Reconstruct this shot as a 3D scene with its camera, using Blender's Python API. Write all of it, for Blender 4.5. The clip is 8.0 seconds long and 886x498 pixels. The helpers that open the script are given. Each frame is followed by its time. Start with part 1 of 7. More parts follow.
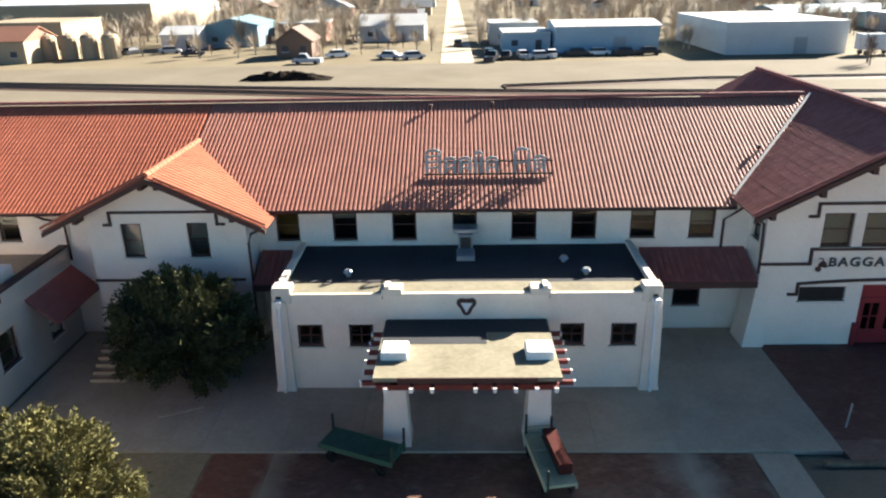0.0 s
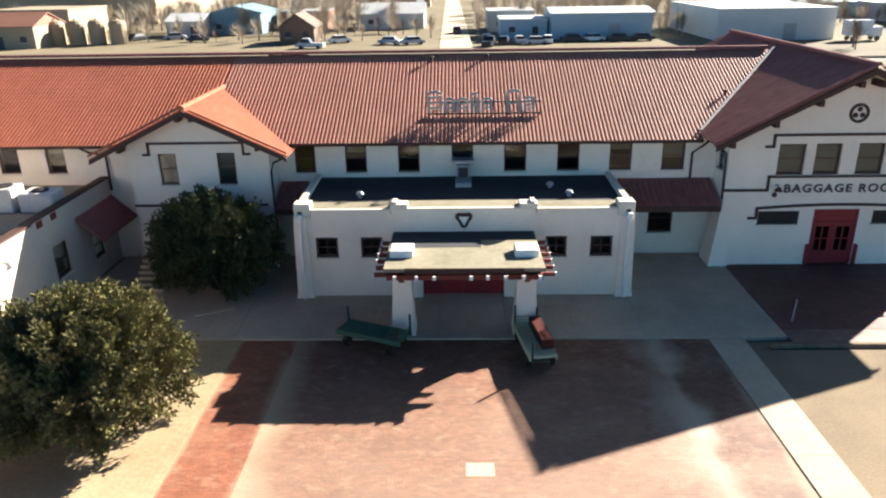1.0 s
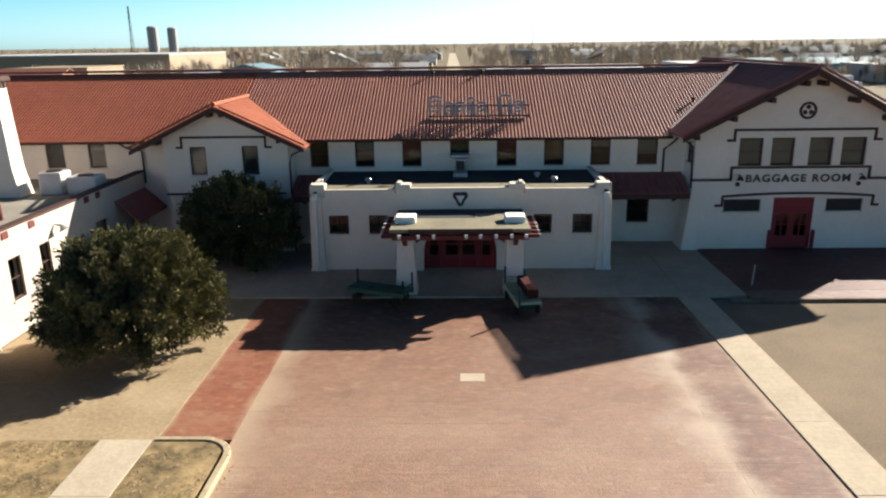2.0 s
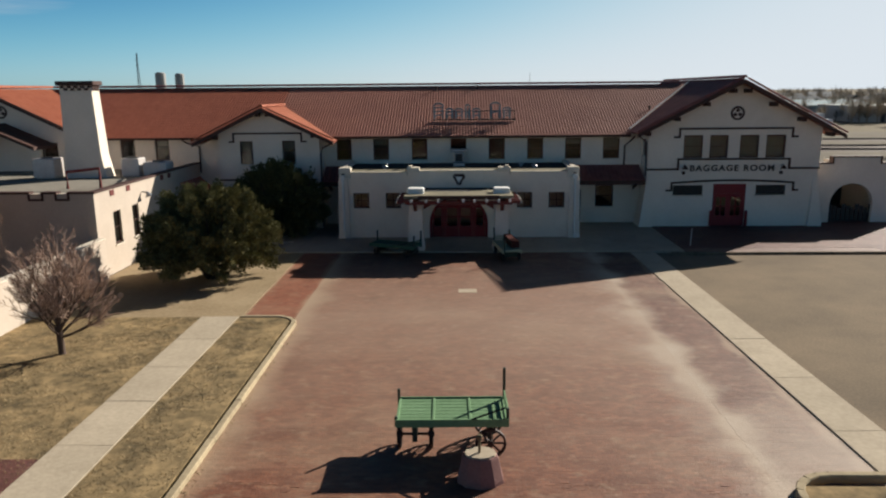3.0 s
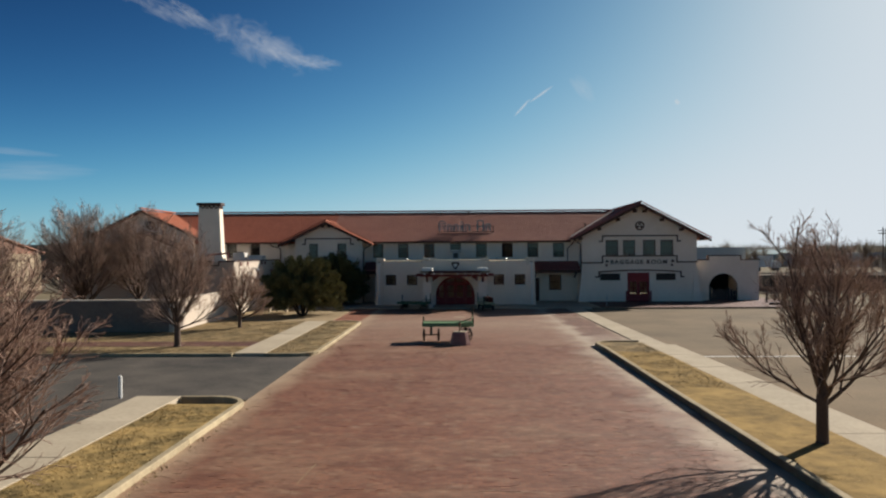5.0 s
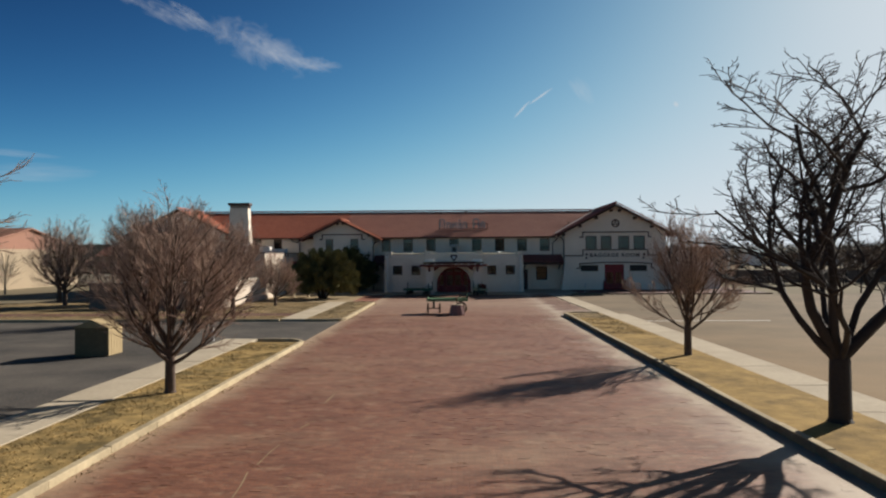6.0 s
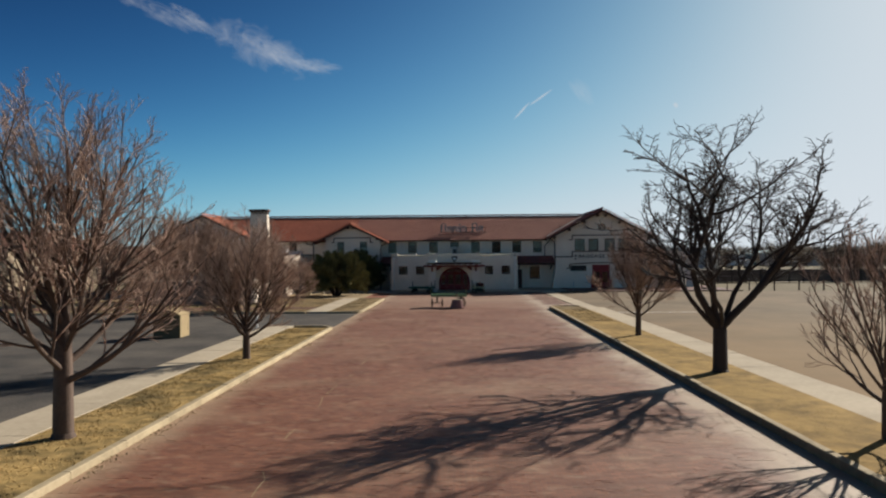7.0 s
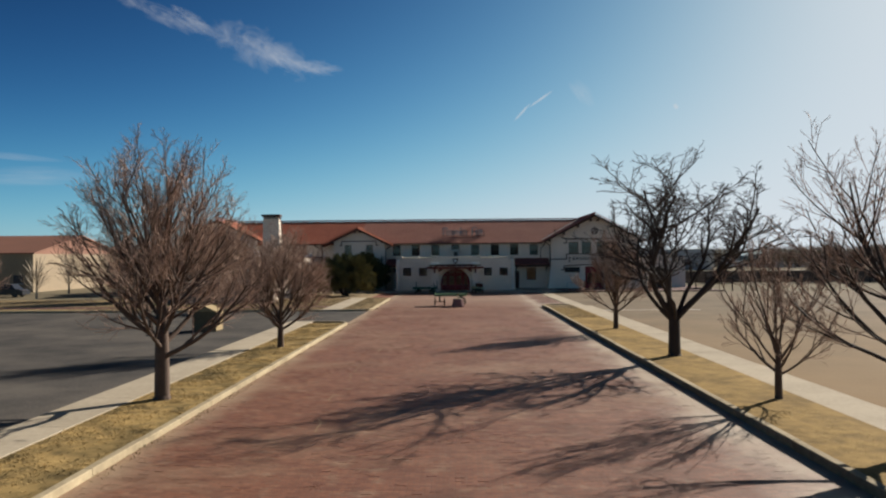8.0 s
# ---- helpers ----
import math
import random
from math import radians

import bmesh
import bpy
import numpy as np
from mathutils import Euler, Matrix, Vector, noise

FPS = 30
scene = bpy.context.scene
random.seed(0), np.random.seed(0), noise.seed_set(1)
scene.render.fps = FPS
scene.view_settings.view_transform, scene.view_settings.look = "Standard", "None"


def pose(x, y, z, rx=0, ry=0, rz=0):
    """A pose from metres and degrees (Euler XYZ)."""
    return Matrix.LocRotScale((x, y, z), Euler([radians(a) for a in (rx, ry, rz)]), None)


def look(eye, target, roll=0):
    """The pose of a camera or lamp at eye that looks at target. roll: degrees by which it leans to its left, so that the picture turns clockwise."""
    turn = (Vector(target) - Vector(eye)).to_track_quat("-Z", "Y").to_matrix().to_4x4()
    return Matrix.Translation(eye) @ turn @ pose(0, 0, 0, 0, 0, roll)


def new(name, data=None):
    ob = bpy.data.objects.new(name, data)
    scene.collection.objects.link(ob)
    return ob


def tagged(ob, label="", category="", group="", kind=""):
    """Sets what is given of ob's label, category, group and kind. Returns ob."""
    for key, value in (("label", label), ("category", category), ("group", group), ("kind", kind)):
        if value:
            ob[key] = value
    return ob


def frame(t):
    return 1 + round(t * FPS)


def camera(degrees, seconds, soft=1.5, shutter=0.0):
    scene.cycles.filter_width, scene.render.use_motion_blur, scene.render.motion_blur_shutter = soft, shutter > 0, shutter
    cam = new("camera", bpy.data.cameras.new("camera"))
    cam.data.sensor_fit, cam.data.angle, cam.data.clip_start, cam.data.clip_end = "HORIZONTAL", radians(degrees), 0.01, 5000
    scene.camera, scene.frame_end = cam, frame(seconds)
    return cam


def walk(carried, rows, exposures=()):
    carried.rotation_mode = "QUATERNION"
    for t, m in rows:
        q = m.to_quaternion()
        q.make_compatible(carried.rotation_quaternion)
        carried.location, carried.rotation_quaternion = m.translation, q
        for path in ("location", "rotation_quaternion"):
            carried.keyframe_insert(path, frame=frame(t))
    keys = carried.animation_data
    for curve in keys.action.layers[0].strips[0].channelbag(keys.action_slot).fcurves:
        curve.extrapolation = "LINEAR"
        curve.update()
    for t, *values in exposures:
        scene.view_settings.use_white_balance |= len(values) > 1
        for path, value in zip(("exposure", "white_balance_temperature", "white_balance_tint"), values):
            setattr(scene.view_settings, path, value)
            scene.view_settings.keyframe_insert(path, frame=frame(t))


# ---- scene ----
cam = camera(63.0, 8.0, soft=2.2)
# seconds, eye x, y, z, pitch up, yaw left, lean
PATH = [
    (0, -0.15, -24.2, 15.15, -20.95, 1.56, -1.05),
    (0.5, -0.12, -26.64, 14.43, -20.97, 1.53, -1),
    (1, -0.16, -28.98, 13.55, -21.2, 1.43, -0.92),
    (1.2, -0.15, -29.92, 13.19, -21.17, 1.4, -0.89),
    (2.3, 0.08, -35.94, 10.15, -14.85, 1.52, -0.7),
    (2.5, 0.1, -37.58, 9.83, -15.07, 1.56, -0.67),
    (2.7, 0.06, -39.62, 9.4, -15.05, 1.44, -0.6),
    (2.8, 0.05, -40.75, 9.21, -14.72, 1.42, -0.55),
    (2.9, 0.03, -41.95, 9.02, -13.66, 1.36, -0.52),
    (3, 0.01, -43.25, 8.82, -12.33, 1.3, -0.5),
    (3.2, 0.03, -45.68, 8.39, -10.05, 1.23, -0.46),
    (3.5, 0.11, -49.41, 7.78, -7.64, 1.29, -0.46),
    (3.8, 0.24, -53.1, 6.97, -5.02, 1.3, -0.45),
    (4, 0.36, -55.28, 6.62, -3.67, 1.38, -0.44),
    (4.2, 0.5, -57.6, 6.32, -2.35, 1.47, -0.4),
    (5.3, 0.6, -69, 4.42, 0.44, 1.43, -0.33),
    (5.5, 0.66, -71.03, 4.26, 0.44, 1.43, -0.32),
    (6, 0.75, -75.73, 4, 0.44, 1.41, -0.32),
    (6.5, 0.79, -79.92, 3.98, 0.48, 1.44, -0.40),
    (7, 0.82, -83.2, 4.05, 0.52, 1.45, -0.43),
    (7.5, 0.82, -85.88, 4.14, 0.53, 1.46, -0.45),
    (8, 0.82, -88.41, 4.2, 0.61, 1.49, -0.45),
]
EXPO = [(0.0, 2.5), (1.2, 2.36), (2.5, 1.0), (3.5, 0.72), (5.0, 0.68), (8.0, 0.68)]


def aim(x, y, z, pitch, yaw, lean):
    p, w = radians(pitch), radians(yaw)
    return look((x, y, z), (x - math.sin(w) * math.cos(p), y + math.cos(w) * math.cos(p), z + math.sin(p)), lean)


walk(cam, [(t, aim(*row)) for t, *row in PATH], EXPO)

# ---------------------------------------------------------------- world, sun
SUN = Vector((0.70, 0.652, 0.435)).normalized()
world = bpy.data.worlds.new("sky")
scene.world = world
world.use_nodes = True
wt = world.node_tree
sky = wt.nodes.new("ShaderNodeTexSky")
sky.sky_type = "NISHITA"
sky.sun_disc = False
sky.sun_elevation = math.asin(SUN.z)
sky.sun_rotation = math.atan2(SUN.x, SUN.y)
sky.altitude = 600
sky.air_density = 0.4
sky.dust_density = 1.0
sky.ozone_density = 3.0
# thin winter haze: the yellow of the low sky is whitened
haze = wt.nodes.new("ShaderNodeSeparateColor")
pale = wt.nodes.new("ShaderNodeCombineColor")
wt.links.new(sky.outputs[0], haze.inputs[0])
wt.links.new(haze.outputs[0], pale.inputs[0])
for channel, share in ((1, 0.04), (2, 0.20)):
    lift = wt.nodes.new("ShaderNodeMath")
    lift.operation = "MULTIPLY_ADD"
    lift.inputs[1].default_value = share
    wt.links.new(haze.outputs[0], lift.inputs[0])
    wt.links.new(haze.outputs[channel], lift.inputs[2])
    wt.links.new(lift.outputs[0], pale.inputs[channel])
scale = wt.nodes.new("ShaderNodeMix")
scale.data_type = "RGBA"
scale.blend_type = "MULTIPLY"
scale.inputs[0].default_value = 1.0
scale.inputs[7].default_value = (0.3495, 0.3517, 0.2527, 1)
deep = wt.nodes.new("ShaderNodeGamma")
deep.inputs[1].default_value = 2.6
wt.links.new(pale.outputs[0], scale.inputs[6])
wt.links.new(scale.outputs[2], deep.inputs[0])
# the haze saturates: it never grows brighter than a pale veil
level = deep.outputs[0]
for operation, by in (("ADD", (1, 1, 1)), ("DIVIDE", None), ("MULTIPLY", (0.430, 0.468, 0.506))):
    step = wt.nodes.new("ShaderNodeVectorMath")
    step.operation = operation
    wt.links.new(deep.outputs[0] if operation == "DIVIDE" else level, step.inputs[0])
    if operation == "DIVIDE":
        wt.links.new(level, step.inputs[1])
    else:
        step.inputs[1].default_value = by
    level = step.outputs[0]
wt.links.new(level, wt.nodes["Background"].inputs[0])
wt.nodes["Background"].inputs[1].default_value = 1.0
sun_data = bpy.data.lights.new("sun", "SUN")
sun_data.energy = 5.0
sun_data.angle = radians(0.55)
sun_data.color = (1.0, 0.93, 0.82)
sun_lamp = new("sun", sun_data)
sun_lamp.matrix_world = look(SUN * 100, (0, 0, 0))


# ---------------------------------------------------------------- materials
def shader(name, base, second=None, rough=0.8, grain=6.0, patch=0.35, bump=0.3, metal=0.0, spread=0.35, per_piece=0.0, spec=0.3):
    """Two scales of colour noise, fine relief, and if wanted a shift from piece to piece."""
    m = bpy.data.materials.new(name)
    m.use_nodes = True
    nt = m.node_tree
    b = nt.nodes["Principled BSDF"]
    geo = nt.nodes.new("ShaderNodeNewGeometry")
    second = second or tuple(c * 0.6 for c in base)
    n1 = nt.nodes.new("ShaderNodeTexNoise")
    n1.inputs["Scale"].default_value = patch
    n1.inputs["Detail"].default_value = 6
    n1.inputs["Roughness"].default_value = 0.65
    n2 = nt.nodes.new("ShaderNodeTexNoise")
    n2.inputs["Scale"].default_value = grain
    n2.inputs["Detail"].default_value = 5
    nt.links.new(geo.outputs["Position"], n1.inputs["Vector"])
    nt.links.new(geo.outputs["Position"], n2.inputs["Vector"])
    mixn = nt.nodes.new("ShaderNodeMath")
    mixn.operation = "MULTIPLY_ADD"
    mixn.inputs[1].default_value = 0.6
    nt.links.new(n1.outputs["Fac"], mixn.inputs[0])
    half = nt.nodes.new("ShaderNodeMath")
    half.operation = "MULTIPLY"
    half.inputs[1].default_value = 0.4
    nt.links.new(n2.outputs["Fac"], half.inputs[0])
    nt.links.new(half.outputs[0], mixn.inputs[2])
    rng = nt.nodes.new("ShaderNodeMapRange")
    rng.inputs["From Min"].default_value = 0.5 - spread / 2
    rng.inputs["From Max"].default_value = 0.5 + spread / 2
    nt.links.new(mixn.outputs[0], rng.inputs["Value"])
    ramp = nt.nodes.new("ShaderNodeMix")
    ramp.data_type = "RGBA"
    ramp.inputs[6].default_value = (*second, 1)
    ramp.inputs[7].default_value = (*base, 1)
    nt.links.new(rng.outputs[0], ramp.inputs[0])
    colour = ramp.outputs[2]
    if per_piece:
        info = nt.nodes.new("ShaderNodeObjectInfo")
        isl = nt.nodes.new("ShaderNodeNewGeometry")
        add = nt.nodes.new("ShaderNodeMath")
        add.operation = "ADD"
        nt.links.new(info.outputs["Random"], add.inputs[0])
        nt.links.new(isl.outputs["Random Per Island"], add.inputs[1])
        fr = nt.nodes.new("ShaderNodeMath")
        fr.operation = "FRACT"
        nt.links.new(add.outputs[0], fr.inputs[0])
        hs = nt.nodes.new("ShaderNodeHueSaturation")
        vr = nt.nodes.new("ShaderNodeMapRange")
        vr.inputs["To Min"].default_value = 1 - per_piece
        vr.inputs["To Max"].default_value = 1 + per_piece
        nt.links.new(fr.outputs[0], vr.inputs["Value"])
        nt.links.new(vr.outputs[0], hs.inputs["Value"])
        nt.links.new(colour, hs.inputs["Color"])
        colour = hs.outputs[0]
    nt.links.new(colour, b.inputs["Base Color"])
    b.inputs["Roughness"].default_value = rough
    b.inputs["Metallic"].default_value = metal
    b.inputs["Specular IOR Level"].default_value = spec
    if bump:
        bp = nt.nodes.new("ShaderNodeBump")
        bp.inputs["Strength"].default_value = bump
        bp.inputs["Distance"].default_value = 0.02
        nt.links.new(n2.outputs["Fac"], bp.inputs["Height"])
        nt.links.new(bp.outputs[0], b.inputs["Normal"])
    return m


def ground_mask(nt, axis, at, width, wobble, scale=0.5):
    """A soft ragged band along one axis, 1 in its middle and 0 past its width."""
    geo = nt.nodes.new("ShaderNodeNewGeometry")
    sep = nt.nodes.new("ShaderNodeSeparateXYZ")
    nt.links.new(geo.outputs["Position"], sep.inputs[0])
    no = nt.nodes.new("ShaderNodeTexNoise")
    no.inputs["Scale"].default_value = scale
    no.inputs["Detail"].default_value = 7
    nt.links.new(geo.outputs["Position"], no.inputs["Vector"])
    d = nt.nodes.new("ShaderNodeMath")
    d.operation = "SUBTRACT"
    nt.links.new(sep.outputs[axis], d.inputs[0])
    d.inputs[1].default_value = at
    a = nt.nodes.new("ShaderNodeMath")
    a.operation = "ABSOLUTE"
    nt.links.new(d.outputs[0], a.inputs[0])
    w = nt.nodes.new("ShaderNodeMath")
    w.operation = "MULTIPLY_ADD"
    nt.links.new(no.outputs["Fac"], w.inputs[0])
    w.inputs[1].default_value = wobble
    nt.links.new(a.outputs[0], w.inputs[2])
    r = nt.nodes.new("ShaderNodeMapRange")
    r.inputs["From Min"].default_value = wobble * 0.5
    r.inputs["From Max"].default_value = wobble * 0.5 + width
    r.inputs["To Min"].default_value = 1
    r.inputs["To Max"].default_value = 0
    nt.links.new(w.outputs[0], r.inputs["Value"])
    return r.outputs[0]


def over(nt, colour, top, fac, amount=1.0):
    mul = nt.nodes.new("ShaderNodeMath")
    mul.operation = "MULTIPLY"
    mul.inputs[1].default_value = amount
    nt.links.new(fac, mul.inputs[0])
    mx = nt.nodes.new("ShaderNodeMix")
    mx.data_type = "RGBA"
    nt.links.new(mul.outputs[0], mx.inputs[0])
    nt.links.new(colour, mx.inputs[6])
    mx.inputs[7].default_value = (*top, 1)
    return mx.outputs[2]


def brick_paving(name, c1, c2, mortar, dust, bands):
    m = bpy.data.materials.new(name)
    m.use_nodes = True
    nt = m.node_tree
    b = nt.nodes["Principled BSDF"]
    geo = nt.nodes.new("ShaderNodeNewGeometry")
    br = nt.nodes.new("ShaderNodeTexBrick")
    br.inputs["Scale"].default_value = 1.0
    br.inputs["Brick Width"].default_value = 0.22
    br.inputs["Row Height"].default_value = 0.105
    br.inputs["Mortar Size"].default_value = 0.008
    br.inputs["Mortar Smooth"].default_value = 0.4
    br.inputs["Color1"].default_value = (*c1, 1)
    br.inputs["Color2"].default_value = (*c2, 1)
    br.inputs["Mortar"].default_value = (*mortar, 1)
    nt.links.new(geo.outputs["Position"], br.inputs["Vector"])
    colour = br.outputs["Color"]
    for scale, top, lo, hi, amt in ((0.22, dust, 0.50, 0.75, 0.45), (0.8, tuple(c * 0.42 for c in c1), 0.50, 0.68, 0.6), (2.6, dust, 0.54, 0.70, 0.42), (6.0, tuple(c * 0.4 for c in c1), 0.52, 0.68, 0.28)):
        no = nt.nodes.new("ShaderNodeTexNoise")
        no.inputs["Scale"].default_value = scale
        no.inputs["Detail"].default_value = 8
        no.inputs["Roughness"].default_value = 0.65
        st = nt.nodes.new("ShaderNodeMapping")
        st.inputs["Scale"].default_value = (0.6, 1.0, 1.0)
        nt.links.new(geo.outputs["Position"], st.inputs[0])
        nt.links.new(st.outputs[0], no.inputs["Vector"])
        r = nt.nodes.new("ShaderNodeMapRange")
        r.inputs["From Min"].default_value = lo
        r.inputs["From Max"].default_value = hi
        nt.links.new(no.outputs["Fac"], r.inputs["Value"])
        colour = over(nt, colour, top, r.outputs[0], amt)
    for axis, at, width, wob, amt, *tone in bands:
        colour = over(nt, colour, tone[0] if tone else dust, ground_mask(nt, axis, at, width, wob), amt)
    nt.links.new(colour, b.inputs["Base Color"])
    b.inputs["Roughness"].default_value = 0.7
    b.inputs["Specular IOR Level"].default_value = 0.25
    bp = nt.nodes.new("ShaderNodeBump")
    bp.inputs["Strength"].default_value = 0.5
    bp.inputs["Distance"].default_value = 0.02
    fine = nt.nodes.new("ShaderNodeTexNoise")
    fine.inputs["Scale"].default_value = 9
    fine.inputs["Detail"].default_value = 4
    nt.links.new(geo.outputs["Position"], fine.inputs["Vector"])
    hm = nt.nodes.new("ShaderNodeMath")
    hm.operation = "SUBTRACT"
    nt.links.new(fine.outputs["Fac"], hm.inputs[0])
    nt.links.new(br.outputs["Fac"], hm.inputs[1])
    nt.links.new(hm.outputs[0], bp.inputs["Height"])
    nt.links.new(bp.outputs[0], b.inputs["Normal"])
    return m


M = {}
M["stucco"] = shader("stucco", (0.84, 0.73, 0.62), (0.70, 0.595, 0.49), 0.9, 14, 0.5, 0.35, spec=0.15)
M["stucco_tan"] = shader("stucco_tan", (0.57, 0.485, 0.405), (0.45, 0.375, 0.305), 0.9, 14, 0.5, 0.35, spec=0.1)
M["stucco_trim"] = shader("stucco_trim", (0.72, 0.645, 0.54), (0.56, 0.49, 0.395), 0.9, 10, 0.9, 0.3, spec=0.15)
# brown stucco with the shade of a south face put into it
M["stucco_brown_shade"] = shader("stucco_brown_shade", (0.25, 0.19, 0.155), (0.16, 0.12, 0.098), 0.9, 9, 0.6, 0.35, spec=0.1)
M["trim_brown"] = shader("trim_brown", (0.075, 0.035, 0.028), (0.05, 0.025, 0.02), 0.7, 8, 1.0, 0.15)
M["trim_red"] = shader("trim_red", (0.17, 0.035, 0.03), (0.115, 0.026, 0.023), 0.65, 8, 1.0, 0.15)
M["door_red"] = shader("door_red", (0.26, 0.022, 0.026), (0.18, 0.016, 0.02), 0.5, 9, 1.2, 0.12)
M["sash_brown"] = shader("sash_brown", (0.10, 0.045, 0.035), (0.06, 0.03, 0.025), 0.6, 8, 1.5, 0.1)
M["tile_orange"] = shader("tile_orange", (0.40, 0.135, 0.075), (0.31, 0.095, 0.055), 0.8, 3.0, 0.5, 0.2, per_piece=0.05, spec=0.15)
M["tile_red"] = shader("tile_red", (0.37, 0.115, 0.068), (0.28, 0.085, 0.052), 0.8, 3.0, 0.5, 0.2, per_piece=0.07, spec=0.15)
M["tile_brown"] = shader("tile_brown", (0.37, 0.152, 0.106), (0.275, 0.11, 0.078), 0.68, 3.0, 0.5, 0.2, per_piece=0.05, spec=0.2)
M["tile_dark"] = shader("tile_dark", (0.31, 0.115, 0.098), (0.23, 0.085, 0.073), 0.75, 3.0, 0.5, 0.2, per_piece=0.12, spec=0.15)
M["pan_orange"] = shader("pan_orange", (0.36, 0.10, 0.05), (0.28, 0.075, 0.04), 0.85, 4, 0.6, 0.2)
M["pan_brown"] = shader("pan_brown", (0.25, 0.105, 0.08), (0.19, 0.08, 0.06), 0.85, 4, 0.6, 0.2)
M["metal_pale"] = shader("metal_pale", (0.62, 0.58, 0.55), (0.5, 0.46, 0.43), 0.45, 8, 1, 0.05, metal=0.3)
M["metal_grey"] = shader("metal_grey", (0.42, 0.43, 0.44), (0.3, 0.31, 0.32), 0.45, 8, 1, 0.05, metal=0.6)
M["metal_dark"] = shader("metal_dark", (0.04, 0.038, 0.037), (0.03, 0.028, 0.028), 0.5, 8, 1, 0.05, metal=0.3)
# black felt of the pavilion roof; also the shade strip on the canopy
M["felt_and_shade"] = shader("felt_and_shade", (0.035, 0.036, 0.040), (0.022, 0.024, 0.028), 0.85, 5, 0.7, 0.3)
M["roof_gravel"] = shader("roof_gravel", (0.30, 0.27, 0.22), (0.18, 0.16, 0.13), 0.95, 12, 0.5, 0.5)
M["roof_cream"] = shader("roof_cream", (0.27, 0.24, 0.17), (0.16, 0.143, 0.10), 0.9, 6, 0.7, 0.2, spec=0.1)
M["sign_blue"] = shader("sign_blue", (0.33, 0.39, 0.41), (0.17, 0.20, 0.21), 0.6, 8, 1, 0.1, metal=0.3)
M["letter_grey"] = shader("letter_grey", (0.075, 0.065, 0.06), (0.05, 0.045, 0.042), 0.6, 8, 1, 0.1)
M["white_paint"] = shader("white_paint", (0.80, 0.79, 0.76), (0.68, 0.66, 0.62), 0.6, 7, 0.8, 0.1)
M["concrete"] = shader("concrete", (0.50, 0.42, 0.315), (0.36, 0.30, 0.22), 0.93, 7, 0.5, 0.35, per_piece=0.05, spec=0.1)
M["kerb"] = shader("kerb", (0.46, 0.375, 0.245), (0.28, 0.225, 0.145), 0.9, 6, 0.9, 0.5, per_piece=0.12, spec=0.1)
# darker kerb tone: dirt, and the shade of the road face put in
M["kerb_dirt_shade"] = shader("kerb_dirt_shade", (0.235, 0.175, 0.12), (0.12, 0.088, 0.06), 0.95, 6, 0.8, 0.5, per_piece=0.12, spec=0.05)
M["asphalt"] = shader("asphalt", (0.125, 0.108, 0.092), (0.045, 0.042, 0.04), 0.95, 16, 0.25, 0.4, spec=0.12, spread=0.22)
M["lot"] = shader("lot", (0.26, 0.199, 0.136), (0.15, 0.12, 0.088), 0.95, 12, 0.2, 0.4, spec=0.05, spread=0.3)
# the lot's southern part is covered with golden dust, in patches
lot_tree = M["lot"].node_tree
lot_bsdf = lot_tree.nodes["Principled BSDF"]
lot_colour = over(lot_tree, lot_bsdf.inputs["Base Color"].links[0].from_socket, (0.315, 0.203, 0.1), ground_mask(lot_tree, 1, -92.0, 62.0, 16.0), 0.95)
lot_tree.links.new(lot_colour, lot_bsdf.inputs["Base Color"])
M["earth"] = shader("earth", (0.22, 0.185, 0.125), (0.14, 0.115, 0.075), 0.95, 4, 0.06, 0.5, spec=0.05)
M["soil_light"] = shader("soil_light", (0.19, 0.165, 0.125), (0.13, 0.11, 0.08), 0.95, 5, 0.09, 0.4, spec=0.05)
M["sand"] = shader("sand", (0.39, 0.30, 0.19), (0.25, 0.185, 0.11), 0.95, 6, 0.5, 0.5, spec=0.05)
M["turf"] = shader("turf", (0.40, 0.265, 0.098), (0.17, 0.113, 0.046), 0.95, 2.4, 0.35, 0.8, spec=0.05, spread=0.26)
M["turf_gold"] = shader("turf_gold", (0.42, 0.285, 0.115), (0.125, 0.092, 0.043), 0.95, 2.6, 0.55, 0.9, spec=0.05, spread=0.22)
M["turf_grey"] = shader("turf_grey", (0.36, 0.258, 0.135), (0.11, 0.085, 0.05), 0.95, 3.4, 0.8, 0.9, spec=0.05, spread=0.26)
M["blade"] = shader("blade", (0.52, 0.365, 0.15), (0.27, 0.19, 0.08), 0.9, 2.4, 0.35, 0.0, per_piece=0.2, spec=0.05, spread=0.26)
M["blade_gold"] = shader("blade_gold", (0.52, 0.36, 0.155), (0.19, 0.14, 0.066), 0.9, 2.6, 0.55, 0.0, per_piece=0.25, spec=0.05, spread=0.22)
M["blade_grey"] = shader("blade_grey", (0.45, 0.33, 0.18), (0.13, 0.104, 0.064), 0.9, 2.2, 0.6, 0.0, per_piece=0.25, spec=0.05, spread=0.20)
M["bark_brown"] = shader("bark_brown", (0.125, 0.09, 0.072), (0.07, 0.05, 0.041), 0.9, 18, 1.2, 0.5, spec=0.1)
M["bark_dark"] = shader("bark_dark", (0.05, 0.038, 0.033), (0.03, 0.024, 0.022), 0.9, 18, 1.2, 0.5)
M["twig_brown"] = shader("twig_brown", (0.42, 0.29, 0.225), (0.27, 0.185, 0.145), 0.9, 6, 0.8, 0.0, spec=0.1)
M["twig_dark"] = shader("twig_dark", (0.06, 0.045, 0.04), (0.04, 0.03, 0.027), 0.9, 6, 0.8, 0.0)
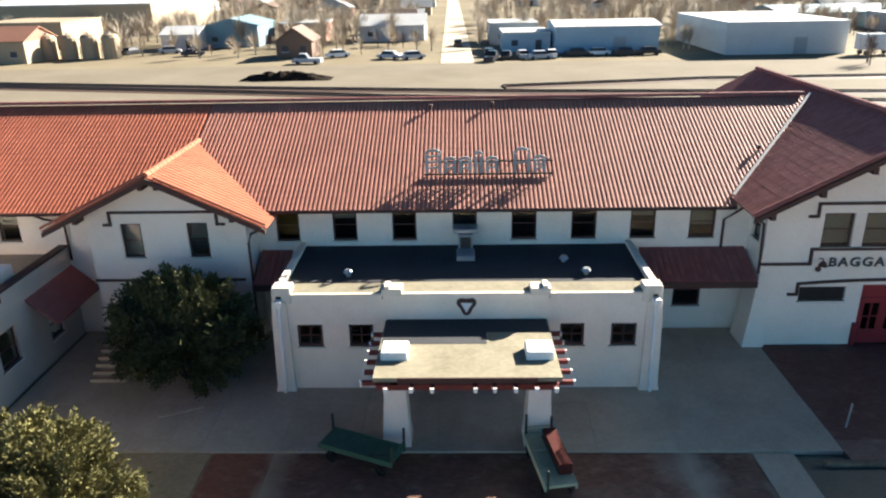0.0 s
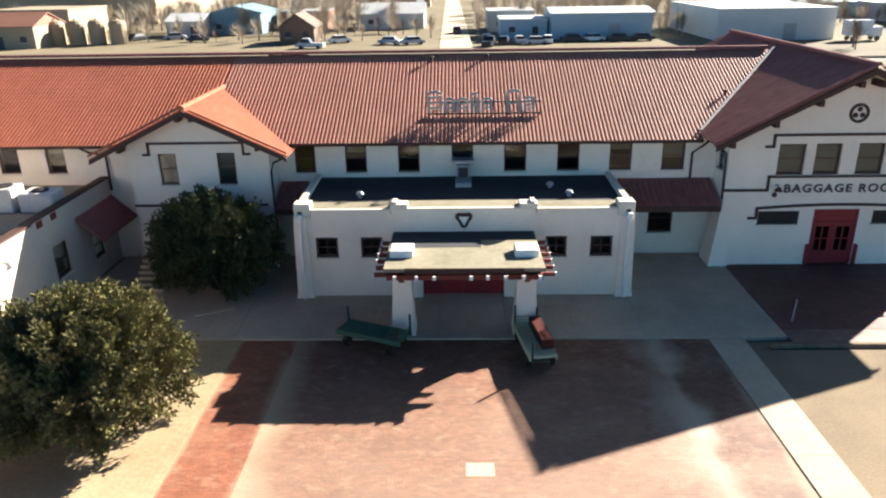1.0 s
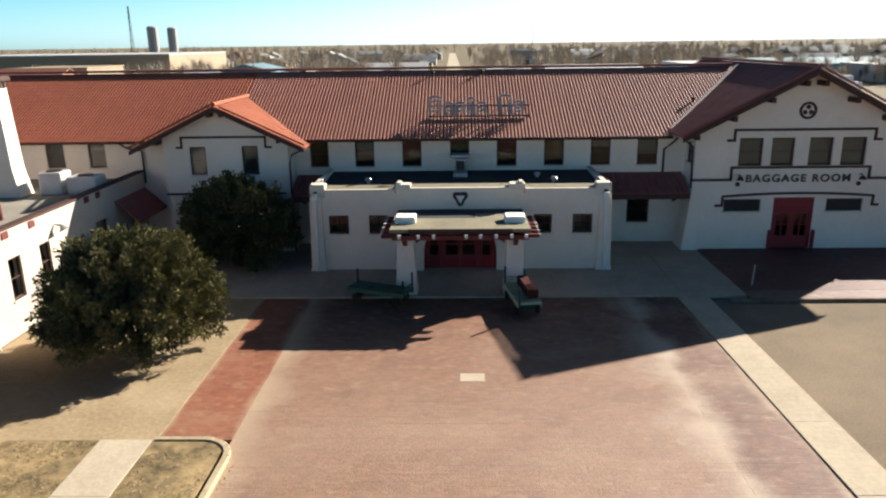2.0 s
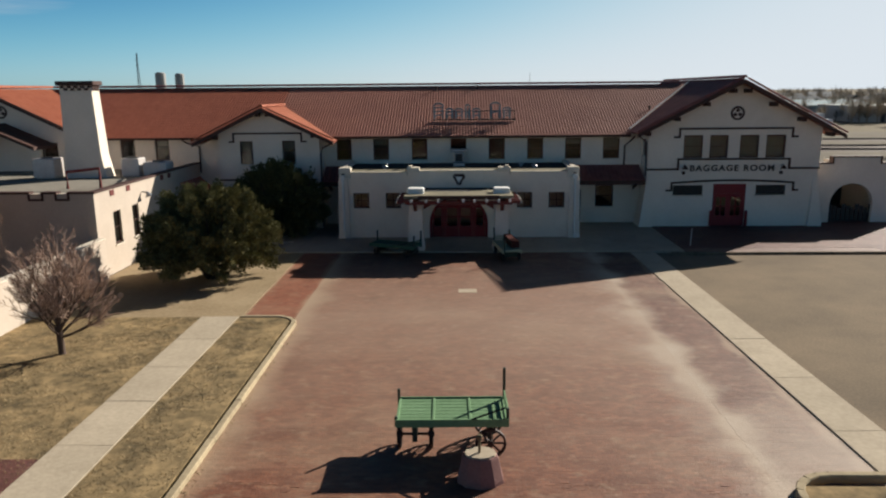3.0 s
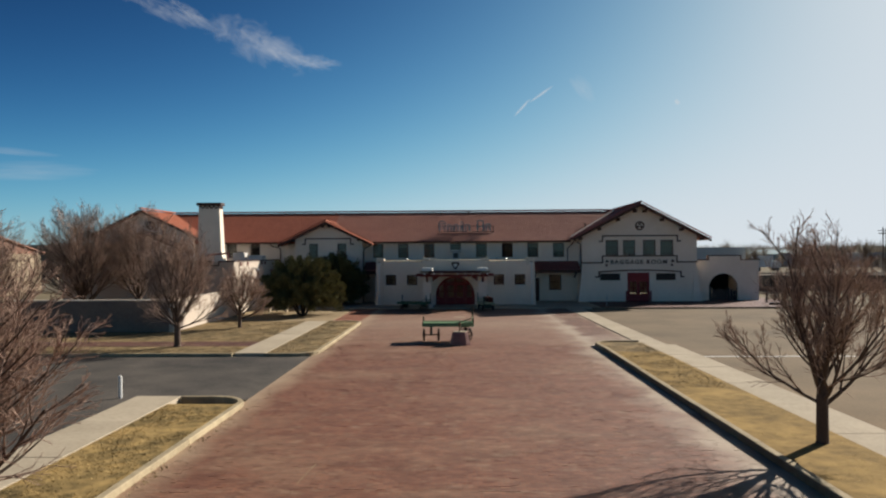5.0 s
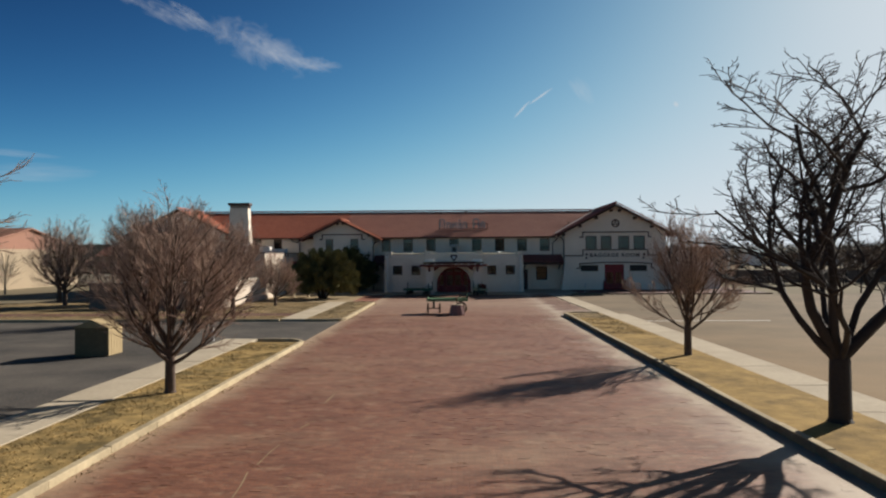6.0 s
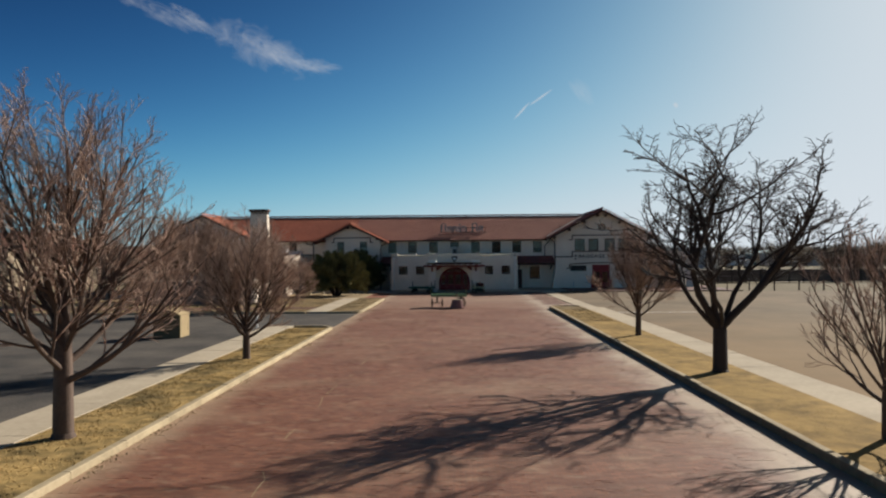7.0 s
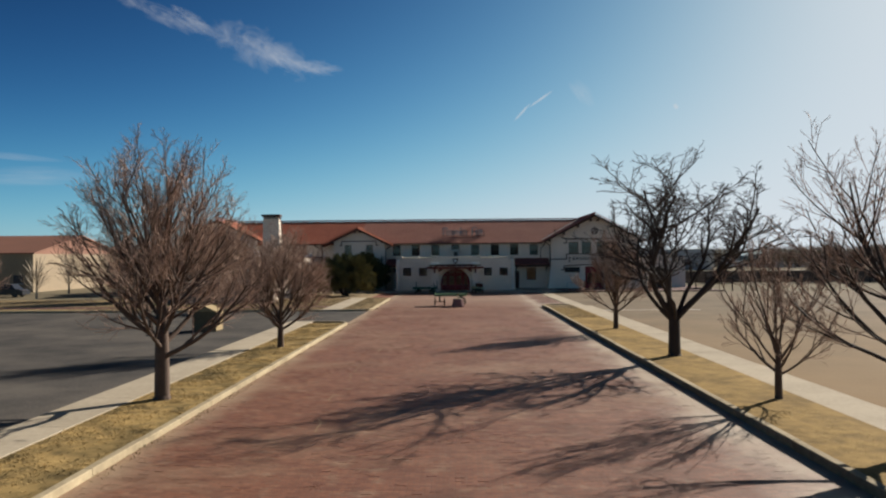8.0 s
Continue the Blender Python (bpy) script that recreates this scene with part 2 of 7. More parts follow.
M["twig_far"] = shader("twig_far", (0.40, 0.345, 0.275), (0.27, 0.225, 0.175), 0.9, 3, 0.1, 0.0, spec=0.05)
M["scrub"] = shader("scrub", (0.18, 0.135, 0.105), (0.11, 0.083, 0.066), 0.9, 3, 0.1, 0.0, spec=0.05)
M["juniper"] = shader("juniper", (0.245, 0.218, 0.092), (0.085, 0.084, 0.038), 0.85, 5, 0.8, 0.0, per_piece=0.4, spec=0.1)
M["holly"] = shader("holly", (0.11, 0.112, 0.05), (0.05, 0.056, 0.026), 0.8, 5, 0.8, 0.0, per_piece=0.4, spec=0.1)
M["cart_green"] = shader("cart_green", (0.17, 0.285, 0.15), (0.11, 0.20, 0.10), 0.75, 7, 1.4, 0.2, spec=0.15)
M["cart_mid"] = shader("cart_mid", (0.06, 0.14, 0.085), (0.04, 0.095, 0.06), 0.7, 7, 1.4, 0.2)
M["cart_dark"] = shader("cart_dark", (0.035, 0.055, 0.038), (0.024, 0.036, 0.026), 0.6, 7, 1.4, 0.2)
M["cart_cream"] = shader("cart_cream", (0.50, 0.50, 0.32), (0.38, 0.38, 0.24), 0.7, 7, 1.4, 0.2)
M["cart_red"] = shader("cart_red", (0.085, 0.026, 0.022), (0.055, 0.018, 0.016), 0.85, 7, 1.4, 0.2, spec=0.05)
M["iron"] = shader("iron", (0.028, 0.026, 0.026), (0.05, 0.03, 0.024), 0.6, 9, 1.4, 0.2, metal=0.5)
M["red_granite"] = shader("red_granite", (0.30, 0.16, 0.14), (0.20, 0.10, 0.09), 0.8, 20, 1.2, 0.4)
M["straw"] = shader("straw", (0.36, 0.27, 0.145), (0.26, 0.19, 0.1), 0.85, 7, 1, 0.3)
# darker copy of the straw for shaded box sides; also a brown peg
M["straw_dark"] = shader("straw_dark", (0.18, 0.13, 0.075), (0.12, 0.09, 0.05), 0.85, 7, 1, 0.3)
M["black_soil"] = shader("black_soil", (0.022, 0.017, 0.013), (0.014, 0.011, 0.009), 0.95, 3, 0.5, 0.5, spec=0.02)
M["rail"] = shader("rail", (0.10, 0.075, 0.06), (0.06, 0.046, 0.04), 0.6, 5, 0.5, 0.2, metal=0.4)
M["fence_board"] = shader("fence_board", (0.12, 0.092, 0.078), (0.075, 0.058, 0.05), 0.85, 6, 0.4, 0.3, spec=0.1)
M["blind"] = shader("blind", (0.24, 0.21, 0.165), (0.18, 0.155, 0.12), 0.9, 10, 1.0, 0.1, spec=0.1)
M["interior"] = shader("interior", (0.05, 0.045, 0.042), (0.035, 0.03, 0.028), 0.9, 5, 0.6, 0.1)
M["brick_red"] = brick_paving("brick_red", (0.235, 0.094, 0.053), (0.15, 0.058, 0.035), (0.13, 0.082, 0.055), (0.38, 0.275, 0.18),
                              ((0, -6.5, 1.0, 1.4, 0.9), (0, 7.2, 0.5, 2.4, 0.8), (0, 7.9, 2.0, 3.4, 0.85, (0.42, 0.34, 0.265)), (1, -16.0, 13.0, 8.0, 0.46, (0.36, 0.265, 0.195))))
M["brick_orange"] = brick_paving("brick_orange", (0.29, 0.105, 0.058), (0.22, 0.078, 0.046), (0.15, 0.085, 0.055), (0.38, 0.27, 0.175), ((0, -6.4, 0.4, 1.0, 0.75), (0, -8.7, 0.12, 0.4, 0.6)))
M["brick_worn"] = brick_paving("brick_worn", (0.20, 0.092, 0.06), (0.13, 0.06, 0.042), (0.11, 0.075, 0.052), (0.36, 0.26, 0.175), ((0, 7.25, 0.45, 1.8, 0.8), (0, 6.9, 1.1, 2.4, 0.85, (0.42, 0.34, 0.265)), (0, 9.6, 0.25, 1.2, 0.6), (1, -27.0, 4.0, 5.0, 0.6, (0.40, 0.315, 0.24))))
M["brick_dusty"] = brick_paving("brick_dusty", (0.21, 0.12, 0.095), (0.16, 0.09, 0.075), (0.13, 0.09, 0.07), (0.33, 0.25, 0.19), ())
M["brick_dark"] = brick_paving("brick_dark", (0.15, 0.058, 0.046), (0.11, 0.043, 0.037), (0.10, 0.06, 0.05), (0.24, 0.15, 0.11), ())

glass = bpy.data.materials.new("window_glass")
glass.use_nodes = True
gb = glass.node_tree.nodes["Principled BSDF"]
gb.inputs["Base Color"].default_value = (0.75, 0.8, 0.8, 1)
gb.inputs["Transmission Weight"].default_value = 1.0
gb.inputs["Roughness"].default_value = 0.03
gb.inputs["IOR"].default_value = 1.33
M["glass"] = glass

TONES = {"town_white": (0.52, 0.515, 0.50), "town_blue": (0.34, 0.43, 0.48), "town_tan": (0.34, 0.26, 0.17), "town_teal": (0.17, 0.27, 0.31),
         "town_brown": (0.16, 0.10, 0.07), "town_brick": (0.28, 0.13, 0.085), "town_grey": (0.34, 0.34, 0.33), "town_dark": (0.06, 0.06, 0.065),
         "car_dark": (0.03, 0.032, 0.038), "car_silver": (0.45, 0.46, 0.48), "car_red": (0.25, 0.03, 0.03), "car_white": (0.75, 0.75, 0.74)}
for key, tone in TONES.items():
    M[key] = shader(key, tone, tuple(c * 0.78 for c in tone), 0.7 if key.startswith("town") else 0.3, 3, 0.2, 0.05)


# ---------------------------------------------------------------- mesh tools
def as_map(kind, base):
    """(u, v, w) to the world: 'y' faces -y from y = base; 'x' faces +x from x = base; w runs inwards."""
    if kind == "y":
        return lambda u, v, w: (u, base + w, v)
    if kind == "x":
        return lambda u, v, w: (base - w, u, v)
    return lambda u, v, w: (u, v, base - w)


def finish(bm):
    bmesh.ops.recalc_face_normals(bm, faces=bm.faces)
    return bm


def link_mesh(name, bm, material, smooth=False):
    me = bpy.data.meshes.new(name)
    bm.to_mesh(me)
    bm.free()
    me.materials.append(material)
    if smooth:
        me.shade_smooth()
    return new(name, me)


def thing(name, at, label, category, group="", kind=""):
    ob = new(name)
    ob.location = at
    ob.empty_display_size = 0.3
    return tagged(ob, label, category, group, kind)


def hang(ob, parent):
    """Parent ob, whose mesh is in world places, without moving it."""
    ob.parent = parent
    ob.matrix_parent_inverse = rest_matrix(parent).inverted()
    return ob


def rest_matrix(ob):
    m = Matrix.LocRotScale(ob.location, ob.rotation_euler, ob.scale)
    if ob.parent:
        m = rest_matrix(ob.parent) @ ob.matrix_parent_inverse @ m
    return m


def part(name, bm, material, parent, label="", smooth=False):
    ob = link_mesh(name, finish(bm), material, smooth)
    hang(ob, parent)
    return tagged(ob, label)


def solid(name, bm, material, label, category, group="", kind="", smooth=False):
    ob = link_mesh(name, finish(bm), material, smooth)
    return tagged(ob, label, category, group, kind)


def box(bm, x0, x1, y0, y1, z0, z1, bevel=0.0):
    vs = [bm.verts.new((x, y, z)) for z in (z0, z1) for y in (y0, y1) for x in (x0, x1)]
    fs = [bm.faces.new([vs[i] for i in q]) for q in ((0, 2, 3, 1), (4, 5, 7, 6), (0, 1, 5, 4), (2, 6, 7, 3), (0, 4, 6, 2), (1, 3, 7, 5))]
    if bevel:
        es = list({e for f in fs for e in f.edges})
        bmesh.ops.bevel(bm, geom=es, offset=bevel, segments=1, affect="EDGES", clamp_overlap=True)
    return bm


def loft(bm, rings):
    """Closed rings of equal length, joined and capped."""
    rows = [[bm.verts.new(p) for p in ring] for ring in rings]
    n = len(rows[0])
    for a, b in zip(rows, rows[1:]):
        for i in range(n):
            bm.faces.new((a[i], a[(i + 1) % n], b[(i + 1) % n], b[i]))
    bm.faces.new(rows[0][::-1])
    bm.faces.new(rows[-1])
    return bm


def frustum(bm, levels):
    """levels: (z, x0, x1, y0, y1)."""
    return loft(bm, [[(x0, y0, z), (x1, y0, z), (x1, y1, z), (x0, y1, z)] for z, x0, x1, y0, y1 in levels])


def extrude(bm, pts, w0, w1, place):
    return loft(bm, [[place(u, v, w0) for u, v in pts], [place(u, v, w1) for u, v in pts]])


def tube(bm, path, radii, sides=8):
    rings = []
    pts = [Vector(p) for p in path]
    for i, p in enumerate(pts):
        d = (pts[min(i + 1, len(pts) - 1)] - pts[max(i - 1, 0)]).normalized()
        up = Vector((0, 0, 1)) if abs(d.z) < 0.9 else Vector((1, 0, 0))
        a = d.cross(up).normalized()
        b = d.cross(a)
        r = radii[i] if isinstance(radii, (list, tuple)) else radii
        rings.append([p + r * (math.cos(2 * math.pi * k / sides) * a + math.sin(2 * math.pi * k / sides) * b) for k in range(sides)])
    return loft(bm, rings)


def wall_grid(bm, u0, u1, v0, v1, thick, place, holes=()):
    """A wall of given thickness with rectangular holes that go through it."""
    us = sorted({u0, u1, *(h[0] for h in holes), *(h[1] for h in holes)})
    vs = sorted({v0, v1, *(h[2] for h in holes), *(h[3] for h in holes)})
    us = [u for u in us if u0 <= u <= u1]
    vs = [v for v in vs if v0 <= v <= v1]
    pts = {}

    def p(i, j, k):
        if (i, j, k) not in pts:
            pts[i, j, k] = bm.verts.new(place(us[i], vs[j], thick * k))
        return pts[i, j, k]

    full = {}
    for i in range(len(us) - 1):
        for j in range(len(vs) - 1):
            cu, cv = (us[i] + us[i + 1]) / 2, (vs[j] + vs[j + 1]) / 2
            full[i, j] = not any(h[0] < cu < h[1] and h[2] < cv < h[3] for h in holes)
    for (i, j), yes in full.items():
        if not yes:
            continue
        for k in (0, 1):
            bm.faces.new((p(i, j, k), p(i + 1, j, k), p(i + 1, j + 1, k), p(i, j + 1, k)))
        for (di, dj), (a, b) in (((-1, 0), ((i, j), (i, j + 1))), ((1, 0), ((i + 1, j), (i + 1, j + 1))),
                                 ((0, -1), ((i, j), (i + 1, j))), ((0, 1), ((i, j + 1), (i + 1, j + 1)))):
            if not full.get((i + di, j + dj), False):
                bm.faces.new((p(*a, 0), p(*b, 0), p(*b, 1), p(*a, 1)))
    return bm


def arch_spandrels(bm, u0, u1, spring, thick, place, top, steps=12):
    """Fills the corners between a half-round head and the rectangle round it."""
    mid, r = (u0 + u1) / 2, (u1 - u0) / 2
    rise = top - spring
    for s in (-1, 1):
        arc = [(mid + s * r * math.cos(math.pi / 2 * k / steps), spring + rise * math.sin(math.pi / 2 * k / steps)) for k in range(steps + 1)]
        for a, b in zip(arc, arc[1:]):
            extrude(bm, [a, b, (b[0], top + 0.001), (a[0], top + 0.001)], 0, thick, place)
    return bm


def trim_path(bm, pts, height, w0, w1, place):
    """A moulding that follows a broken line on a wall."""
    h = height / 2
    for (ua, va), (ub, vb) in zip(pts, pts[1:]):
        if abs(ub - ua) >= abs(vb - va):
            lo, hi = min(ua, ub) - h, max(ua, ub) + h
            va2, vb2 = (va, vb) if ua < ub else (vb, va)
            extrude(bm, [(lo, va2 - h), (hi, vb2 - h), (hi, vb2 + h), (lo, va2 + h)], w0, w1, place)
        else:
            lo, hi = min(va, vb) + h, max(va, vb) - h
            extrude(bm, [(ua - h, lo), (ua + h, lo), (ua + h, hi), (ua - h, hi)], w0 - 0.002, w1, place)
    return bm


def make_window(owner, u0, u1, v0, v1, place, inset=0.09, cols=1, rows=2, mat="sash_brown", sill="stucco_trim", blind=0.0, bar=0.035, edge=0.075, name="window"):
    """Frame with bars, its panes, a sill, and a blind that hangs down behind."""
    d = 0.07
    iu0, iu1, iv0, iv1 = u0 + edge, u1 - edge, v0 + edge, v1 - edge
    lights = []
    for c in range(cols):
        for r in range(rows):
            a0, a1 = iu0 + (iu1 - iu0) * c / cols, iu0 + (iu1 - iu0) * (c + 1) / cols
            b0, b1 = iv0 + (iv1 - iv0) * r / rows, iv0 + (iv1 - iv0) * (r + 1) / rows
            lights.append((a0 + (bar / 2 if c else 0), a1 - (bar / 2 if c < cols - 1 else 0), b0 + (bar / 2 if r else 0), b1 - (bar / 2 if r < rows - 1 else 0)))
    bm = wall_grid(bmesh.new(), u0, u1, v0, v1, d, lambda u, v, w: place(u, v, inset + w), lights)
    win = part(name, bm, M[mat], owner)
    for c in range(cols):
        for r in range(rows):
            a0, a1 = iu0 + (iu1 - iu0) * c / cols, iu0 + (iu1 - iu0) * (c + 1) / cols
            b0, b1 = iv0 + (iv1 - iv0) * r / rows, iv0 + (iv1 - iv0) * (r + 1) / rows
            pb = extrude(bmesh.new(), [(a0, b0), (a1, b0), (a1, b1), (a0, b1)], inset + 0.03, inset + 0.037, place)
            part("pane", pb, M["glass"], win)
    if sill:
        sb = extrude(bmesh.new(), [(u0 - 0.06, v0 - 0.07), (u1 + 0.06, v0 - 0.07), (u1 + 0.06, v0), (u0 - 0.06, v0)], -0.06, inset, place)
        part("sill", sb, M[sill], win)
    if blind:
        kb = extrude(bmesh.new(), [(iu0, v1 - blind * (v1 - v0)), (iu1, v1 - blind * (v1 - v0)), (iu1, v1), (iu0, v1)], inset + 0.10, inset + 0.115, place)
        part("blind", kb, M["blind"], win, "pale fabric roller blind")
    return win


def inside(poly, u, v):
    hit = False
    for (a, b), (c, d) in zip(poly, poly[1:] + poly[:1]):
        if (b > v) != (d > v) and u < (c - a) * (v - b) / (d - b) + a:
            hit = not hit
    return hit


def tile_mesh(name, pitch, row, material):
    """One barrel tile: x across, y up the slope, z off the roof."""
    vs, fs = [], []
    n = 5
    for y, r, lift in ((-0.05, pitch * 0.445, 0.005), (row, pitch * 0.435, 0.0)):
        for k in range(n + 1):
            a = math.pi * k / n
            vs.append((-r * math.cos(a), y, r * math.sin(a) * 0.40 + lift))
    for k in range(n):
        fs.append((k, k + 1, n + 2 + k, n + 1 + k))
    fs.append(tuple(range(n, -1, -1)))
    me = bpy.data.meshes.new(name)
    me.from_pydata(vs, [], fs)
    me.materials.append(material)
    return me


def roof_slope(owner, origin, udir, vdir, poly, pan, tile, near, pitch=0.19, row=0.42, thick=0.14, label=""):
    """A roof slope: a boarded slab and barrel tiles on it. near: (u0, u1, v0, v1), the tiles that are pieces of their own."""
    o, u, v = Vector(origin), Vector(udir).normalized(), Vector(vdir).normalized()
    n = u.cross(v)
    if n.z < 0:
        n = -n
    place = lambda a, b, w: tuple(o + a * u + b * v - w * n)
    slab = part("roof_slope", extrude(bmesh.new(), poly, 0.0, thick, place), pan, owner, label)
    base = tile_mesh("roof_tile", pitch, row, tile)
    local = np.array([list(q.co) for q in base.vertices])
    faces = [tuple(f.vertices) for f in base.polygons]
    us, vs = [p[0] for p in poly], [p[1] for p in poly]
    verts, fcs, count = [], [], 0
    turn = np.array([list(u), list(v), list(n)])
    rot = Matrix((u, v, n)).transposed().to_4x4()
    for i in range(int((max(us) - min(us)) / pitch)):
        cu = min(us) + pitch * (i + 0.5)
        for j in range(int((max(vs) - min(vs)) / row) + 1):
            cv = min(vs) + row * j
            if not inside(poly, cu, cv + row * 0.5):
                continue
            at = o + cu * u + cv * v + n * 0.004
            jitter = random.uniform(-0.003, 0.003)
            if near and near[0] <= cu <= near[1] and near[2] <= cv <= near[3] and count < 300:
                t = new("roof_tile", base)
                t.matrix_basis = Matrix.Translation(at + u * jitter) @ rot
                hang(t, slab)
                count += 1
            else:
                base_i = len(verts) * len(local)
                verts.append(local @ turn + np.array(at + u * jitter))
                fcs.extend(tuple(base_i + q for q in f) for f in faces)
    if verts:
        me = bpy.data.meshes.new("roof_tiles")
        me.from_pydata(np.concatenate(verts).tolist(), [], fcs)
        me.materials.append(tile)
        ob = new("roof_tiles", me)
        hang(ob, slab)
        tagged(ob, kind="stuff")
    return slab


def cap_row(owner, a, b, material, radius=0.13, step=0.42, name="ridge_cap"):
    """Half-round caps laid end to end along a ridge, hip or verge."""
    a, b = Vector(a), Vector(b)
    d = (b - a).normalized()
    side = d.cross(Vector((0, 0, 1))).normalized()
    up = side.cross(d)
    bm = bmesh.new()
    rings = []
    for f, r in ((0.0, radius), (1.06, radius * 0.86)):
        rings.append([(r * math.cos(math.pi * q / 6), step * f, r * math.sin(math.pi * q / 6) + 0.012 * f) for q in range(7)])
    loft(bm, rings)
    me = bpy.data.meshes.new(name)
    finish(bm).to_mesh(me)
    bm.free()
    me.materials.append(material)
    rot = Matrix((side, d, up)).transposed().to_4x4()
    for i in range(int((b - a).length / step)):
        c = new(name, me)
        c.matrix_basis = Matrix.Translation(a + d * step * i) @ rot
        hang(c, owner)


def downpipe(owner, path, r=0.055, mat="trim_brown"):
    return part("downpipe", tube(bmesh.new(), path, r, 6), M[mat], owner)


# ---------------------------------------------------------------- ground
def sheet(name, x0, x1, y0, y1, z, material, label, depth=0.06):
    return solid(name, box(bmesh.new(), x0, x1, y0, y1, z - depth, z), material, label, "ground", kind="structure")


gm = bmesh.new()
box(gm, -3500, 3500, -600, 4200, -0.30, -0.10)
solid("ground", gm, M["earth"], "dry tan earth and gravel reaching to the horizon", "ground", kind="structure")
sheet("road", -6.55, 7.25, -150, -3.9, 0.0, M["brick_red"], "red brick paved road with pale dusty patches")
sheet("road", -8.7, -6.552, -15.7, -3.9, 0.0, M["brick_orange"], "red brick paving beside the road")
sheet("road", -80, -6.552, -42.2, -32.2, -0.002, M["asphalt"], "grey patched asphalt side street")
sheet("parking_lot", -80, -10.27, -150, -42.202, -0.002, M["asphalt"], "grey asphalt lot with worn patches")
sheet("parking_lot", 10.7, 75, -150, -4.8, -0.004, M["lot"], "dusty tan asphalt parking lot")
sheet("rail_yard", -260, 260, 26, 108, -0.06, M["soil_light"], "pale gravel rail yard")
sheet("lawn", -80, -10.27, -32.0, -15.9, 0.10, M["turf_grey"], "dry winter lawn", 0.14)
sheet("lawn", -8.73, -6.6, -31.9, -16.0, 0.11, M["turf_grey"], "dry grass verge between walk and kerb", 0.15)
sheet("lawn", -8.73, -6.6, -150, -43.4, 0.11, M["turf_gold"], "dry grass verge between walk and kerb", 0.15)


def walk_edge(y):
    """West edge of the east walk, which draws slowly away from the road."""
    return 9.47 - 0.0145 * (y + 4.0)


def kerb_edge(y):
    """Road face of the east kerb."""
    return 7.43 - 0.0105 * (y + 30.0)


def strip(name, ya, yb, z, material, label, depth=0.15):
    """Ground between the east kerb and the east walk."""
    ring = [(kerb_edge(ya) + 0.17, ya), (walk_edge(ya) - 0.012, ya), (walk_edge(yb) - 0.012, yb), (kerb_edge(yb) + 0.17, yb)]
    bm = loft(bmesh.new(), [[(x, y, z - depth) for x, y in ring], [(x, y, z) for x, y in ring]])
    return solid(name, bm, M[material], label, "ground", kind="structure")


strip("lawn", -28.5, -32.0, 0.16, "turf_grey", "worn grey-brown grass at the end of the verge")
strip("lawn", -32.002, -150, 0.16, "turf", "dry golden grass verge between kerb and walk")
worn_ring = [(7.252, -28.4), (walk_edge(-28.4) + 0.03, -28.4), (walk_edge(-3.9) + 0.03, -3.9), (7.252, -3.9)]
worn_bm = loft(bmesh.new(), [[(x, y, -0.06) for x, y in worn_ring], [(x, y, 0.0) for x, y in worn_ring]])
solid("road", worn_bm, M["brick_worn"], "worn red brick paving beside the walk", "ground", kind="structure")
edge_ring = [(kerb_edge(-28) + 0.17, -28.402), (7.252, -28.402), (7.252, -150), (kerb_edge(-150) + 0.17, -150)]
edge_bm = loft(bmesh.new(), [[(x, y, -0.06) for x, y in edge_ring], [(x, y, 0.0) for x, y in edge_ring]])
solid("road", edge_bm, M["brick_red"], "red brick paving along the east kerb", "ground", kind="structure")
sheet("lawn_path", -60, -10.28, -29.2, -27.3, 0.108, M["brick_dark"], "red brick path across the lawn", 0.02)
sheet("forecourt", -17.2, -8.72, -15.88, -3.9, 0.02, M["sand"], "pale sandy ground under the shrub")

# concrete apron, slabs with joints
apron = thing("pavement", (0, -2, 0), "grey concrete apron in front of the station", "pavement", kind="structure")
pav_east = thing("pavement", (10.6, -60, 0), "pale concrete walk beside the parking lot", "pavement", kind="structure")
pav_west = thing("pavement", (-9.8, -24, 0), "pale concrete walk across the lawn", "pavement", kind="structure")
pav_far = thing("pavement", (-9.9, -80, 0), "pale concrete walk beside the asphalt lot", "pavement", kind="structure")
SLAB = {}


def slab_piece(owner, x0, x1, y0, y1, z, material, depth=0.12, turn=0.0):
    w, d = round(x1 - x0, 3), round(y1 - y0, 3)
    if (w, d, material) not in SLAB:
        bm = box(bmesh.new(), -w / 2 + 0.004, w / 2 - 0.004, -d / 2 + 0.004, d / 2 - 0.004, -depth, 0, 0.005)
        me = bpy.data.meshes.new("slab")
        finish(bm).to_mesh(me)
        bm.free()
        me.materials.append(M[material])
        SLAB[w, d, material] = me
    ob = new("slab", SLAB[w, d, material])
    ob.location = ((x0 + x1) / 2, (y0 + y1) / 2, z + random.uniform(-0.003, 0.003))
    ob.rotation_euler = (random.uniform(-0.003, 0.003), random.uniform(-0.003, 0.003), turn)
    hang(ob, owner)


for i in range(11):
    for j in range(3):
        slab_piece(apron, -17.2 + 2.7 * i, -14.5 + 2.7 * i, -3.9 + 2.97 * j, -0.93 + 2.97 * j, 0.075, "concrete", 0.16)
for i in range(31):
    y1 = -3.95 - 3.6 * i
    wide = 1.34 if i < 7 else 1.5
    x0 = walk_edge(y1 - 1.8)
    slab_piece(pav_east, x0, x0 + wide, y1 - 3.6, y1, 0.035 if i < 7 else 0.13, "concrete", 0.2, math.atan(0.0145))
for i in range(6):
    slab_piece(pav_west, -10.25, -8.75, -15.9 - 2.677 * (i + 1), -15.9 - 2.677 * i, 0.125, "concrete", 0.2)
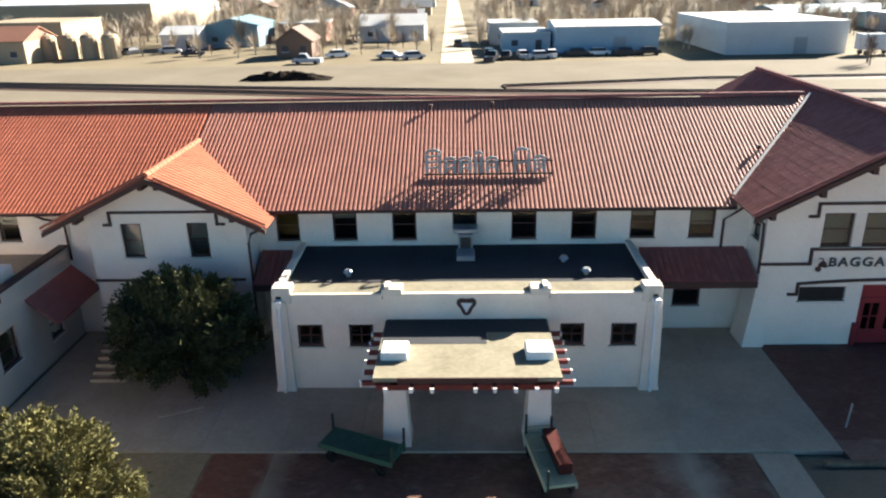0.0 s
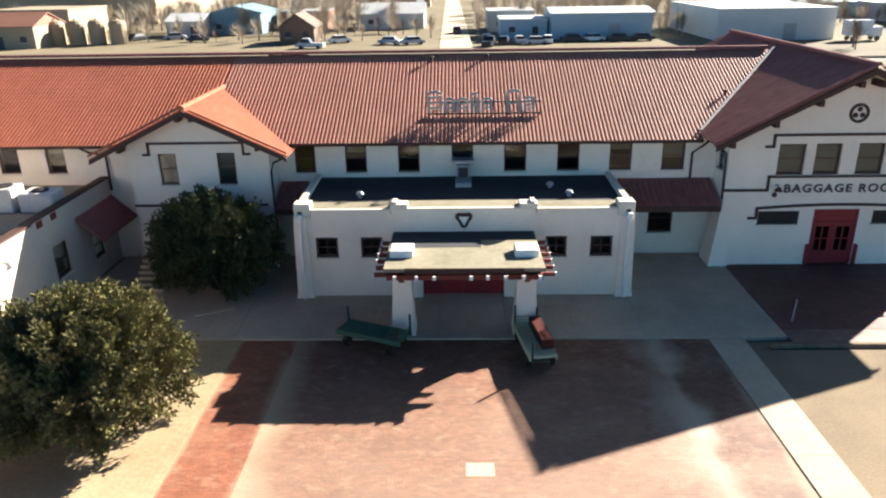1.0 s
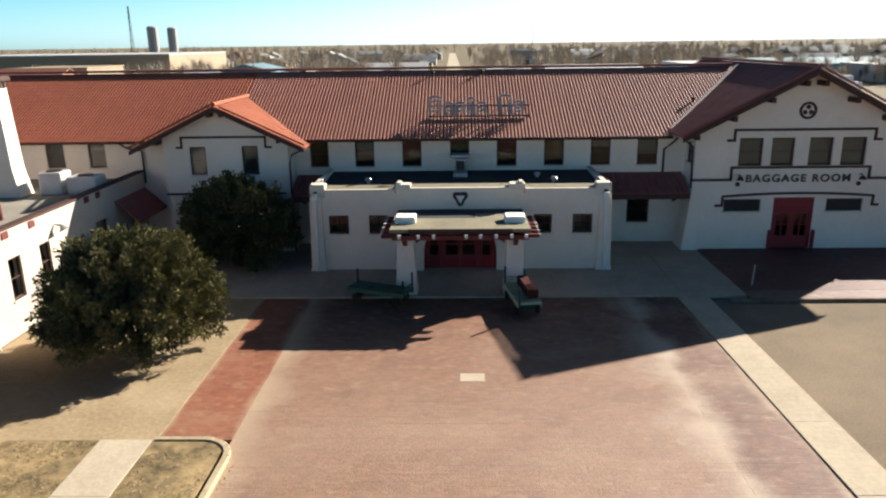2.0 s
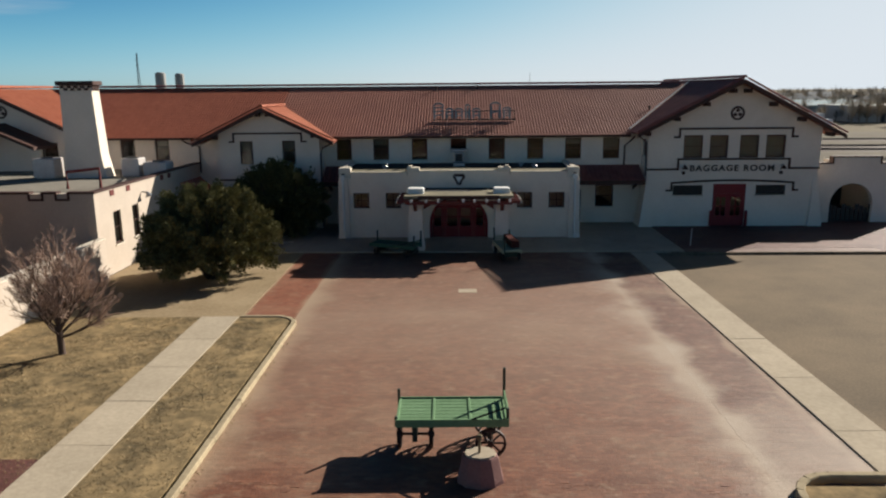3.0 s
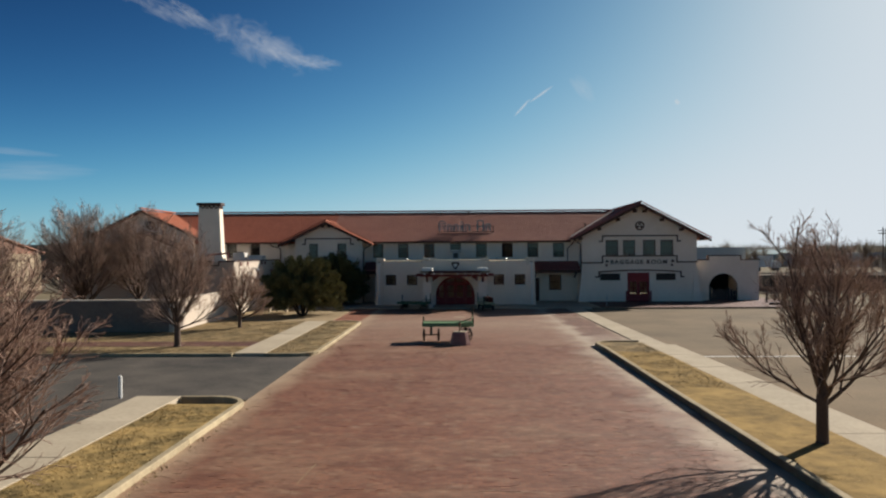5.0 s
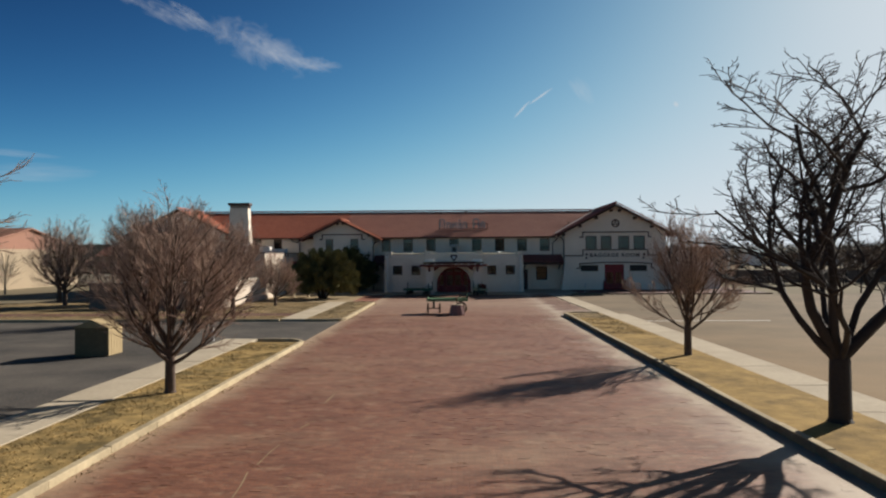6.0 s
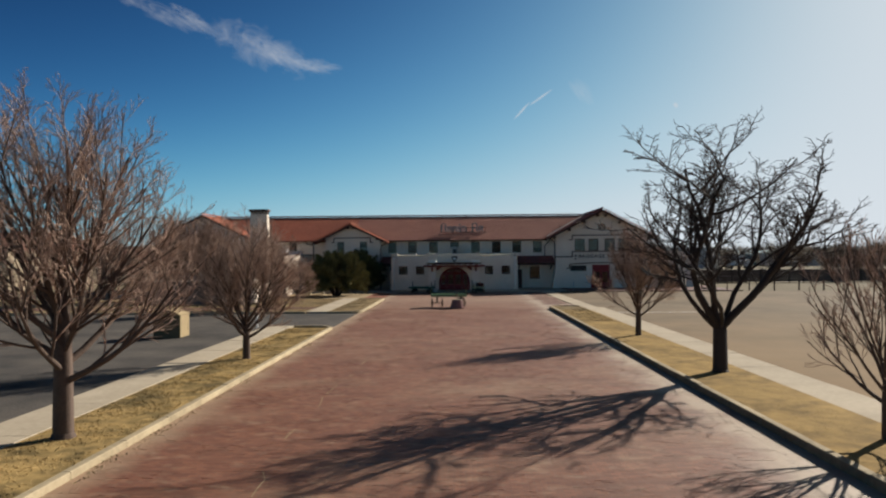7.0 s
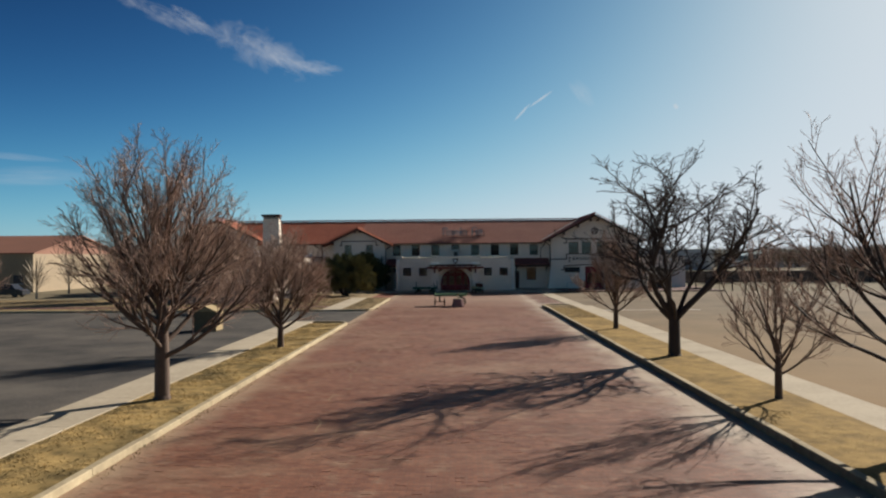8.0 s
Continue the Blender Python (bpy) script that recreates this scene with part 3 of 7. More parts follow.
for i in range(18):
    slab_piece(pav_far, -10.25, -8.75, -42.2 - 3.6 * (i + 1), -42.2 - 3.6 * i, 0.125, "concrete", 0.2)
sheet("pavement_brick", 12.52, 23.2, -3.3, 3.4, 0.085, M["brick_dark"], "dark red brick pad before the baggage room", 0.16)
sheet("pavement_brick", 23.21, 31.0, -4.4, 12, 0.08, M["brick_dark"], "worn dark brick pad beside the arched wall", 0.16)
sheet("pavement_pad", 12.52, 23.2, -4.4, -3.31, 0.078, M["brick_dusty"], "dusty pinkish brick strip along the kerb", 0.16)


def kerb_run(name, pts, label, material="kerb", width=0.19, top=0.15, crown=""):
    """Kerb stones along a line in the plan, each a piece of its own."""
    at = pts[0]
    owner = thing(name, (at[0], at[1], 0), label, "kerb", kind="structure")
    for (xa, ya), (xb, yb) in zip(pts, pts[1:]):
        length = math.hypot(xb - xa, yb - ya)
        k = max(1, round(length / 2.2))
        d = Vector((xb - xa, yb - ya, 0)) / length
        s = Vector((-d.y, d.x, 0)) * width / 2
        for i in range(k):
            a = Vector((xa, ya, 0)) + d * (length * i / k + 0.006)
            b = Vector((xa, ya, 0)) + d * (length * (i + 1) / k - 0.006)
            wob = random.uniform(-0.008, 0.008)
            rings = []
            for p in (a, b):
                rings.append([tuple(p + s * f + Vector((0, 0, z + wob))) for f, z in ((-1, -0.12), (1, -0.12), (1, top - 0.02), (0.8, top), (-0.8, top), (-1, top - 0.02))])
            st = part("kerb_stone", loft(bmesh.new(), rings), M[material], owner)
            # pale strip for the sunlit top of stones in the darkened tone
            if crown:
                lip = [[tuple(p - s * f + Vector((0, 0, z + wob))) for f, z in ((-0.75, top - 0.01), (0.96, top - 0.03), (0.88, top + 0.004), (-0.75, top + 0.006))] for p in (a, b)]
                part("worn_top", loft(bmesh.new(), lip), M[crown], st, "pale concrete top, set off as the sunlit side")
    return owner


def arc(cx, cy, r, a0, a1, n=5):
    return [(cx + r * math.cos(radians(a0 + (a1 - a0) * i / n)), cy + r * math.sin(radians(a0 + (a1 - a0) * i / n))) for i in range(n + 1)]


kerb_run("kerb", [(-8.7, -15.85)] + arc(-7.3, -16.75, 0.9, 90, 0) + [(-6.4, -31.0)] + arc(-7.4, -31.1, 1.0, 0, -90) + [(-8.75, -32.1)], "pale concrete kerb round the grass verge")
kerb_run("kerb", [(-10.27, -32.1), (-60, -32.1)], "concrete kerb along the side street")
kerb_run("kerb", [(-8.7, -42.3)] + arc(-7.55, -43.4, 1.1, 90, 0) + [(-6.45, -128)], "pale chipped concrete kerb along the brick road")
kerb_run("kerb", [(walk_edge(-28) - 0.05, -28.0)] + arc(8.45, -29.0, 1.0, 90, 180) + [(kerb_edge(-30.6) + 0.1, -30.6)], "pale rounded end of the kerb", top=0.20, width=0.2)
# the next two runs carry shade in their stone colour
kerb_run("kerb", [(kerb_edge(-30.6) + 0.1, -30.61), (kerb_edge(-128) + 0.1, -128)], "kerb darkened for dirt and shade, with a pale top, along the brick road", material="kerb_dirt_shade", top=0.20, width=0.2, crown="kerb")
kerb_run("kerb", [(11.6, -4.5), (31.1, -4.5)], "kerb darkened for shade between pad and parking lot", material="kerb_dirt_shade", top=0.12)
ln = bmesh.new()
box(ln, 11.5, 19.0, -32.6, -32.45, -0.003, 0.003)
solid("parking_line", ln, M["white_paint"], "faded white painted line on the lot", "marking", kind="structure")


# ---------------------------------------------------------------- main wing
EAVE_Y, EAVE_Z, RIDGE_Y, RIDGE_Z = 4.5, 5.95, 12.0, 9.2
SLOPE = math.hypot(RIDGE_Y - EAVE_Y, RIDGE_Z - EAVE_Z)
VUP = ((0, RIDGE_Y - EAVE_Y, RIDGE_Z - EAVE_Z))
station = thing("station_building", (-9, 12, 0), "long two-storey white stucco station with red barrel-tile roof", "building")
front = as_map("y", 5.1)
up_wins = [(-8.13, -7.12), (-5.68, -4.63), (-3.11, -2.07), (-0.52, 0.52), (2.0, 3.07), (4.55, 5.62), (7.05, 8.12), (9.55, 10.65)]
holes = [(a, b, 4.36, 5.74) if a > 0.5 or a < -1 else (a, b, 4.95, 5.74) for a, b in up_wins]
left_wins = [(-28.0, -26.9), (-25.3, -24.2), (-22.67, -21.66), (-20.32, -19.37)]
holes += [(a, b, 4.45, 5.78) for a, b in left_wins]
low_wins = [(9.15, 10.35, 1.15, 2.6), (7.45, 8.2, 0.08, 2.3)]
part("wall", wall_grid(bmesh.new(), -34.0, 12.1, 0.0, 6.15, 0.35, front, holes + low_wins), M["stucco"], station)
for k, (a, b, c, d) in enumerate(holes):
    make_window(station, a, b, c, d, front, rows=2 if d - c > 1 else 1, blind=(0.0, 0.3, 0.0, 0.0, 0.0, 0.0, 0.3, 0.6, 0, 0.3, 0, 0.3)[k])
make_window(station, *low_wins[0], front, cols=1, rows=2)
part("door", extrude(bmesh.new(), [(7.45, 0.08), (8.2, 0.08), (8.2, 2.3), (7.45, 2.3)], 0.12, 0.2, front), M["sash_brown"], station)
rear = bmesh.new()
box(rear, -34.0, 12.1, 18.6, 18.95, 0, 6.15)
box(rear, -34.0, -33.65, 5.452, 18.598, 0, 6.15)
part("rear_wall", rear, M["stucco"], station)
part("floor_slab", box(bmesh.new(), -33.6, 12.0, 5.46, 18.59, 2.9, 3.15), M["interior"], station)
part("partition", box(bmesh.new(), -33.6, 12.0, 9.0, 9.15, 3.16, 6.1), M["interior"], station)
# front slope in three tones of tile; the valley meets the baggage roof
VAL0, VAL1 = (11.25, 5.02), (17.05, 12.0)


def on_slope(x, y):
    return (x, (y - EAVE_Y) / (RIDGE_Y - EAVE_Y) * SLOPE)


roof_slope(station, (0, EAVE_Y, EAVE_Z), (1, 0, 0), VUP, [(-34.6, 0), (-12.5, 0), (-12.5, SLOPE), (-34.6, SLOPE)], M["pan_orange"], M["tile_red"], None, label="orange-red barrel tiles")
roof_slope(station, (0, EAVE_Y, EAVE_Z), (1, 0, 0), VUP, [(-12.495, 0), (11.2, 0), on_slope(*VAL0), on_slope(*VAL1), (-12.495, SLOPE)], M["pan_brown"], M["tile_brown"],
           (-8.0, 11.2, 0, 1.7), label="weathered brown-red barrel tiles")
part("rear_slope", extrude(bmesh.new(), [(19.5, 5.95), (12.0, 9.2), (12.0, 9.06), (19.5, 5.81)], -34.6, 17.2, lambda u, v, w: (w, u, v)), M["pan_brown"], station)
cap_row(station, (-34.6, RIDGE_Y, RIDGE_Z + 0.06), (17.0, RIDGE_Y, RIDGE_Z + 0.06), M["tile_dark"], 0.16)
gut = bmesh.new()
for x0, x1 in ((-17.0, -24.0), (-8.3, 11.2)):
    tube(gut, [(x0, EAVE_Y - 0.06, EAVE_Z - 0.07), (x1, EAVE_Y - 0.06, EAVE_Z - 0.07)], 0.075, 6)
part("gutter", gut, M["trim_brown"], station)
soff = bmesh.new()
box(soff, -24.2, 11.2, EAVE_Y + 0.12, 5.1, 5.80, 5.86)
part("soffit", soff, M["trim_brown"], station)
# pale flashing in the valley
a, b = Vector((VAL0[0], VAL0[1], EAVE_Z + 0.24)), Vector((VAL1[0], VAL1[1], RIDGE_Z + 0.02))
fl = bmesh.new()
n_up = Vector((-0.3, -0.35, 0.9)).normalized()
sd = (b - a).normalized().cross(n_up).normalized() * 0.06
loft(fl, [[tuple(a - sd + n_up * 0.1), tuple(a + sd + n_up * 0.1), tuple(a + sd + n_up * 0.14), tuple(a - sd + n_up * 0.14)],
          [tuple(b - sd + n_up * 0.1), tuple(b + sd + n_up * 0.1), tuple(b + sd + n_up * 0.14), tuple(b - sd + n_up * 0.14)]])
part("valley_flashing", fl, M["metal_pale"], station, "pale metal valley flashing")
for x, y in ((-1.6, 11.2), (1.4, 11.4), (13.2, 7.9)):
    z = EAVE_Z + (y - EAVE_Y) * 0.4333
    vb = tube(bmesh.new(), [(x, y, z - 0.1), (x, y, z + 0.2), (x, y, z + 0.22), (x, y, z + 0.28)], [0.06, 0.06, 0.12, 0.1], 8)
    part("vent_pipe", vb, M["trim_brown"], station)
downpipe(station, [(11.5, 4.55, 5.85), (11.35, 4.75, 5.6), (10.95, 5.0, 5.2), (10.95, 5.0, 3.85)])
downpipe(station, [(-18.3, 4.5, 5.85), (-18.0, 4.8, 5.55), (-17.3, 5.0, 5.35), (-17.3, 5.0, 3.6)])

# lean-to roofs either side of the pavilion
for x0, x1 in ((7.5, 11.95), (-8.85, -7.5)):
    sb = bmesh.new()
    extrude(sb, [(5.1, 3.95), (5.1, 3.85), (3.2, 3.05), (3.2, 3.15)], x0, x1, lambda u, v, w: (w, u, v))
    aw = part("lean_to_roof", sb, M["tile_dark"], station, "dark red tiled lean-to roof")
    fb = bmesh.new()
    box(fb, x0, x1, 3.12, 3.2, 2.85, 3.12)
    part("fascia", fb, M["trim_brown"], aw)
    for k in range(2):
        xb = x0 + 0.3 + k * (x1 - x0 - 0.6)
        bb = bmesh.new()
        extrude(bb, [(3.4, 3.05), (5.1, 3.7), (5.1, 3.5), (3.4, 2.9)], xb - 0.06, xb + 0.06, lambda u, v, w: (w, u, v))
        extrude(bb, [(5.1, 2.3), (5.1, 2.5), (3.7, 3.0), (3.6, 2.92)], xb - 0.05, xb + 0.05, lambda u, v, w: (w, u, v))
        part("bracket", bb, M["trim_brown"], aw)
    me = tile_mesh("roof_tile", 0.26, 0.38, M["tile_dark"])
    u, v = Vector((1, 0, 0)), Vector((0, 1.9, 0.8)).normalized()
    rot = Matrix((u, v, u.cross(v))).transposed().to_4x4()
    for i in range(int((x1 - x0) / 0.27)):
        for j in range(5):
            t = new("roof_tile", me)
            t.matrix_basis = Matrix.Translation(Vector((x0 + 0.14 + 0.27 * i, 3.2, 3.155)) + v * 0.38 * j) @ rot
            hang(t, aw)

# sign on the roof: worn letter-like shapes on a frame
sign = thing("roof_sign", (1.0, 6.3, 6.85), "worn blue-grey metal letter sign on struts on the tiled roof", "sign")
sy, sz = 6.35, 6.95
rail_bm = bmesh.new()
box(rail_bm, -1.75, 3.85, sy + 0.06, sy + 0.10, sz - 0.08, sz)
box(rail_bm, -1.75, 3.85, sy + 0.06, sy + 0.10, sz + 0.5, sz + 0.56)
part("sign_rail", rail_bm, M["metal_dark"], sign)
for i in range(8):
    x = -1.6 + 0.77 * i
    part("strut", tube(bmesh.new(), [(x, sy + 0.08, sz - 0.22), (x, sy + 0.08, sz + 0.55)], 0.025, 5), M["metal_dark"], sign)
    part("strut", tube(bmesh.new(), [(x, sy + 0.09, sz + 0.5), (x, sy + 1.35, sz + 0.32)], 0.022, 5), M["metal_dark"], sign)
sign_map = as_map("y", sy)
glyphs = ((-1.7, 0.72, 1.05, 3), (-0.88, 0.55, 0.70, 2), (-0.25, 0.58, 0.70, 2), (0.42, 0.40, 0.95, 1), (0.92, 0.56, 0.70, 2), (2.12, 0.74, 1.08, 1), (2.98, 0.56, 0.74, 3))
for x, w, h, bars in glyphs:
    # two upright strokes with pointed feet, an arched top and slim cross bars
    gb2 = bmesh.new()
    for u in (x + 0.08, x + w - 0.08):
        extrude(gb2, [(u - 0.07, sz + 0.08), (u, sz), (u + 0.07, sz + 0.08), (u + 0.055, sz + h * 0.8), (u - 0.055, sz + h * 0.8)], 0.0, 0.05, sign_map)
    bow = [(x + w / 2 - w * 0.5 * math.cos(math.pi * k / 6), sz + h * 0.78 + h * 0.22 * math.sin(math.pi * k / 6)) for k in range(7)]
    for (ua, va), (ub, vb) in zip(bow, bow[1:]):
        extrude(gb2, [(ua, va - 0.055), (ub, vb - 0.055), (ub, vb + 0.055), (ua, va + 0.055)], 0.002, 0.052, sign_map)
    for k in range(bars):
        v = sz + h * (k + 0.8) / (bars + 1.2)
        extrude(gb2, [(x + 0.1, v), (x + w - 0.1, v + 0.07), (x + w - 0.1, v + 0.15), (x + 0.1, v + 0.08)], 0.004, 0.048, sign_map)
    part("letter_shape", gb2, M["sign_blue"], sign)


# ---------------------------------------------------------------- entrance pavilion
pav = thing("entrance_pavilion", (0, 2.5, 0), "low white stucco entrance pavilion with stepped parapet", "building")
pf = as_map("y", 0.12)
pc = as_map("y", -0.10)
pw = [(-6.38, -5.42, 1.9, 2.82), (-4.42, -3.5, 1.9, 2.82), (3.53, 4.43, 1.9, 2.82), (5.43, 6.38, 1.9, 2.82)]
part("wall", wall_grid(bmesh.new(), -7.1, -3.05, 0.0, 4.04, 0.42, pf, pw[:2]), M["stucco"], pav)
part("wall", wall_grid(bmesh.new(), 3.05, 7.1, 0.0, 4.04, 0.42, pf, pw[2:]), M["stucco"], pav)
cw = wall_grid(bmesh.new(), -3.05, 3.05, 0.0, 4.13, 0.62, pc, [(-1.78, 1.78, 0.0, 2.68)])
arch_spandrels(cw, -1.78, 1.78, 0.95, 0.62, pc, 2.68)
part("porch_wall", cw, M["stucco"], pav)
for s in (-1, 1):
    sw = bmesh.new()
    box(sw, min(s * 7.1, s * 6.9), max(s * 7.1, s * 6.9), 0.545, 5.095, 0, 4.2)
    part("side_wall", sw, M["stucco"], pav)
    # battered corner pilaster with its cap
    xo, xi = s * 7.3, s * 6.62
    lv = [(0.0, xo + s * 0.06, xi - s * 0.05, -0.16, 0.5), (0.35, xo, xi, -0.08, 0.5), (3.2, xo - s * 0.05, xi + s * 0.06, -0.02, 0.5), (3.75, xo - s * 0.08, xi + s * 0.08, -0.0, 0.5), (3.85, xo - s * 0.16, xi + s * 0.16, 0.1, 0.5)]
    part("pilaster", frustum(bmesh.new(), [(z, min(a, b), max(a, b), c, d) for z, a, b, c, d in lv]), M["stucco"], pav)
    pb = bmesh.new()
    lo, hi = sorted((s * 7.22, s * 6.5))
    box(pb, lo, hi, 0.06, 0.72, 3.7, 4.34, 0.04)
    part("corner_post", pb, M["stucco_trim"], pav)
    eb = bmesh.new()
    lo, hi = sorted((s * 3.1, s * 2.35))
    box(eb, lo, hi, -0.14, 0.5, 4.1, 4.36, 0.03)
    lo2, hi2 = sorted((s * 3.0, s * 2.8))
    box(eb, lo2, hi2, -0.1, 0.46, 4.361, 4.46, 0.02)
    part("parapet_block", eb, M["stucco_trim"], pav)
    vb = bmesh.new()
    lo, hi = sorted((s * 6.86, s * 7.04))
    box(vb, lo, hi, 0.035, 0.07, 3.92, 4.02)
    part("scupper", vb, M["metal_dark"], pav)
    xs = s * 6.95
    spout = part("downspout", tube(bmesh.new(), [(xs, 0.0, 3.86), (xs, -0.10, 3.7), (xs, -0.14, 0.9), (xs, -0.22, 0.3), (xs, -0.36, 0.16)], [0.07, 0.065, 0.065, 0.065, 0.065], 8), M["white_paint"], pav, "white painted downspout", smooth=True)
    part("rain_head", frustum(bmesh.new(), [(3.62, xs - 0.08, xs + 0.08, -0.2, -0.03), (3.8, xs - 0.13, xs + 0.13, -0.24, 0.03), (3.92, xs - 0.13, xs + 0.13, -0.24, 0.03)]), M["white_paint"], spout)
def sloped(bm, x0, x1, ya, za, yb, zb, t=0.06):
    return loft(bm, [[(x, ya, za), (x, yb, zb), (x, yb, zb - t), (x, ya, za - t)] for x in (x0, x1)])


cop = bmesh.new()
for x0, x1 in ((-6.5, -3.1), (3.1, 6.5)):
    sloped(cop, x0, x1, 0.07, 4.09, 0.2, 4.10)
sloped(cop, -2.35, 2.35, -0.14, 4.19, 0.02, 4.2)
for s in (-1, 1):
    lo, hi = sorted((s * 7.13, s * 6.87))
    box(cop, lo, hi, 0.73, 5.08, 4.201, 4.30, 0.015)
part("coping", cop, M["stucco_trim"], pav)
ledge = bmesh.new()
for x0, x1 in ((-6.89, -3.1), (3.1, 6.89)):
    sloped(ledge, x0, x1, 0.201, 4.098, 0.95, 4.16, 0.3)
sloped(ledge, -3.1, 3.1, 0.021, 4.198, 0.95, 4.2, 0.3)
part("parapet_ledge", ledge, M["roof_cream"], pav, "weathered cream top of the parapet")
part("flat_roof", sloped(bmesh.new(), -6.89, 6.89, 0.951, 4.02, 5.09, 4.12, 0.2), M["felt_and_shade"], pav, "black felt flat roof")
for k, (a, b, c, d) in enumerate(pw):
    make_window(pav, a, b, c, d, pf, cols=2, rows=2, mat="sash_brown", inset=0.06, edge=0.08)
for x, y in ((-4.6, 1.9), (4.7, 1.9), (4.0, 3.2)):
    vb = tube(bmesh.new(), [(x, y, 3.9), (x, y, 4.2), (x, y, 4.21), (x, y, 4.33)], [0.09, 0.09, 0.2, 0.12], 8)
    part("roof_vent", vb, M["metal_grey"], pav, "round grey metal roof vent")
cb = bmesh.new()
box(cb, -0.35, 0.4, 3.3, 4.2, 4.0, 4.3, 0.03)
box(cb, -0.28, 0.33, 4.2, 5.08, 4.0, 4.9, 0.03)
hv = part("rooftop_unit", cb, M["metal_grey"], pav, "grey metal rooftop air unit")
hb = bmesh.new()
box(hb, -0.2, 0.25, 4.17, 4.199, 4.31, 4.8)
part("grille", hb, M["metal_dark"], hv)
part("hood", box(bmesh.new(), -0.5, 0.55, 4.3, 5.09, 4.91, 5.1, 0.04), M["metal_grey"], hv)


def emblem(owner, cx, cz, r, place, kind):
    """Dark badge on a wall: a scalloped shield with a pale triangle, or a ring with three lobes."""
    bm = bmesh.new()
    n = 24
    if kind == "triangle":
        shape = [(cx + r * (1 + 0.22 * math.cos(3 * a)) * math.sin(a) * 0.92, cz - r * (1 + 0.22 * math.cos(3 * a)) * math.cos(a) * 0.92 + 0.04) for a in (2 * math.pi * k / n for k in range(n))]
        extrude(bm, shape, -0.05, 0.02, place)
        badge = part("emblem", bm, M["trim_brown"], owner, "dark shield emblem on the stucco")
        tb = extrude(bmesh.new(), [(cx - r * 0.6, cz + r * 0.42), (cx + r * 0.6, cz + r * 0.42), (cx, cz - r * 0.66)], -0.058, 0.02, place)
        part("emblem_centre", tb, M["white_paint"], badge)
        return
    rows = [[bm.verts.new(place(cx + q * math.sin(2 * math.pi * k / n), cz - q * math.cos(2 * math.pi * k / n), w)) for k in range(n)] for q, w in ((r, 0.02), (r, -0.05), (r * 0.72, -0.05), (r * 0.72, 0.02))]
    for i in range(4):
        a, b = rows[i], rows[(i + 1) % 4]
        for k in range(n):
            bm.faces.new((a[k], a[(k + 1) % n], b[(k + 1) % n], b[k]))
    badge = part("emblem", bm, M["trim_brown"], owner, "dark round emblem on the stucco")
    for k in range(3):
        a = 2 * math.pi * k / 3
        c, d = cx + r * 0.4 * math.sin(a), cz + r * 0.4 * math.cos(a)
        tb = extrude(bmesh.new(), [(c + r * 0.27 * math.cos(2 * math.pi * i / 8), d + r * 0.27 * math.sin(2 * math.pi * i / 8)) for i in range(8)], -0.04, 0.02, place)
        part("emblem_lobe", tb, M["trim_brown"], badge)


emblem(pav, 0.02, 3.66, 0.36, pc, "triangle")

# arched doorway
ad = as_map("y", 0.25)
db = bmesh.new()
arc_pts = [(1.78 * math.cos(math.pi * k / 16), 0.95 + 1.73 * math.sin(math.pi * k / 16)) for k in range(17)]
arc_in = [(1.62 * math.cos(math.pi * k / 16), 0.95 + 1.57 * math.sin(math.pi * k / 16)) for k in range(17)]
for (a, b), (c, d) in zip(zip(arc_pts, arc_pts[1:]), zip(arc_in, arc_in[1:])):
    extrude(db, [a, b, d, c], 0, 0.14, ad)
for u0, u1, v0, v1 in ((-1.78, -1.62, 0.08, 0.95), (1.62, 1.78, 0.08, 0.95), (-1.62, 1.62, 2.02, 2.14), (-0.95, -0.83, 0.08, 2.02), (0.83, 0.95, 0.08, 2.02),
                       (-0.06, 0.06, 2.14, 2.5), (-0.9, -0.8, 2.14, 2.28), (0.8, 0.9, 2.14, 2.28)):
    extrude(db, [(u0, v0), (u1, v0), (u1, v1), (u0, v1)], 0.01, 0.13, ad)
arched = part("arched_door_frame", db, M["door_red"], pav, "red painted arched door frame")
fan = bmesh.new()
extrude(fan, [(1.6, 2.14), (1.12, 2.14), (0.0, 2.14), (-1.12, 2.14), (-0.9, 2.31), (-0.55, 2.44), (0, 2.5), (0.55, 2.44), (0.9, 2.31), (1.12, 2.14)][1:], 0.06, 0.067, ad)
part("fanlight", fan, M["glass"], arched)
for u0, u1 in ((-1.6, -0.96), (-0.82, -0.005), (0.005, 0.82), (0.96, 1.6)):
    lb = bmesh.new()
    w = 0.11
    for a0, a1, b0, b1 in ((u0, u0 + w, 0.08, 2.0), (u1 - w, u1, 0.08, 2.0), (u0 + w, u1 - w, 0.08, 0.75), (u0 + w, u1 - w, 1.85, 2.0), (u0 + w, u1 - w, 1.28, 1.34)):
        extrude(lb, [(a0, b0), (a1, b0), (a1, b1), (a0, b1)], 0.03, 0.10, ad)
    leaf = part("door_leaf", lb, M["door_red"], pav, "red panelled door leaf with glass")
    gbm = extrude(bmesh.new(), [(u0 + w, 0.75), (u1 - w, 0.75), (u1 - w, 1.85), (u0 + w, 1.85)], 0.06, 0.067, ad)
    part("pane", gbm, M["glass"], leaf)
    if abs(u0) < 0.9:
        hx = u1 - 0.06 if u0 < 0 else u0 + 0.06
        part("door_handle", tube(bmesh.new(), [(hx, 0.24, 1.0), (hx, 0.2, 1.02), (hx, 0.2, 1.22), (hx, 0.24, 1.24)], 0.014, 6), M["metal_dark"], leaf)

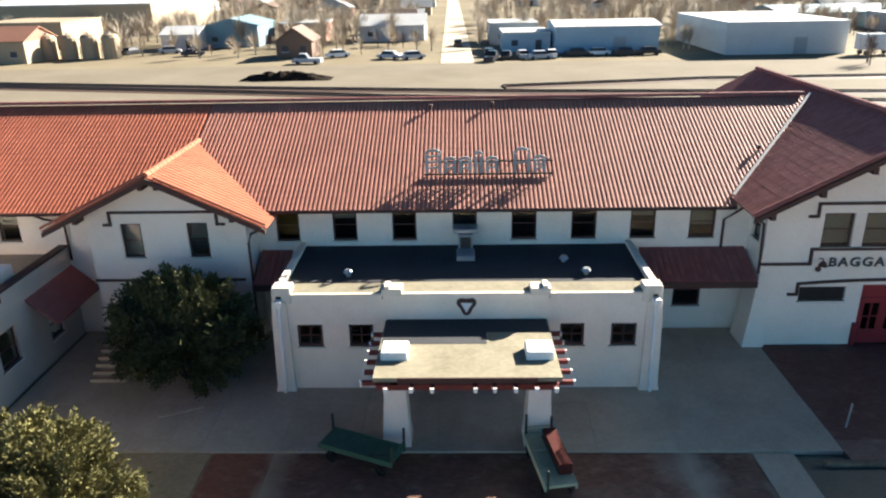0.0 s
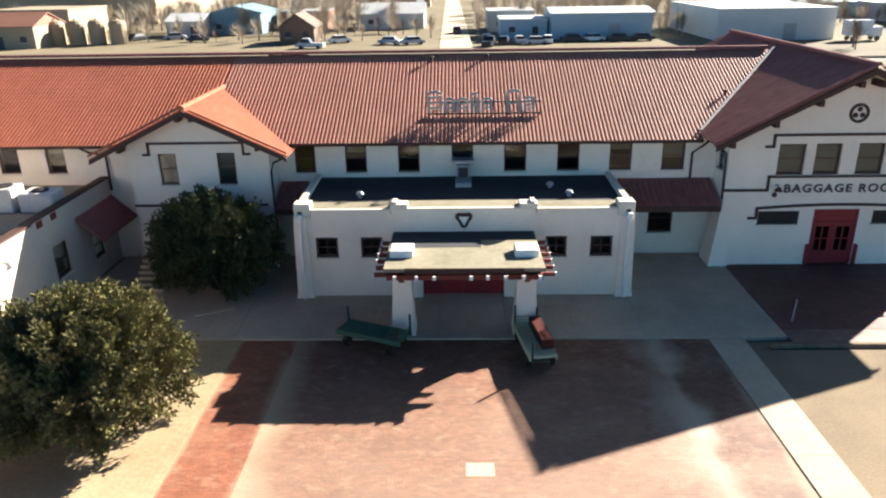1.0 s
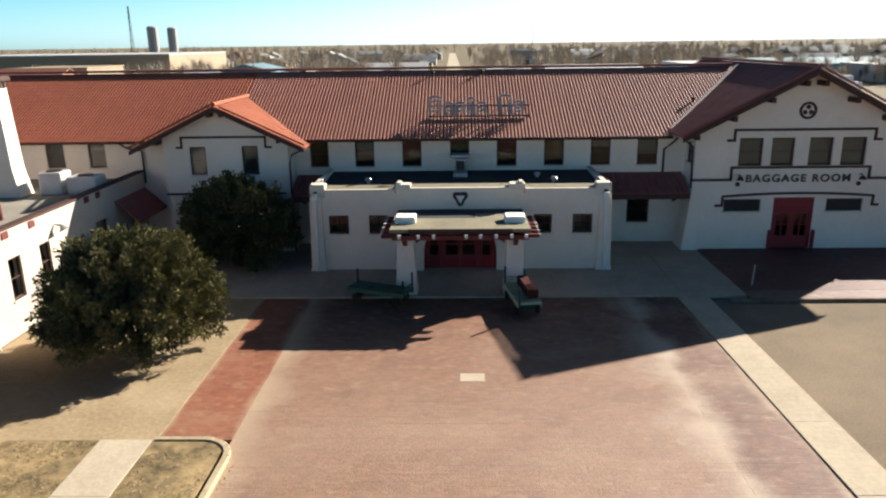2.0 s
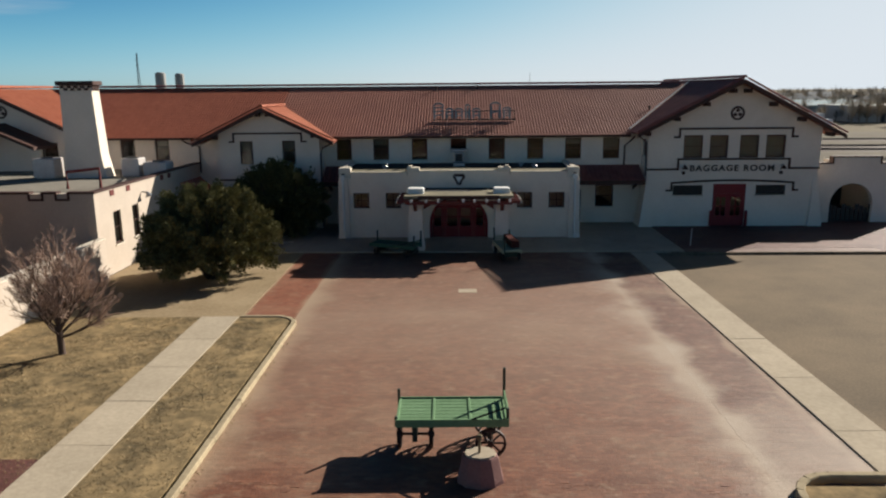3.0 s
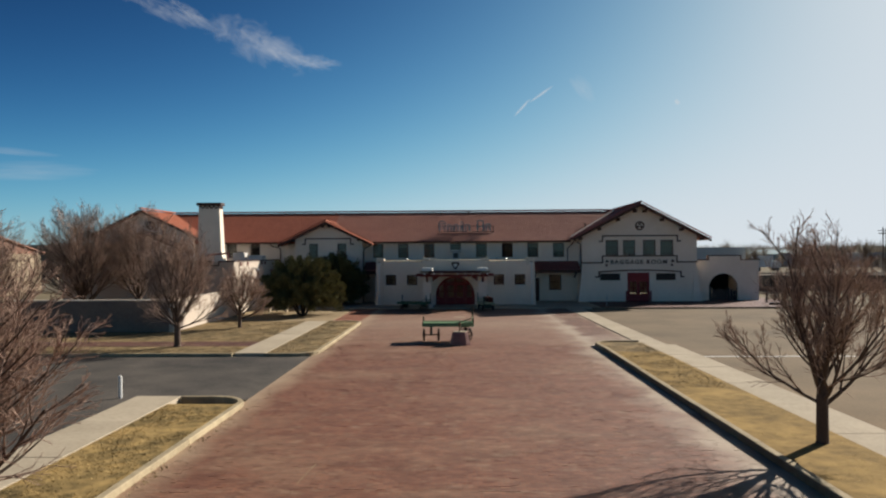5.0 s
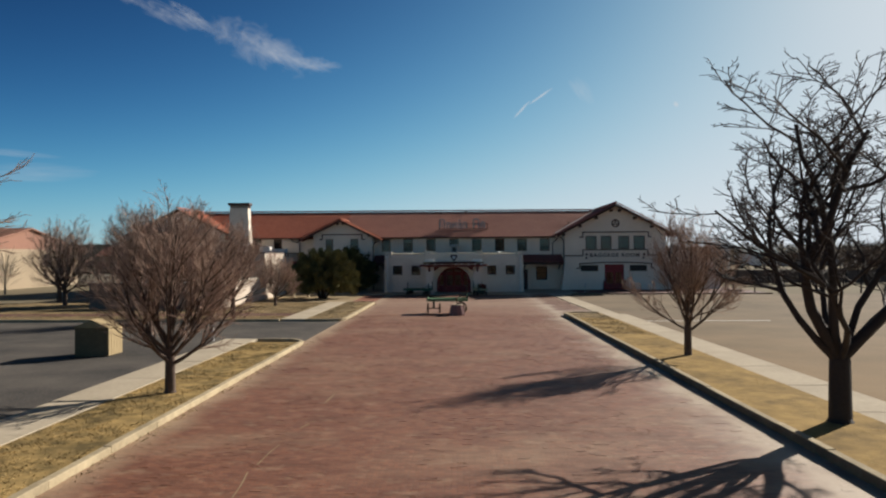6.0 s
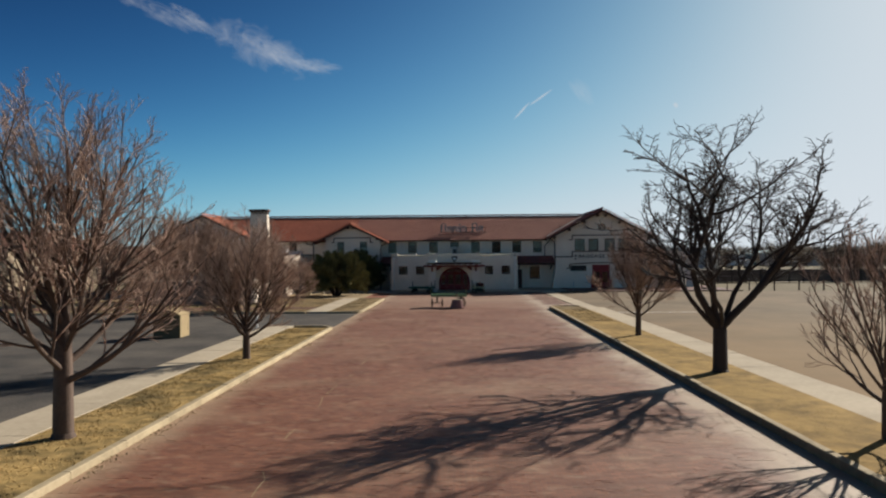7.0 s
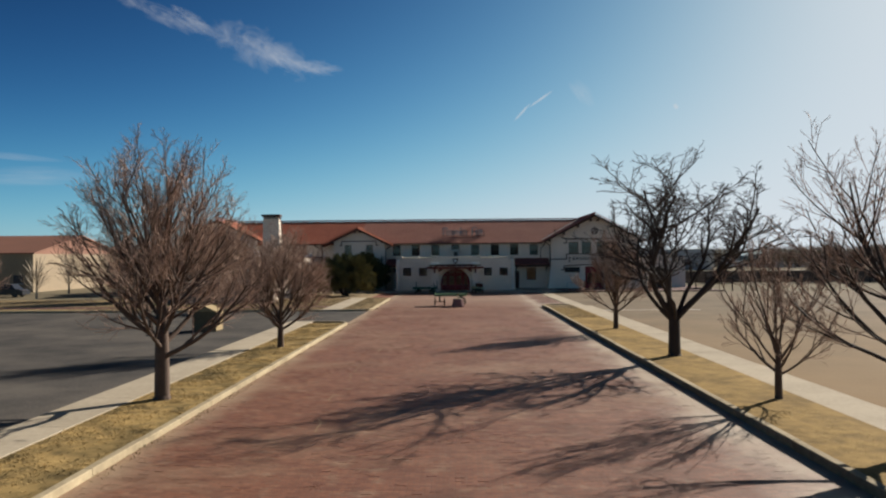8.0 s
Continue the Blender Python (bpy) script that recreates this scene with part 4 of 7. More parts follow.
# ---------------------------------------------------------------- portico
port = thing("portico", (0, -2.3, 0.08), "white stucco portico with flat roof on red timber beams", "portico")
for s in (-1, 1):
    x0, x1 = sorted((s * 2.82, s * 1.98))
    bm = frustum(bmesh.new(), [(0.08, x0 - 0.07, x1 + 0.07, -3.68, -2.66), (0.5, x0 - 0.03, x1 + 0.03, -3.6, -2.74), (1.9, x0 + 0.04, x1 - 0.04, -3.55, -2.8), (2.75, x0 + 0.06, x1 - 0.06, -3.5, -2.8)])
    part("pier", bm, M["stucco"], port)
    tb = bmesh.new()
    box(tb, x0 - 0.03, x1 + 0.03, -3.35, -2.45, 3.14, 3.52, 0.04)
    part("pier_cap", tb, M["white_paint"], port)
    bb = bmesh.new()
    lo, hi = sorted((s * 2.35, s * 2.55))
    box(bb, lo, hi, -4.2, -0.1, 2.76, 2.98)
    part("beam", bb, M["trim_red"], port)
    kb = bmesh.new()
    extrude(kb, [(-3.56, 2.3), (-3.56, 2.74), (-4.15, 2.74), (-4.15, 2.64)], s * 2.4 - 0.09, s * 2.4 + 0.09, lambda u, v, w: (w, u, v))
    part("bracket", kb, M["trim_red"], port)
    kb = bmesh.new()
    extrude(kb, [(s * 1.96, 2.35), (s * 1.96, 2.74), (s * 1.4, 2.74), (s * 1.5, 2.62)], -3.35, -3.1, lambda u, v, w: (u, w, v))
    part("bracket", kb, M["trim_red"], port)
    for k in range(6):
        y = -4.15 + 0.66 * k
        lo, hi = sorted((s * 2.2, s * 3.38))
        rb = bmesh.new()
        box(rb, lo, hi, y - 0.06, y + 0.06, 2.82, 2.97)
        raf = part("rafter_tail", rb, M["trim_red"], port)
        lo, hi = sorted((s * 3.382, s * 3.44))
        part("tip", box(bmesh.new(), lo, hi, y - 0.062, y + 0.062, 2.815, 2.975), M["white_paint"], raf)
fb = bmesh.new()
box(fb, -2.9, 2.9, -4.42, -4.22, 2.78, 2.98)
part("beam", fb, M["trim_red"], port)
for x in (-2.55, -1.75, -1.1, 0.25, 0.85, 1.5, 2.15, 2.75):
    rb = bmesh.new()
    box(rb, x - 0.06, x + 0.06, -4.84, -3.9, 2.985, 3.115)
    raf = part("rafter_tail", rb, M["trim_red"], port)
    part("tip", box(bmesh.new(), x - 0.062, x + 0.062, -4.9, -4.842, 2.97, 3.13), M["white_paint"], raf)
rb = bmesh.new()
sloped(rb, -2.98, 2.98, -4.5, 3.28, -0.12, 3.14, 0.15)
part("canopy_roof", rb, M["roof_cream"], port, "weathered cream flat canopy roof")
# dark sheet stands in for shade on the back of the cream roof
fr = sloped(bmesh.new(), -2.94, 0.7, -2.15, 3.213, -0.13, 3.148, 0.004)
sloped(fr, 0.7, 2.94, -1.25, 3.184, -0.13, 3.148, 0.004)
part("canopy_shade", fr, M["felt_and_shade"], port, "dark strip laid in for the shade along the wall")
cb = bmesh.new()
box(cb, -2.2, 2.2, -4.56, -4.505, 3.08, 3.30)
part("fascia", cb, M["trim_brown"], port)

# ---------------------------------------------------------------- baggage room wing
bag = thing("baggage_wing", (17.5, 8, 0), "white stucco gabled baggage room wing with brown-red roof", "building")
bf = as_map("y", 3.45)
bw = [(14.35, 15.57, 4.5, 5.94), (16.0, 17.18, 4.5, 5.94), (17.9, 19.12, 4.5, 5.94), (19.55, 20.8, 4.5, 5.94)]
bv = [(13.82, 15.73, 2.1, 2.75), (19.12, 21.0, 2.1, 2.75)]
bd = (16.4, 18.5, 0.0, 2.83)
wb = wall_grid(bmesh.new(), 12.1, 23.0, 0.0, 6.2, 0.4, bf, bw + bv + [bd])
extrude(wb, [(12.1, 6.2), (23.0, 6.2), (23.0, 6.5), (17.55, 9.28), (12.1, 6.5)], 0.0, 0.4, bf)
part("wall", wb, M["stucco"], bag)
sw = wall_grid(bmesh.new(), 3.852, 20.0, 0.0, 6.5, 0.35, lambda u, v, w: (12.1 + w, u, v), [(4.0, 4.75, 4.6, 5.7)])
part("side_wall", sw, M["stucco"], bag)
part("side_wall", wall_grid(bmesh.new(), 3.852, 20.0, 0.0, 6.5, 0.35, lambda u, v, w: (23.0 - w, u, v)), M["stucco"], bag)
rw = box(bmesh.new(), 12.46, 22.64, 19.6, 20.0, 0, 6.3)
extrude(rw, [(12.46, 6.301), (22.64, 6.301), (22.64, 6.6), (17.55, 9.2), (12.46, 6.6)], 19.6, 20.0, lambda u, v, w: (u, w, v))
part("rear_wall", rw, M["stucco"], bag)
make_window(bag, 4.0, 4.75, 4.6, 5.7, lambda u, v, w: (12.1 + w, u, v))
for s, x in ((-1, 12.1), (1, 23.0)):
    lv = [(0.08, x + s * 0.42, x - s * 0.5, 3.2, 4.6), (0.9, x + s * 0.3, x - s * 0.42, 3.28, 4.6), (2.2, x + s * 0.12, x - s * 0.34, 3.38, 4.6), (3.3, x + s * 0.012, x - s * 0.3, 3.44, 4.6)]
    part("buttress", frustum(bmesh.new(), [(z, min(a, b), max(a, b), c, d) for z, a, b, c, d in lv]), M["stucco"], bag)
for a, b, c, d in bw:
    make_window(bag, a, b, c, d, bf, blind=0.93, inset=0.12, edge=0.09, rows=2)
for a, b, c, d in bv:
    gb3 = bmesh.new()
    for k in range(6):
        z = c + 0.02 + k * 0.11
        extrude(gb3, [(a, z), (b, z), (b, z + 0.07), (a, z + 0.07)], 0.08, 0.12, bf)
    part("louvre_vent", gb3, M["metal_dark"], bag, "dark louvred vent strip")
    part("vent_back", extrude(bmesh.new(), [(a, c), (b, c), (b, d), (a, d)], 0.2, 0.22, bf), M["metal_dark"], bag)
    part("sill", extrude(bmesh.new(), [(a - 0.05, c - 0.08), (b + 0.05, c - 0.08), (b + 0.05, c), (a - 0.05, c)], -0.05, 0.1, bf), M["stucco_trim"], bag)
# double door with panes
fr_bm = bmesh.new()
for a0, a1, b0, b1 in ((16.4, 16.5, 0.09, 2.83), (18.4, 18.5, 0.09, 2.83), (16.5, 18.4, 2.72, 2.83), (16.5, 18.4, 2.1, 2.2)):
    extrude(fr_bm, [(a0, b0), (a1, b0), (a1, b1), (a0, b1)], 0.04, 0.2, bf)
dfr = part("door_frame", fr_bm, M["door_red"], bag, "red painted double door frame")
part("transom_panel", extrude(bmesh.new(), [(16.5, 2.2), (18.4, 2.2), (18.4, 2.72), (16.5, 2.72)], 0.09, 0.14, bf), M["door_red"], dfr)
for u0, u1 in ((16.5, 17.445), (17.455, 18.4)):
    lb = bmesh.new()
    w = 0.16
    for a0, a1, b0, b1 in ((u0, u0 + w, 0.09, 2.1), (u1 - w, u1, 0.09, 2.1), (u0 + w, u1 - w, 0.09, 0.75), (u0 + w, u1 - w, 1.95, 2.1), (u0 + w, u1 - w, 1.32, 1.38),
                           ((u0 + u1) / 2 - 0.03, (u0 + u1) / 2 + 0.03, 0.75, 1.95)):
        extrude(lb, [(a0, b0), (a1, b0), (a1, b1), (a0, b1)], 0.08, 0.14, bf)
    leaf = part("door_leaf", lb, M["door_red"], bag, "red door leaf with small dark panes")
    part("pane", extrude(bmesh.new(), [(u0 + w, 0.75), (u1 - w, 0.75), (u1 - w, 1.95), (u0 + w, 1.95)], 0.10, 0.107, bf), M["glass"], leaf)
for s, x in ((-1, 16.38), (1, 18.52)):
    lo, hi = sorted((x, x + s * 0.13))
    part("door_guard", box(bmesh.new(), lo, hi, 3.25, 3.5, 0.085, 1.1, 0.03), M["door_red"], bag)
# mouldings
t1 = trim_path(bmesh.new(), [(13.75, 5.82), (14.06, 5.82), (14.06, 6.35), (21.15, 6.35), (21.15, 5.82), (21.45, 5.82)], 0.12, -0.06, 0.02, bf)
part("moulding", t1, M["trim_brown"], bag)
t2 = trim_path(bmesh.new(), [(12.1, 3.78), (14.05, 3.78), (14.05, 4.42), (21.1, 4.42), (21.1, 3.82), (23.0, 3.82)], 0.12, -0.07, 0.02, bf)
part("moulding", t2, M["trim_brown"], bag)
arch_line = [(13.40, 2.42), (13.72, 2.42), (13.72, 2.9)] + [(13.72 + 7.76 * k / 10, 2.9 + 0.16 * (1 - (k / 5 - 1) ** 2)) for k in range(1, 11)] + [(21.48, 2.42), (21.75, 2.42)]
part("moulding", trim_path(bmesh.new(), arch_line, 0.12, -0.06, 0.02, bf), M["trim_brown"], bag)
emblem(bag, 17.6, 7.3, 0.44, bf, "lobes")


def letter_sets(mesh):
    """The faces of a line of lettering, letter by letter."""
    root = list(range(len(mesh.vertices)))

    def find(i):
        while root[i] != i:
            root[i] = root[root[i]]
            i = root[i]
        return i

    for f in mesh.polygons:
        for v in f.vertices[1:]:
            root[find(v)] = find(f.vertices[0])
    spans = {}
    for f in mesh.polygons:
        spans.setdefault(find(f.vertices[0]), []).append(f.index)
    sets = []
    for faces in spans.values():
        xs = [mesh.vertices[v].co.x for f in faces for v in mesh.polygons[f].vertices]
        for entry in sets:
            if min(xs) < entry[1] and max(xs) > entry[0]:
                entry[0], entry[1] = min(entry[0], min(xs)), max(entry[1], max(xs))
                entry[2].extend(faces)
                break
        else:
            sets.append([min(xs), max(xs), list(faces)])
    return [entry[2] for entry in sets]


sgn = thing("wall_sign", (17.5, 3.4, 3.7), "dark letters on the white band over the red door", "sign")
txt = bpy.data.curves.new("lettering", "FONT")
txt.body = "BAGGAGE ROOM"
txt.size = 0.54
txt.extrude = 0.02
txt.offset = 0.014
txt.space_character = 1.22
txt.align_x, txt.align_y = "CENTER", "CENTER"
tmp = new("lettering", txt)
bpy.context.view_layer.update()
me = bpy.data.meshes.new_from_object(tmp.evaluated_get(bpy.context.evaluated_depsgraph_get()))
bpy.data.objects.remove(tmp)
wide = max(v.co.x for v in me.vertices) - min(v.co.x for v in me.vertices)
me.transform(Matrix.Translation((17.5, 3.425, 3.83)) @ Matrix.Rotation(radians(90), 4, "X") @ Matrix.Diagonal((5.35 / wide, 1, 1, 1)))
for face_set in letter_sets(me):
    keep = sorted({v for f in face_set for v in me.polygons[f].vertices})
    at_new = {v: i for i, v in enumerate(keep)}
    lm = bpy.data.meshes.new("letter")
    lm.from_pydata([tuple(me.vertices[v].co) for v in keep], [], [[at_new[v] for v in me.polygons[f].vertices] for f in face_set])
    lm.materials.append(M["letter_grey"])
    hang(new("letter", lm), sgn)
bpy.data.meshes.remove(me)
for x in (14.42, 20.62):
    lt = bmesh.new()
    tube(lt, [(x, 3.45, 4.0), (x, 3.2, 4.1), (x, 3.1, 3.98)], 0.025, 6)
    arm = solid("wall_lamp", lt, M["trim_brown"], "dark red dome lamp on a wall bracket", "lamp", group="lamps by the sign")
    sb = tube(bmesh.new(), [(x, 3.1, 4.02), (x, 3.1, 3.95), (x, 3.1, 3.82)], [0.05, 0.12, 0.19], 10)
    part("shade", sb, M["trim_brown"], arm)
    part("lamp_base", tube(bmesh.new(), [(x, 3.44, 3.55), (x, 3.38, 3.55)], 0.12, 10), M["trim_brown"], arm)
bs = math.hypot(6.3, 3.25)
roof_slope(bag, (11.2, 2.5, 6.15), (0, 1, 0), (6.3, 0, 3.25), [(0, 0), (2.45, 0), (9.5, bs * 0.94), (16.6, 0), (18.0, 0), (18.0, bs), (0, bs)], M["pan_brown"], M["tile_dark"], (0, 6.0, 0, 7.2), label="dark brown-red barrel tiles")
roof_slope(bag, (24.0, 2.5, 6.0), (0, 1, 0), (-6.5, 0, 3.4), [(0, 0), (18.0, 0), (18.0, 7.33), (0, 7.33)], M["pan_brown"], M["tile_dark"], None)
cap_row(bag, (17.5, 2.45, 9.47), (17.5, 20.5, 9.47), M["tile_dark"], 0.17)
for s, x0, z0 in ((-1, 11.15, 6.0), (1, 24.05, 5.88)):
    vb = bmesh.new()
    extrude(vb, [(x0, z0 + 0.06), (17.5, 9.36), (17.5, 9.12), (x0, z0 - 0.14)], 2.4, 2.495, lambda u, v, w: (u, w, v))
    part("bargeboard", vb, M["trim_brown"], bag)
    cap_row(bag, (x0, 2.47, z0 + 0.2), (17.5, 2.47, 9.5), M["tile_dark"], 0.11, name="verge_cap")
    for f in (0.12, 0.4, 0.68, 0.93):
        x, z = x0 + (17.5 - x0) * f, z0 + (9.2 - z0) * f
        part("purlin_end", box(bmesh.new(), x - 0.1, x + 0.1, 2.52, 3.45, z - 0.42, z - 0.16), M["trim_brown"], bag)
downpipe(bag, [(11.4, 3.3, 5.95), (11.95, 3.38, 5.55), (12.0, 3.4, 4.0), (12.0, 3.38, 3.4)])

# ---------------------------------------------------------------- arched garden wall
gw = thing("arched_wall", (26.3, 4.8, 0.08), "white stucco garden wall with an arched opening and brown coping", "wall")
gf = as_map("y", 4.6)
ab = wall_grid(bmesh.new(), 23.002, 29.3, 0.05, 3.95, 0.4, gf, [(24.5, 27.3, 0.05, 2.67)])
arch_spandrels(ab, 24.5, 27.3, 1.27, 0.4, gf, 2.67)
extrude(ab, [(24.46, 3.95), (27.57, 3.95), (27.57, 4.35), (24.46, 4.35)], 0.0, 0.4, gf)
part("wall", ab, M["stucco"], gw)
part("coping", trim_path(bmesh.new(), [(23.06, 3.99), (24.46, 3.99), (24.46, 4.41), (27.57, 4.41), (27.57, 3.99), (29.3, 3.99)], 0.09, -0.06, 0.45, gf), M["trim_brown"], gw)
rb = bmesh.new()
box(rb, 29.0, 29.298, 5.002, 15.0, 0.05, 3.3)
part("return_wall", rb, M["stucco"], gw)
# roof and pierced back wall added to keep the arch opening dark
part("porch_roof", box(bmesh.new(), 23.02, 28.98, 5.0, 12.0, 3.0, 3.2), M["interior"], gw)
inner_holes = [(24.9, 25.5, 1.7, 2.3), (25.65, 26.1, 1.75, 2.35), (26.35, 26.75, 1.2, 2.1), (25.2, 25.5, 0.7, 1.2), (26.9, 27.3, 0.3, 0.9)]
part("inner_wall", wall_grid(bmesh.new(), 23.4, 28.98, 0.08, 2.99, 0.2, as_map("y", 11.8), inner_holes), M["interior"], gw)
gt = bmesh.new()
for k in range(10):
    x = 24.6 + 0.29 * k
    box(gt, x, x + 0.24, 4.85, 4.89, 0.1, 1.25 - 0.12 * (k % 3))
part("gate", gt, M["metal_dark"], gw, "dark slatted gate in the arch")

# ---------------------------------------------------------------- gabled wing beside the shrubs
gab = thing("gable_wing", (-12.2, 6, 0), "white stucco gabled wing with bright orange tile roof", "building")
gfm = as_map("y", 3.5)
gwin = [(-14.13, -13.28, 4.28, 5.76), (-11.38, -10.53, 4.28, 5.78)]
gl = [(-13.9, -13.1, 0.9, 2.3)]
wb = wall_grid(bmesh.new(), -15.5, -8.95, 0.0, 5.9, 0.35, gfm, gwin + gl)
extrude(wb, [(-15.5, 5.9), (-8.95, 5.9), (-8.95, 6.12), (-12.35, 7.72), (-15.5, 6.22)], 0, 0.35, gfm)
part("wall", wb, M["stucco"], gab)
part("side_wall", box(bmesh.new(), -15.5, -15.15, 3.852, 5.098, 0, 6.2), M["stucco"], gab)
part("side_wall", box(bmesh.new(), -9.3, -8.95, 3.852, 5.098, 0, 6.1), M["stucco"], gab)
make_window(gab, *gwin[0], gfm, blind=0.97)
make_window(gab, *gwin[1], gfm, blind=0.45)
make_window(gab, *gl[0], gfm)
part("moulding", trim_path(bmesh.new(), [(-14.75, 5.72), (-14.5, 5.72), (-14.5, 6.25), (-10.1, 6.25), (-10.1, 5.72), (-9.82, 5.72)], 0.11, -0.06, 0.02, gfm), M["trim_brown"], gab)
part("moulding", trim_path(bmesh.new(), [(-15.5, 3.26), (-9.25, 3.26)], 0.11, -0.05, 0.02, gfm), M["trim_brown"], gab)
APX, APZ = -12.45, 7.86
for s, ex, ez in ((-1, -17.0, 5.66), (1, -7.95, 5.72)):
    run, rise = APX - ex, APZ - ez
    ln2 = math.hypot(run, rise)
    back_e = (ez - EAVE_Z) / 0.4333 + EAVE_Y - 2.85 + 0.9
    back_a = (APZ - EAVE_Z) / 0.4333 + EAVE_Y - 2.85 + 0.25
    roof_slope(gab, (ex, 2.85, ez), (0, 1, 0), (run, 0, rise), [(0, 0), (back_e, 0), (back_a, ln2), (0, ln2)], M["pan_orange"], M["tile_orange"],
               (0, 8, 0, 6) if s > 0 else None, pitch=0.27, row=0.36, label="bright orange barrel tiles")
    vb = bmesh.new()
    extrude(vb, [(ex, ez - 0.02), (APX, APZ - 0.02), (APX, APZ - 0.24), (ex, ez - 0.22)], 2.75, 2.845, lambda u, v, w: (u, w, v))
    part("bargeboard", vb, M["trim_brown"], gab)
    cap_row(gab, (ex, 2.85, ez + 0.13), (APX, 2.85, APZ + 0.11), M["tile_orange"], 0.11, name="verge_cap")
    for f in (0.3, 0.93):
        x, z = ex + run * f, ez + rise * f
        part("purlin_end", box(bmesh.new(), x - 0.09, x + 0.09, 2.86, 3.5, z - 0.38, z - 0.16), M["trim_brown"], gab)
cap_row(gab, (APX, 2.8, APZ + 0.07), (APX, 9.1, APZ + 0.07), M["tile_orange"], 0.16)
downpipe(gab, [(-8.1, 3.3, 5.6), (-8.75, 3.42, 5.3), (-8.88, 3.43, 4.9), (-8.88, 3.43, 0.1)])
steps = thing("steps", (-14.3, 1.9, 0.08), "concrete steps with worn red nosings up to the wing", "steps")
for k in range(6):
    sb = bmesh.new()
    box(sb, -15.0, -13.55, 0.55 + 0.3 * k, 3.45, 0.08 + 0.17 * k, 0.25 + 0.17 * k, 0.02)
    st = part("step", sb, M["concrete"], steps)
    part("nosing", box(bmesh.new(), -14.98, -13.57, 0.53 + 0.3 * k, 0.62 + 0.3 * k, 0.252 + 0.17 * k, 0.262 + 0.17 * k), M["red_granite"], st)

# ---------------------------------------------------------------- west gable and annex
west = thing("west_wing", (-30, 8, 0), "white stucco west gable with orange tile roof behind the annex", "building")
wf = as_map("y", 4.2)
wb = wall_grid(bmesh.new(), -35.6, -25.6, 0.0, 6.4, 0.35, wf, [(-27.5, -26.4, 4.5, 5.7), (-34.4, -33.2, 4.5, 5.7)])
extrude(wb, [(-35.6, 6.4), (-25.6, 6.4), (-25.6, 6.6), (-30.6, 9.0), (-35.6, 6.6)], 0, 0.35, wf)
part("wall", wb, M["stucco"], west)
make_window(west, -27.5, -26.4, 4.5, 5.7, wf)
make_window(west, -34.4, -33.2, 4.5, 5.7, wf)
emblem(west, -29.9, 7.7, 0.42, wf, "lobes")
for s, ex in ((1, -24.8), (-1, -36.4)):
    run = -30.6 - ex
    roof_slope(west, (ex, 3.5, 6.4), (0, 1, 0), (run, 0, 2.8), [(0, 0), (9.0, 0), (9.0, math.hypot(run, 2.8)), (0, math.hypot(run, 2.8))], M["pan_orange"], M["tile_orange"], None, label="orange barrel tiles")
    vb = bmesh.new()
    extrude(vb, [(ex, 6.38), (-30.6, 9.2), (-30.6, 8.95), (ex, 6.15)], 3.4, 3.495, lambda u, v, w: (u, w, v))
    part("bargeboard", vb, M["trim_brown"], west)
    vb = bmesh.new()
    extrude(vb, [(-29.7 + s * 3.2, 5.6), (-29.7, 7.0), (-29.7, 6.8), (-29.7 + s * 3.2, 5.4)], 1.6, 4.2, lambda u, v, w: (u, w, v))
    part("porch_roof", vb, M["trim_brown"], west)
cap_row(west, (-30.6, 3.5, 9.28), (-30.6, 12.0, 9.28), M["tile_orange"], 0.16)

annex = thing("annex", (-22, -2, 0), "flat-roofed white stucco annex with notched red-brown parapet", "building")
ax = as_map("x", -17.3)
awin = [(-7.87, -7.05, 1.38, 3.05), (-5.72, -4.95, 1.38, 3.05)]
part("side_wall", wall_grid(bmesh.new(), -9.6, -2.05, 0.0, 4.2, 0.35, ax, awin), M["stucco_tan"], annex)
for a, b, c, d in awin:
    make_window(annex, a, b, c, d, ax, rows=2, edge=0.07)
ax2 = as_map("x", -17.42)
awin2 = [(-0.75, 0.45, 1.3, 2.75), (2.6, 3.6, 0.9, 2.1)]
part("side_wall", wall_grid(bmesh.new(), -2.05, 5.09, 0.0, 4.2, 0.35, ax2, awin2), M["stucco_tan"], annex)
for a, b, c, d in awin2:
    make_window(annex, a, b, c, d, ax2, rows=2, cols=1)
af = as_map("y", -9.6)
fwin = [(-24.75, -23.87, 2.5, 3.12), (-23.3, -22.42, 2.5, 3.12), (-27.4, -26.5, 2.5, 3.12)]
part("wall", wall_grid(bmesh.new(), -31.0, -17.652, 0.0, 4.2, 0.35, af, fwin), M["stucco_tan"], annex)
for a, b, c, d in fwin:
    make_window(annex, a, b, c, d, af, rows=1, cols=2)
part("flat_roof", box(bmesh.new(), -31.0, -17.78, -9.24, 5.09, 3.7, 3.85), M["roof_gravel"], annex, "dusty gravel flat roof")
par = trim_path(bmesh.new(), [(-31.0, 4.245), (-23.25, 4.245), (-23.25, 3.92), (-22.65, 3.92), (-22.65, 4.245), (-20.4, 4.245), (-20.4, 3.92), (-19.75, 3.92), (-19.75, 4.245), (-19.1, 4.245), (-19.1, 3.92), (-18.5, 3.92), (-18.5, 4.245), (-17.28, 4.245)], 0.1, -0.05, 0.36, af)
part("parapet_coping", par, M["trim_brown"], annex)
par = bmesh.new()
extrude(par, [(-9.6, 4.202), (-2.05, 4.202), (-2.05, 4.29), (-9.6, 4.29)], -0.04, 0.36, ax)
extrude(par, [(-2.05, 4.202), (5.09, 4.202), (5.09, 4.29), (-2.05, 4.29)], -0.04, 0.36, ax2)
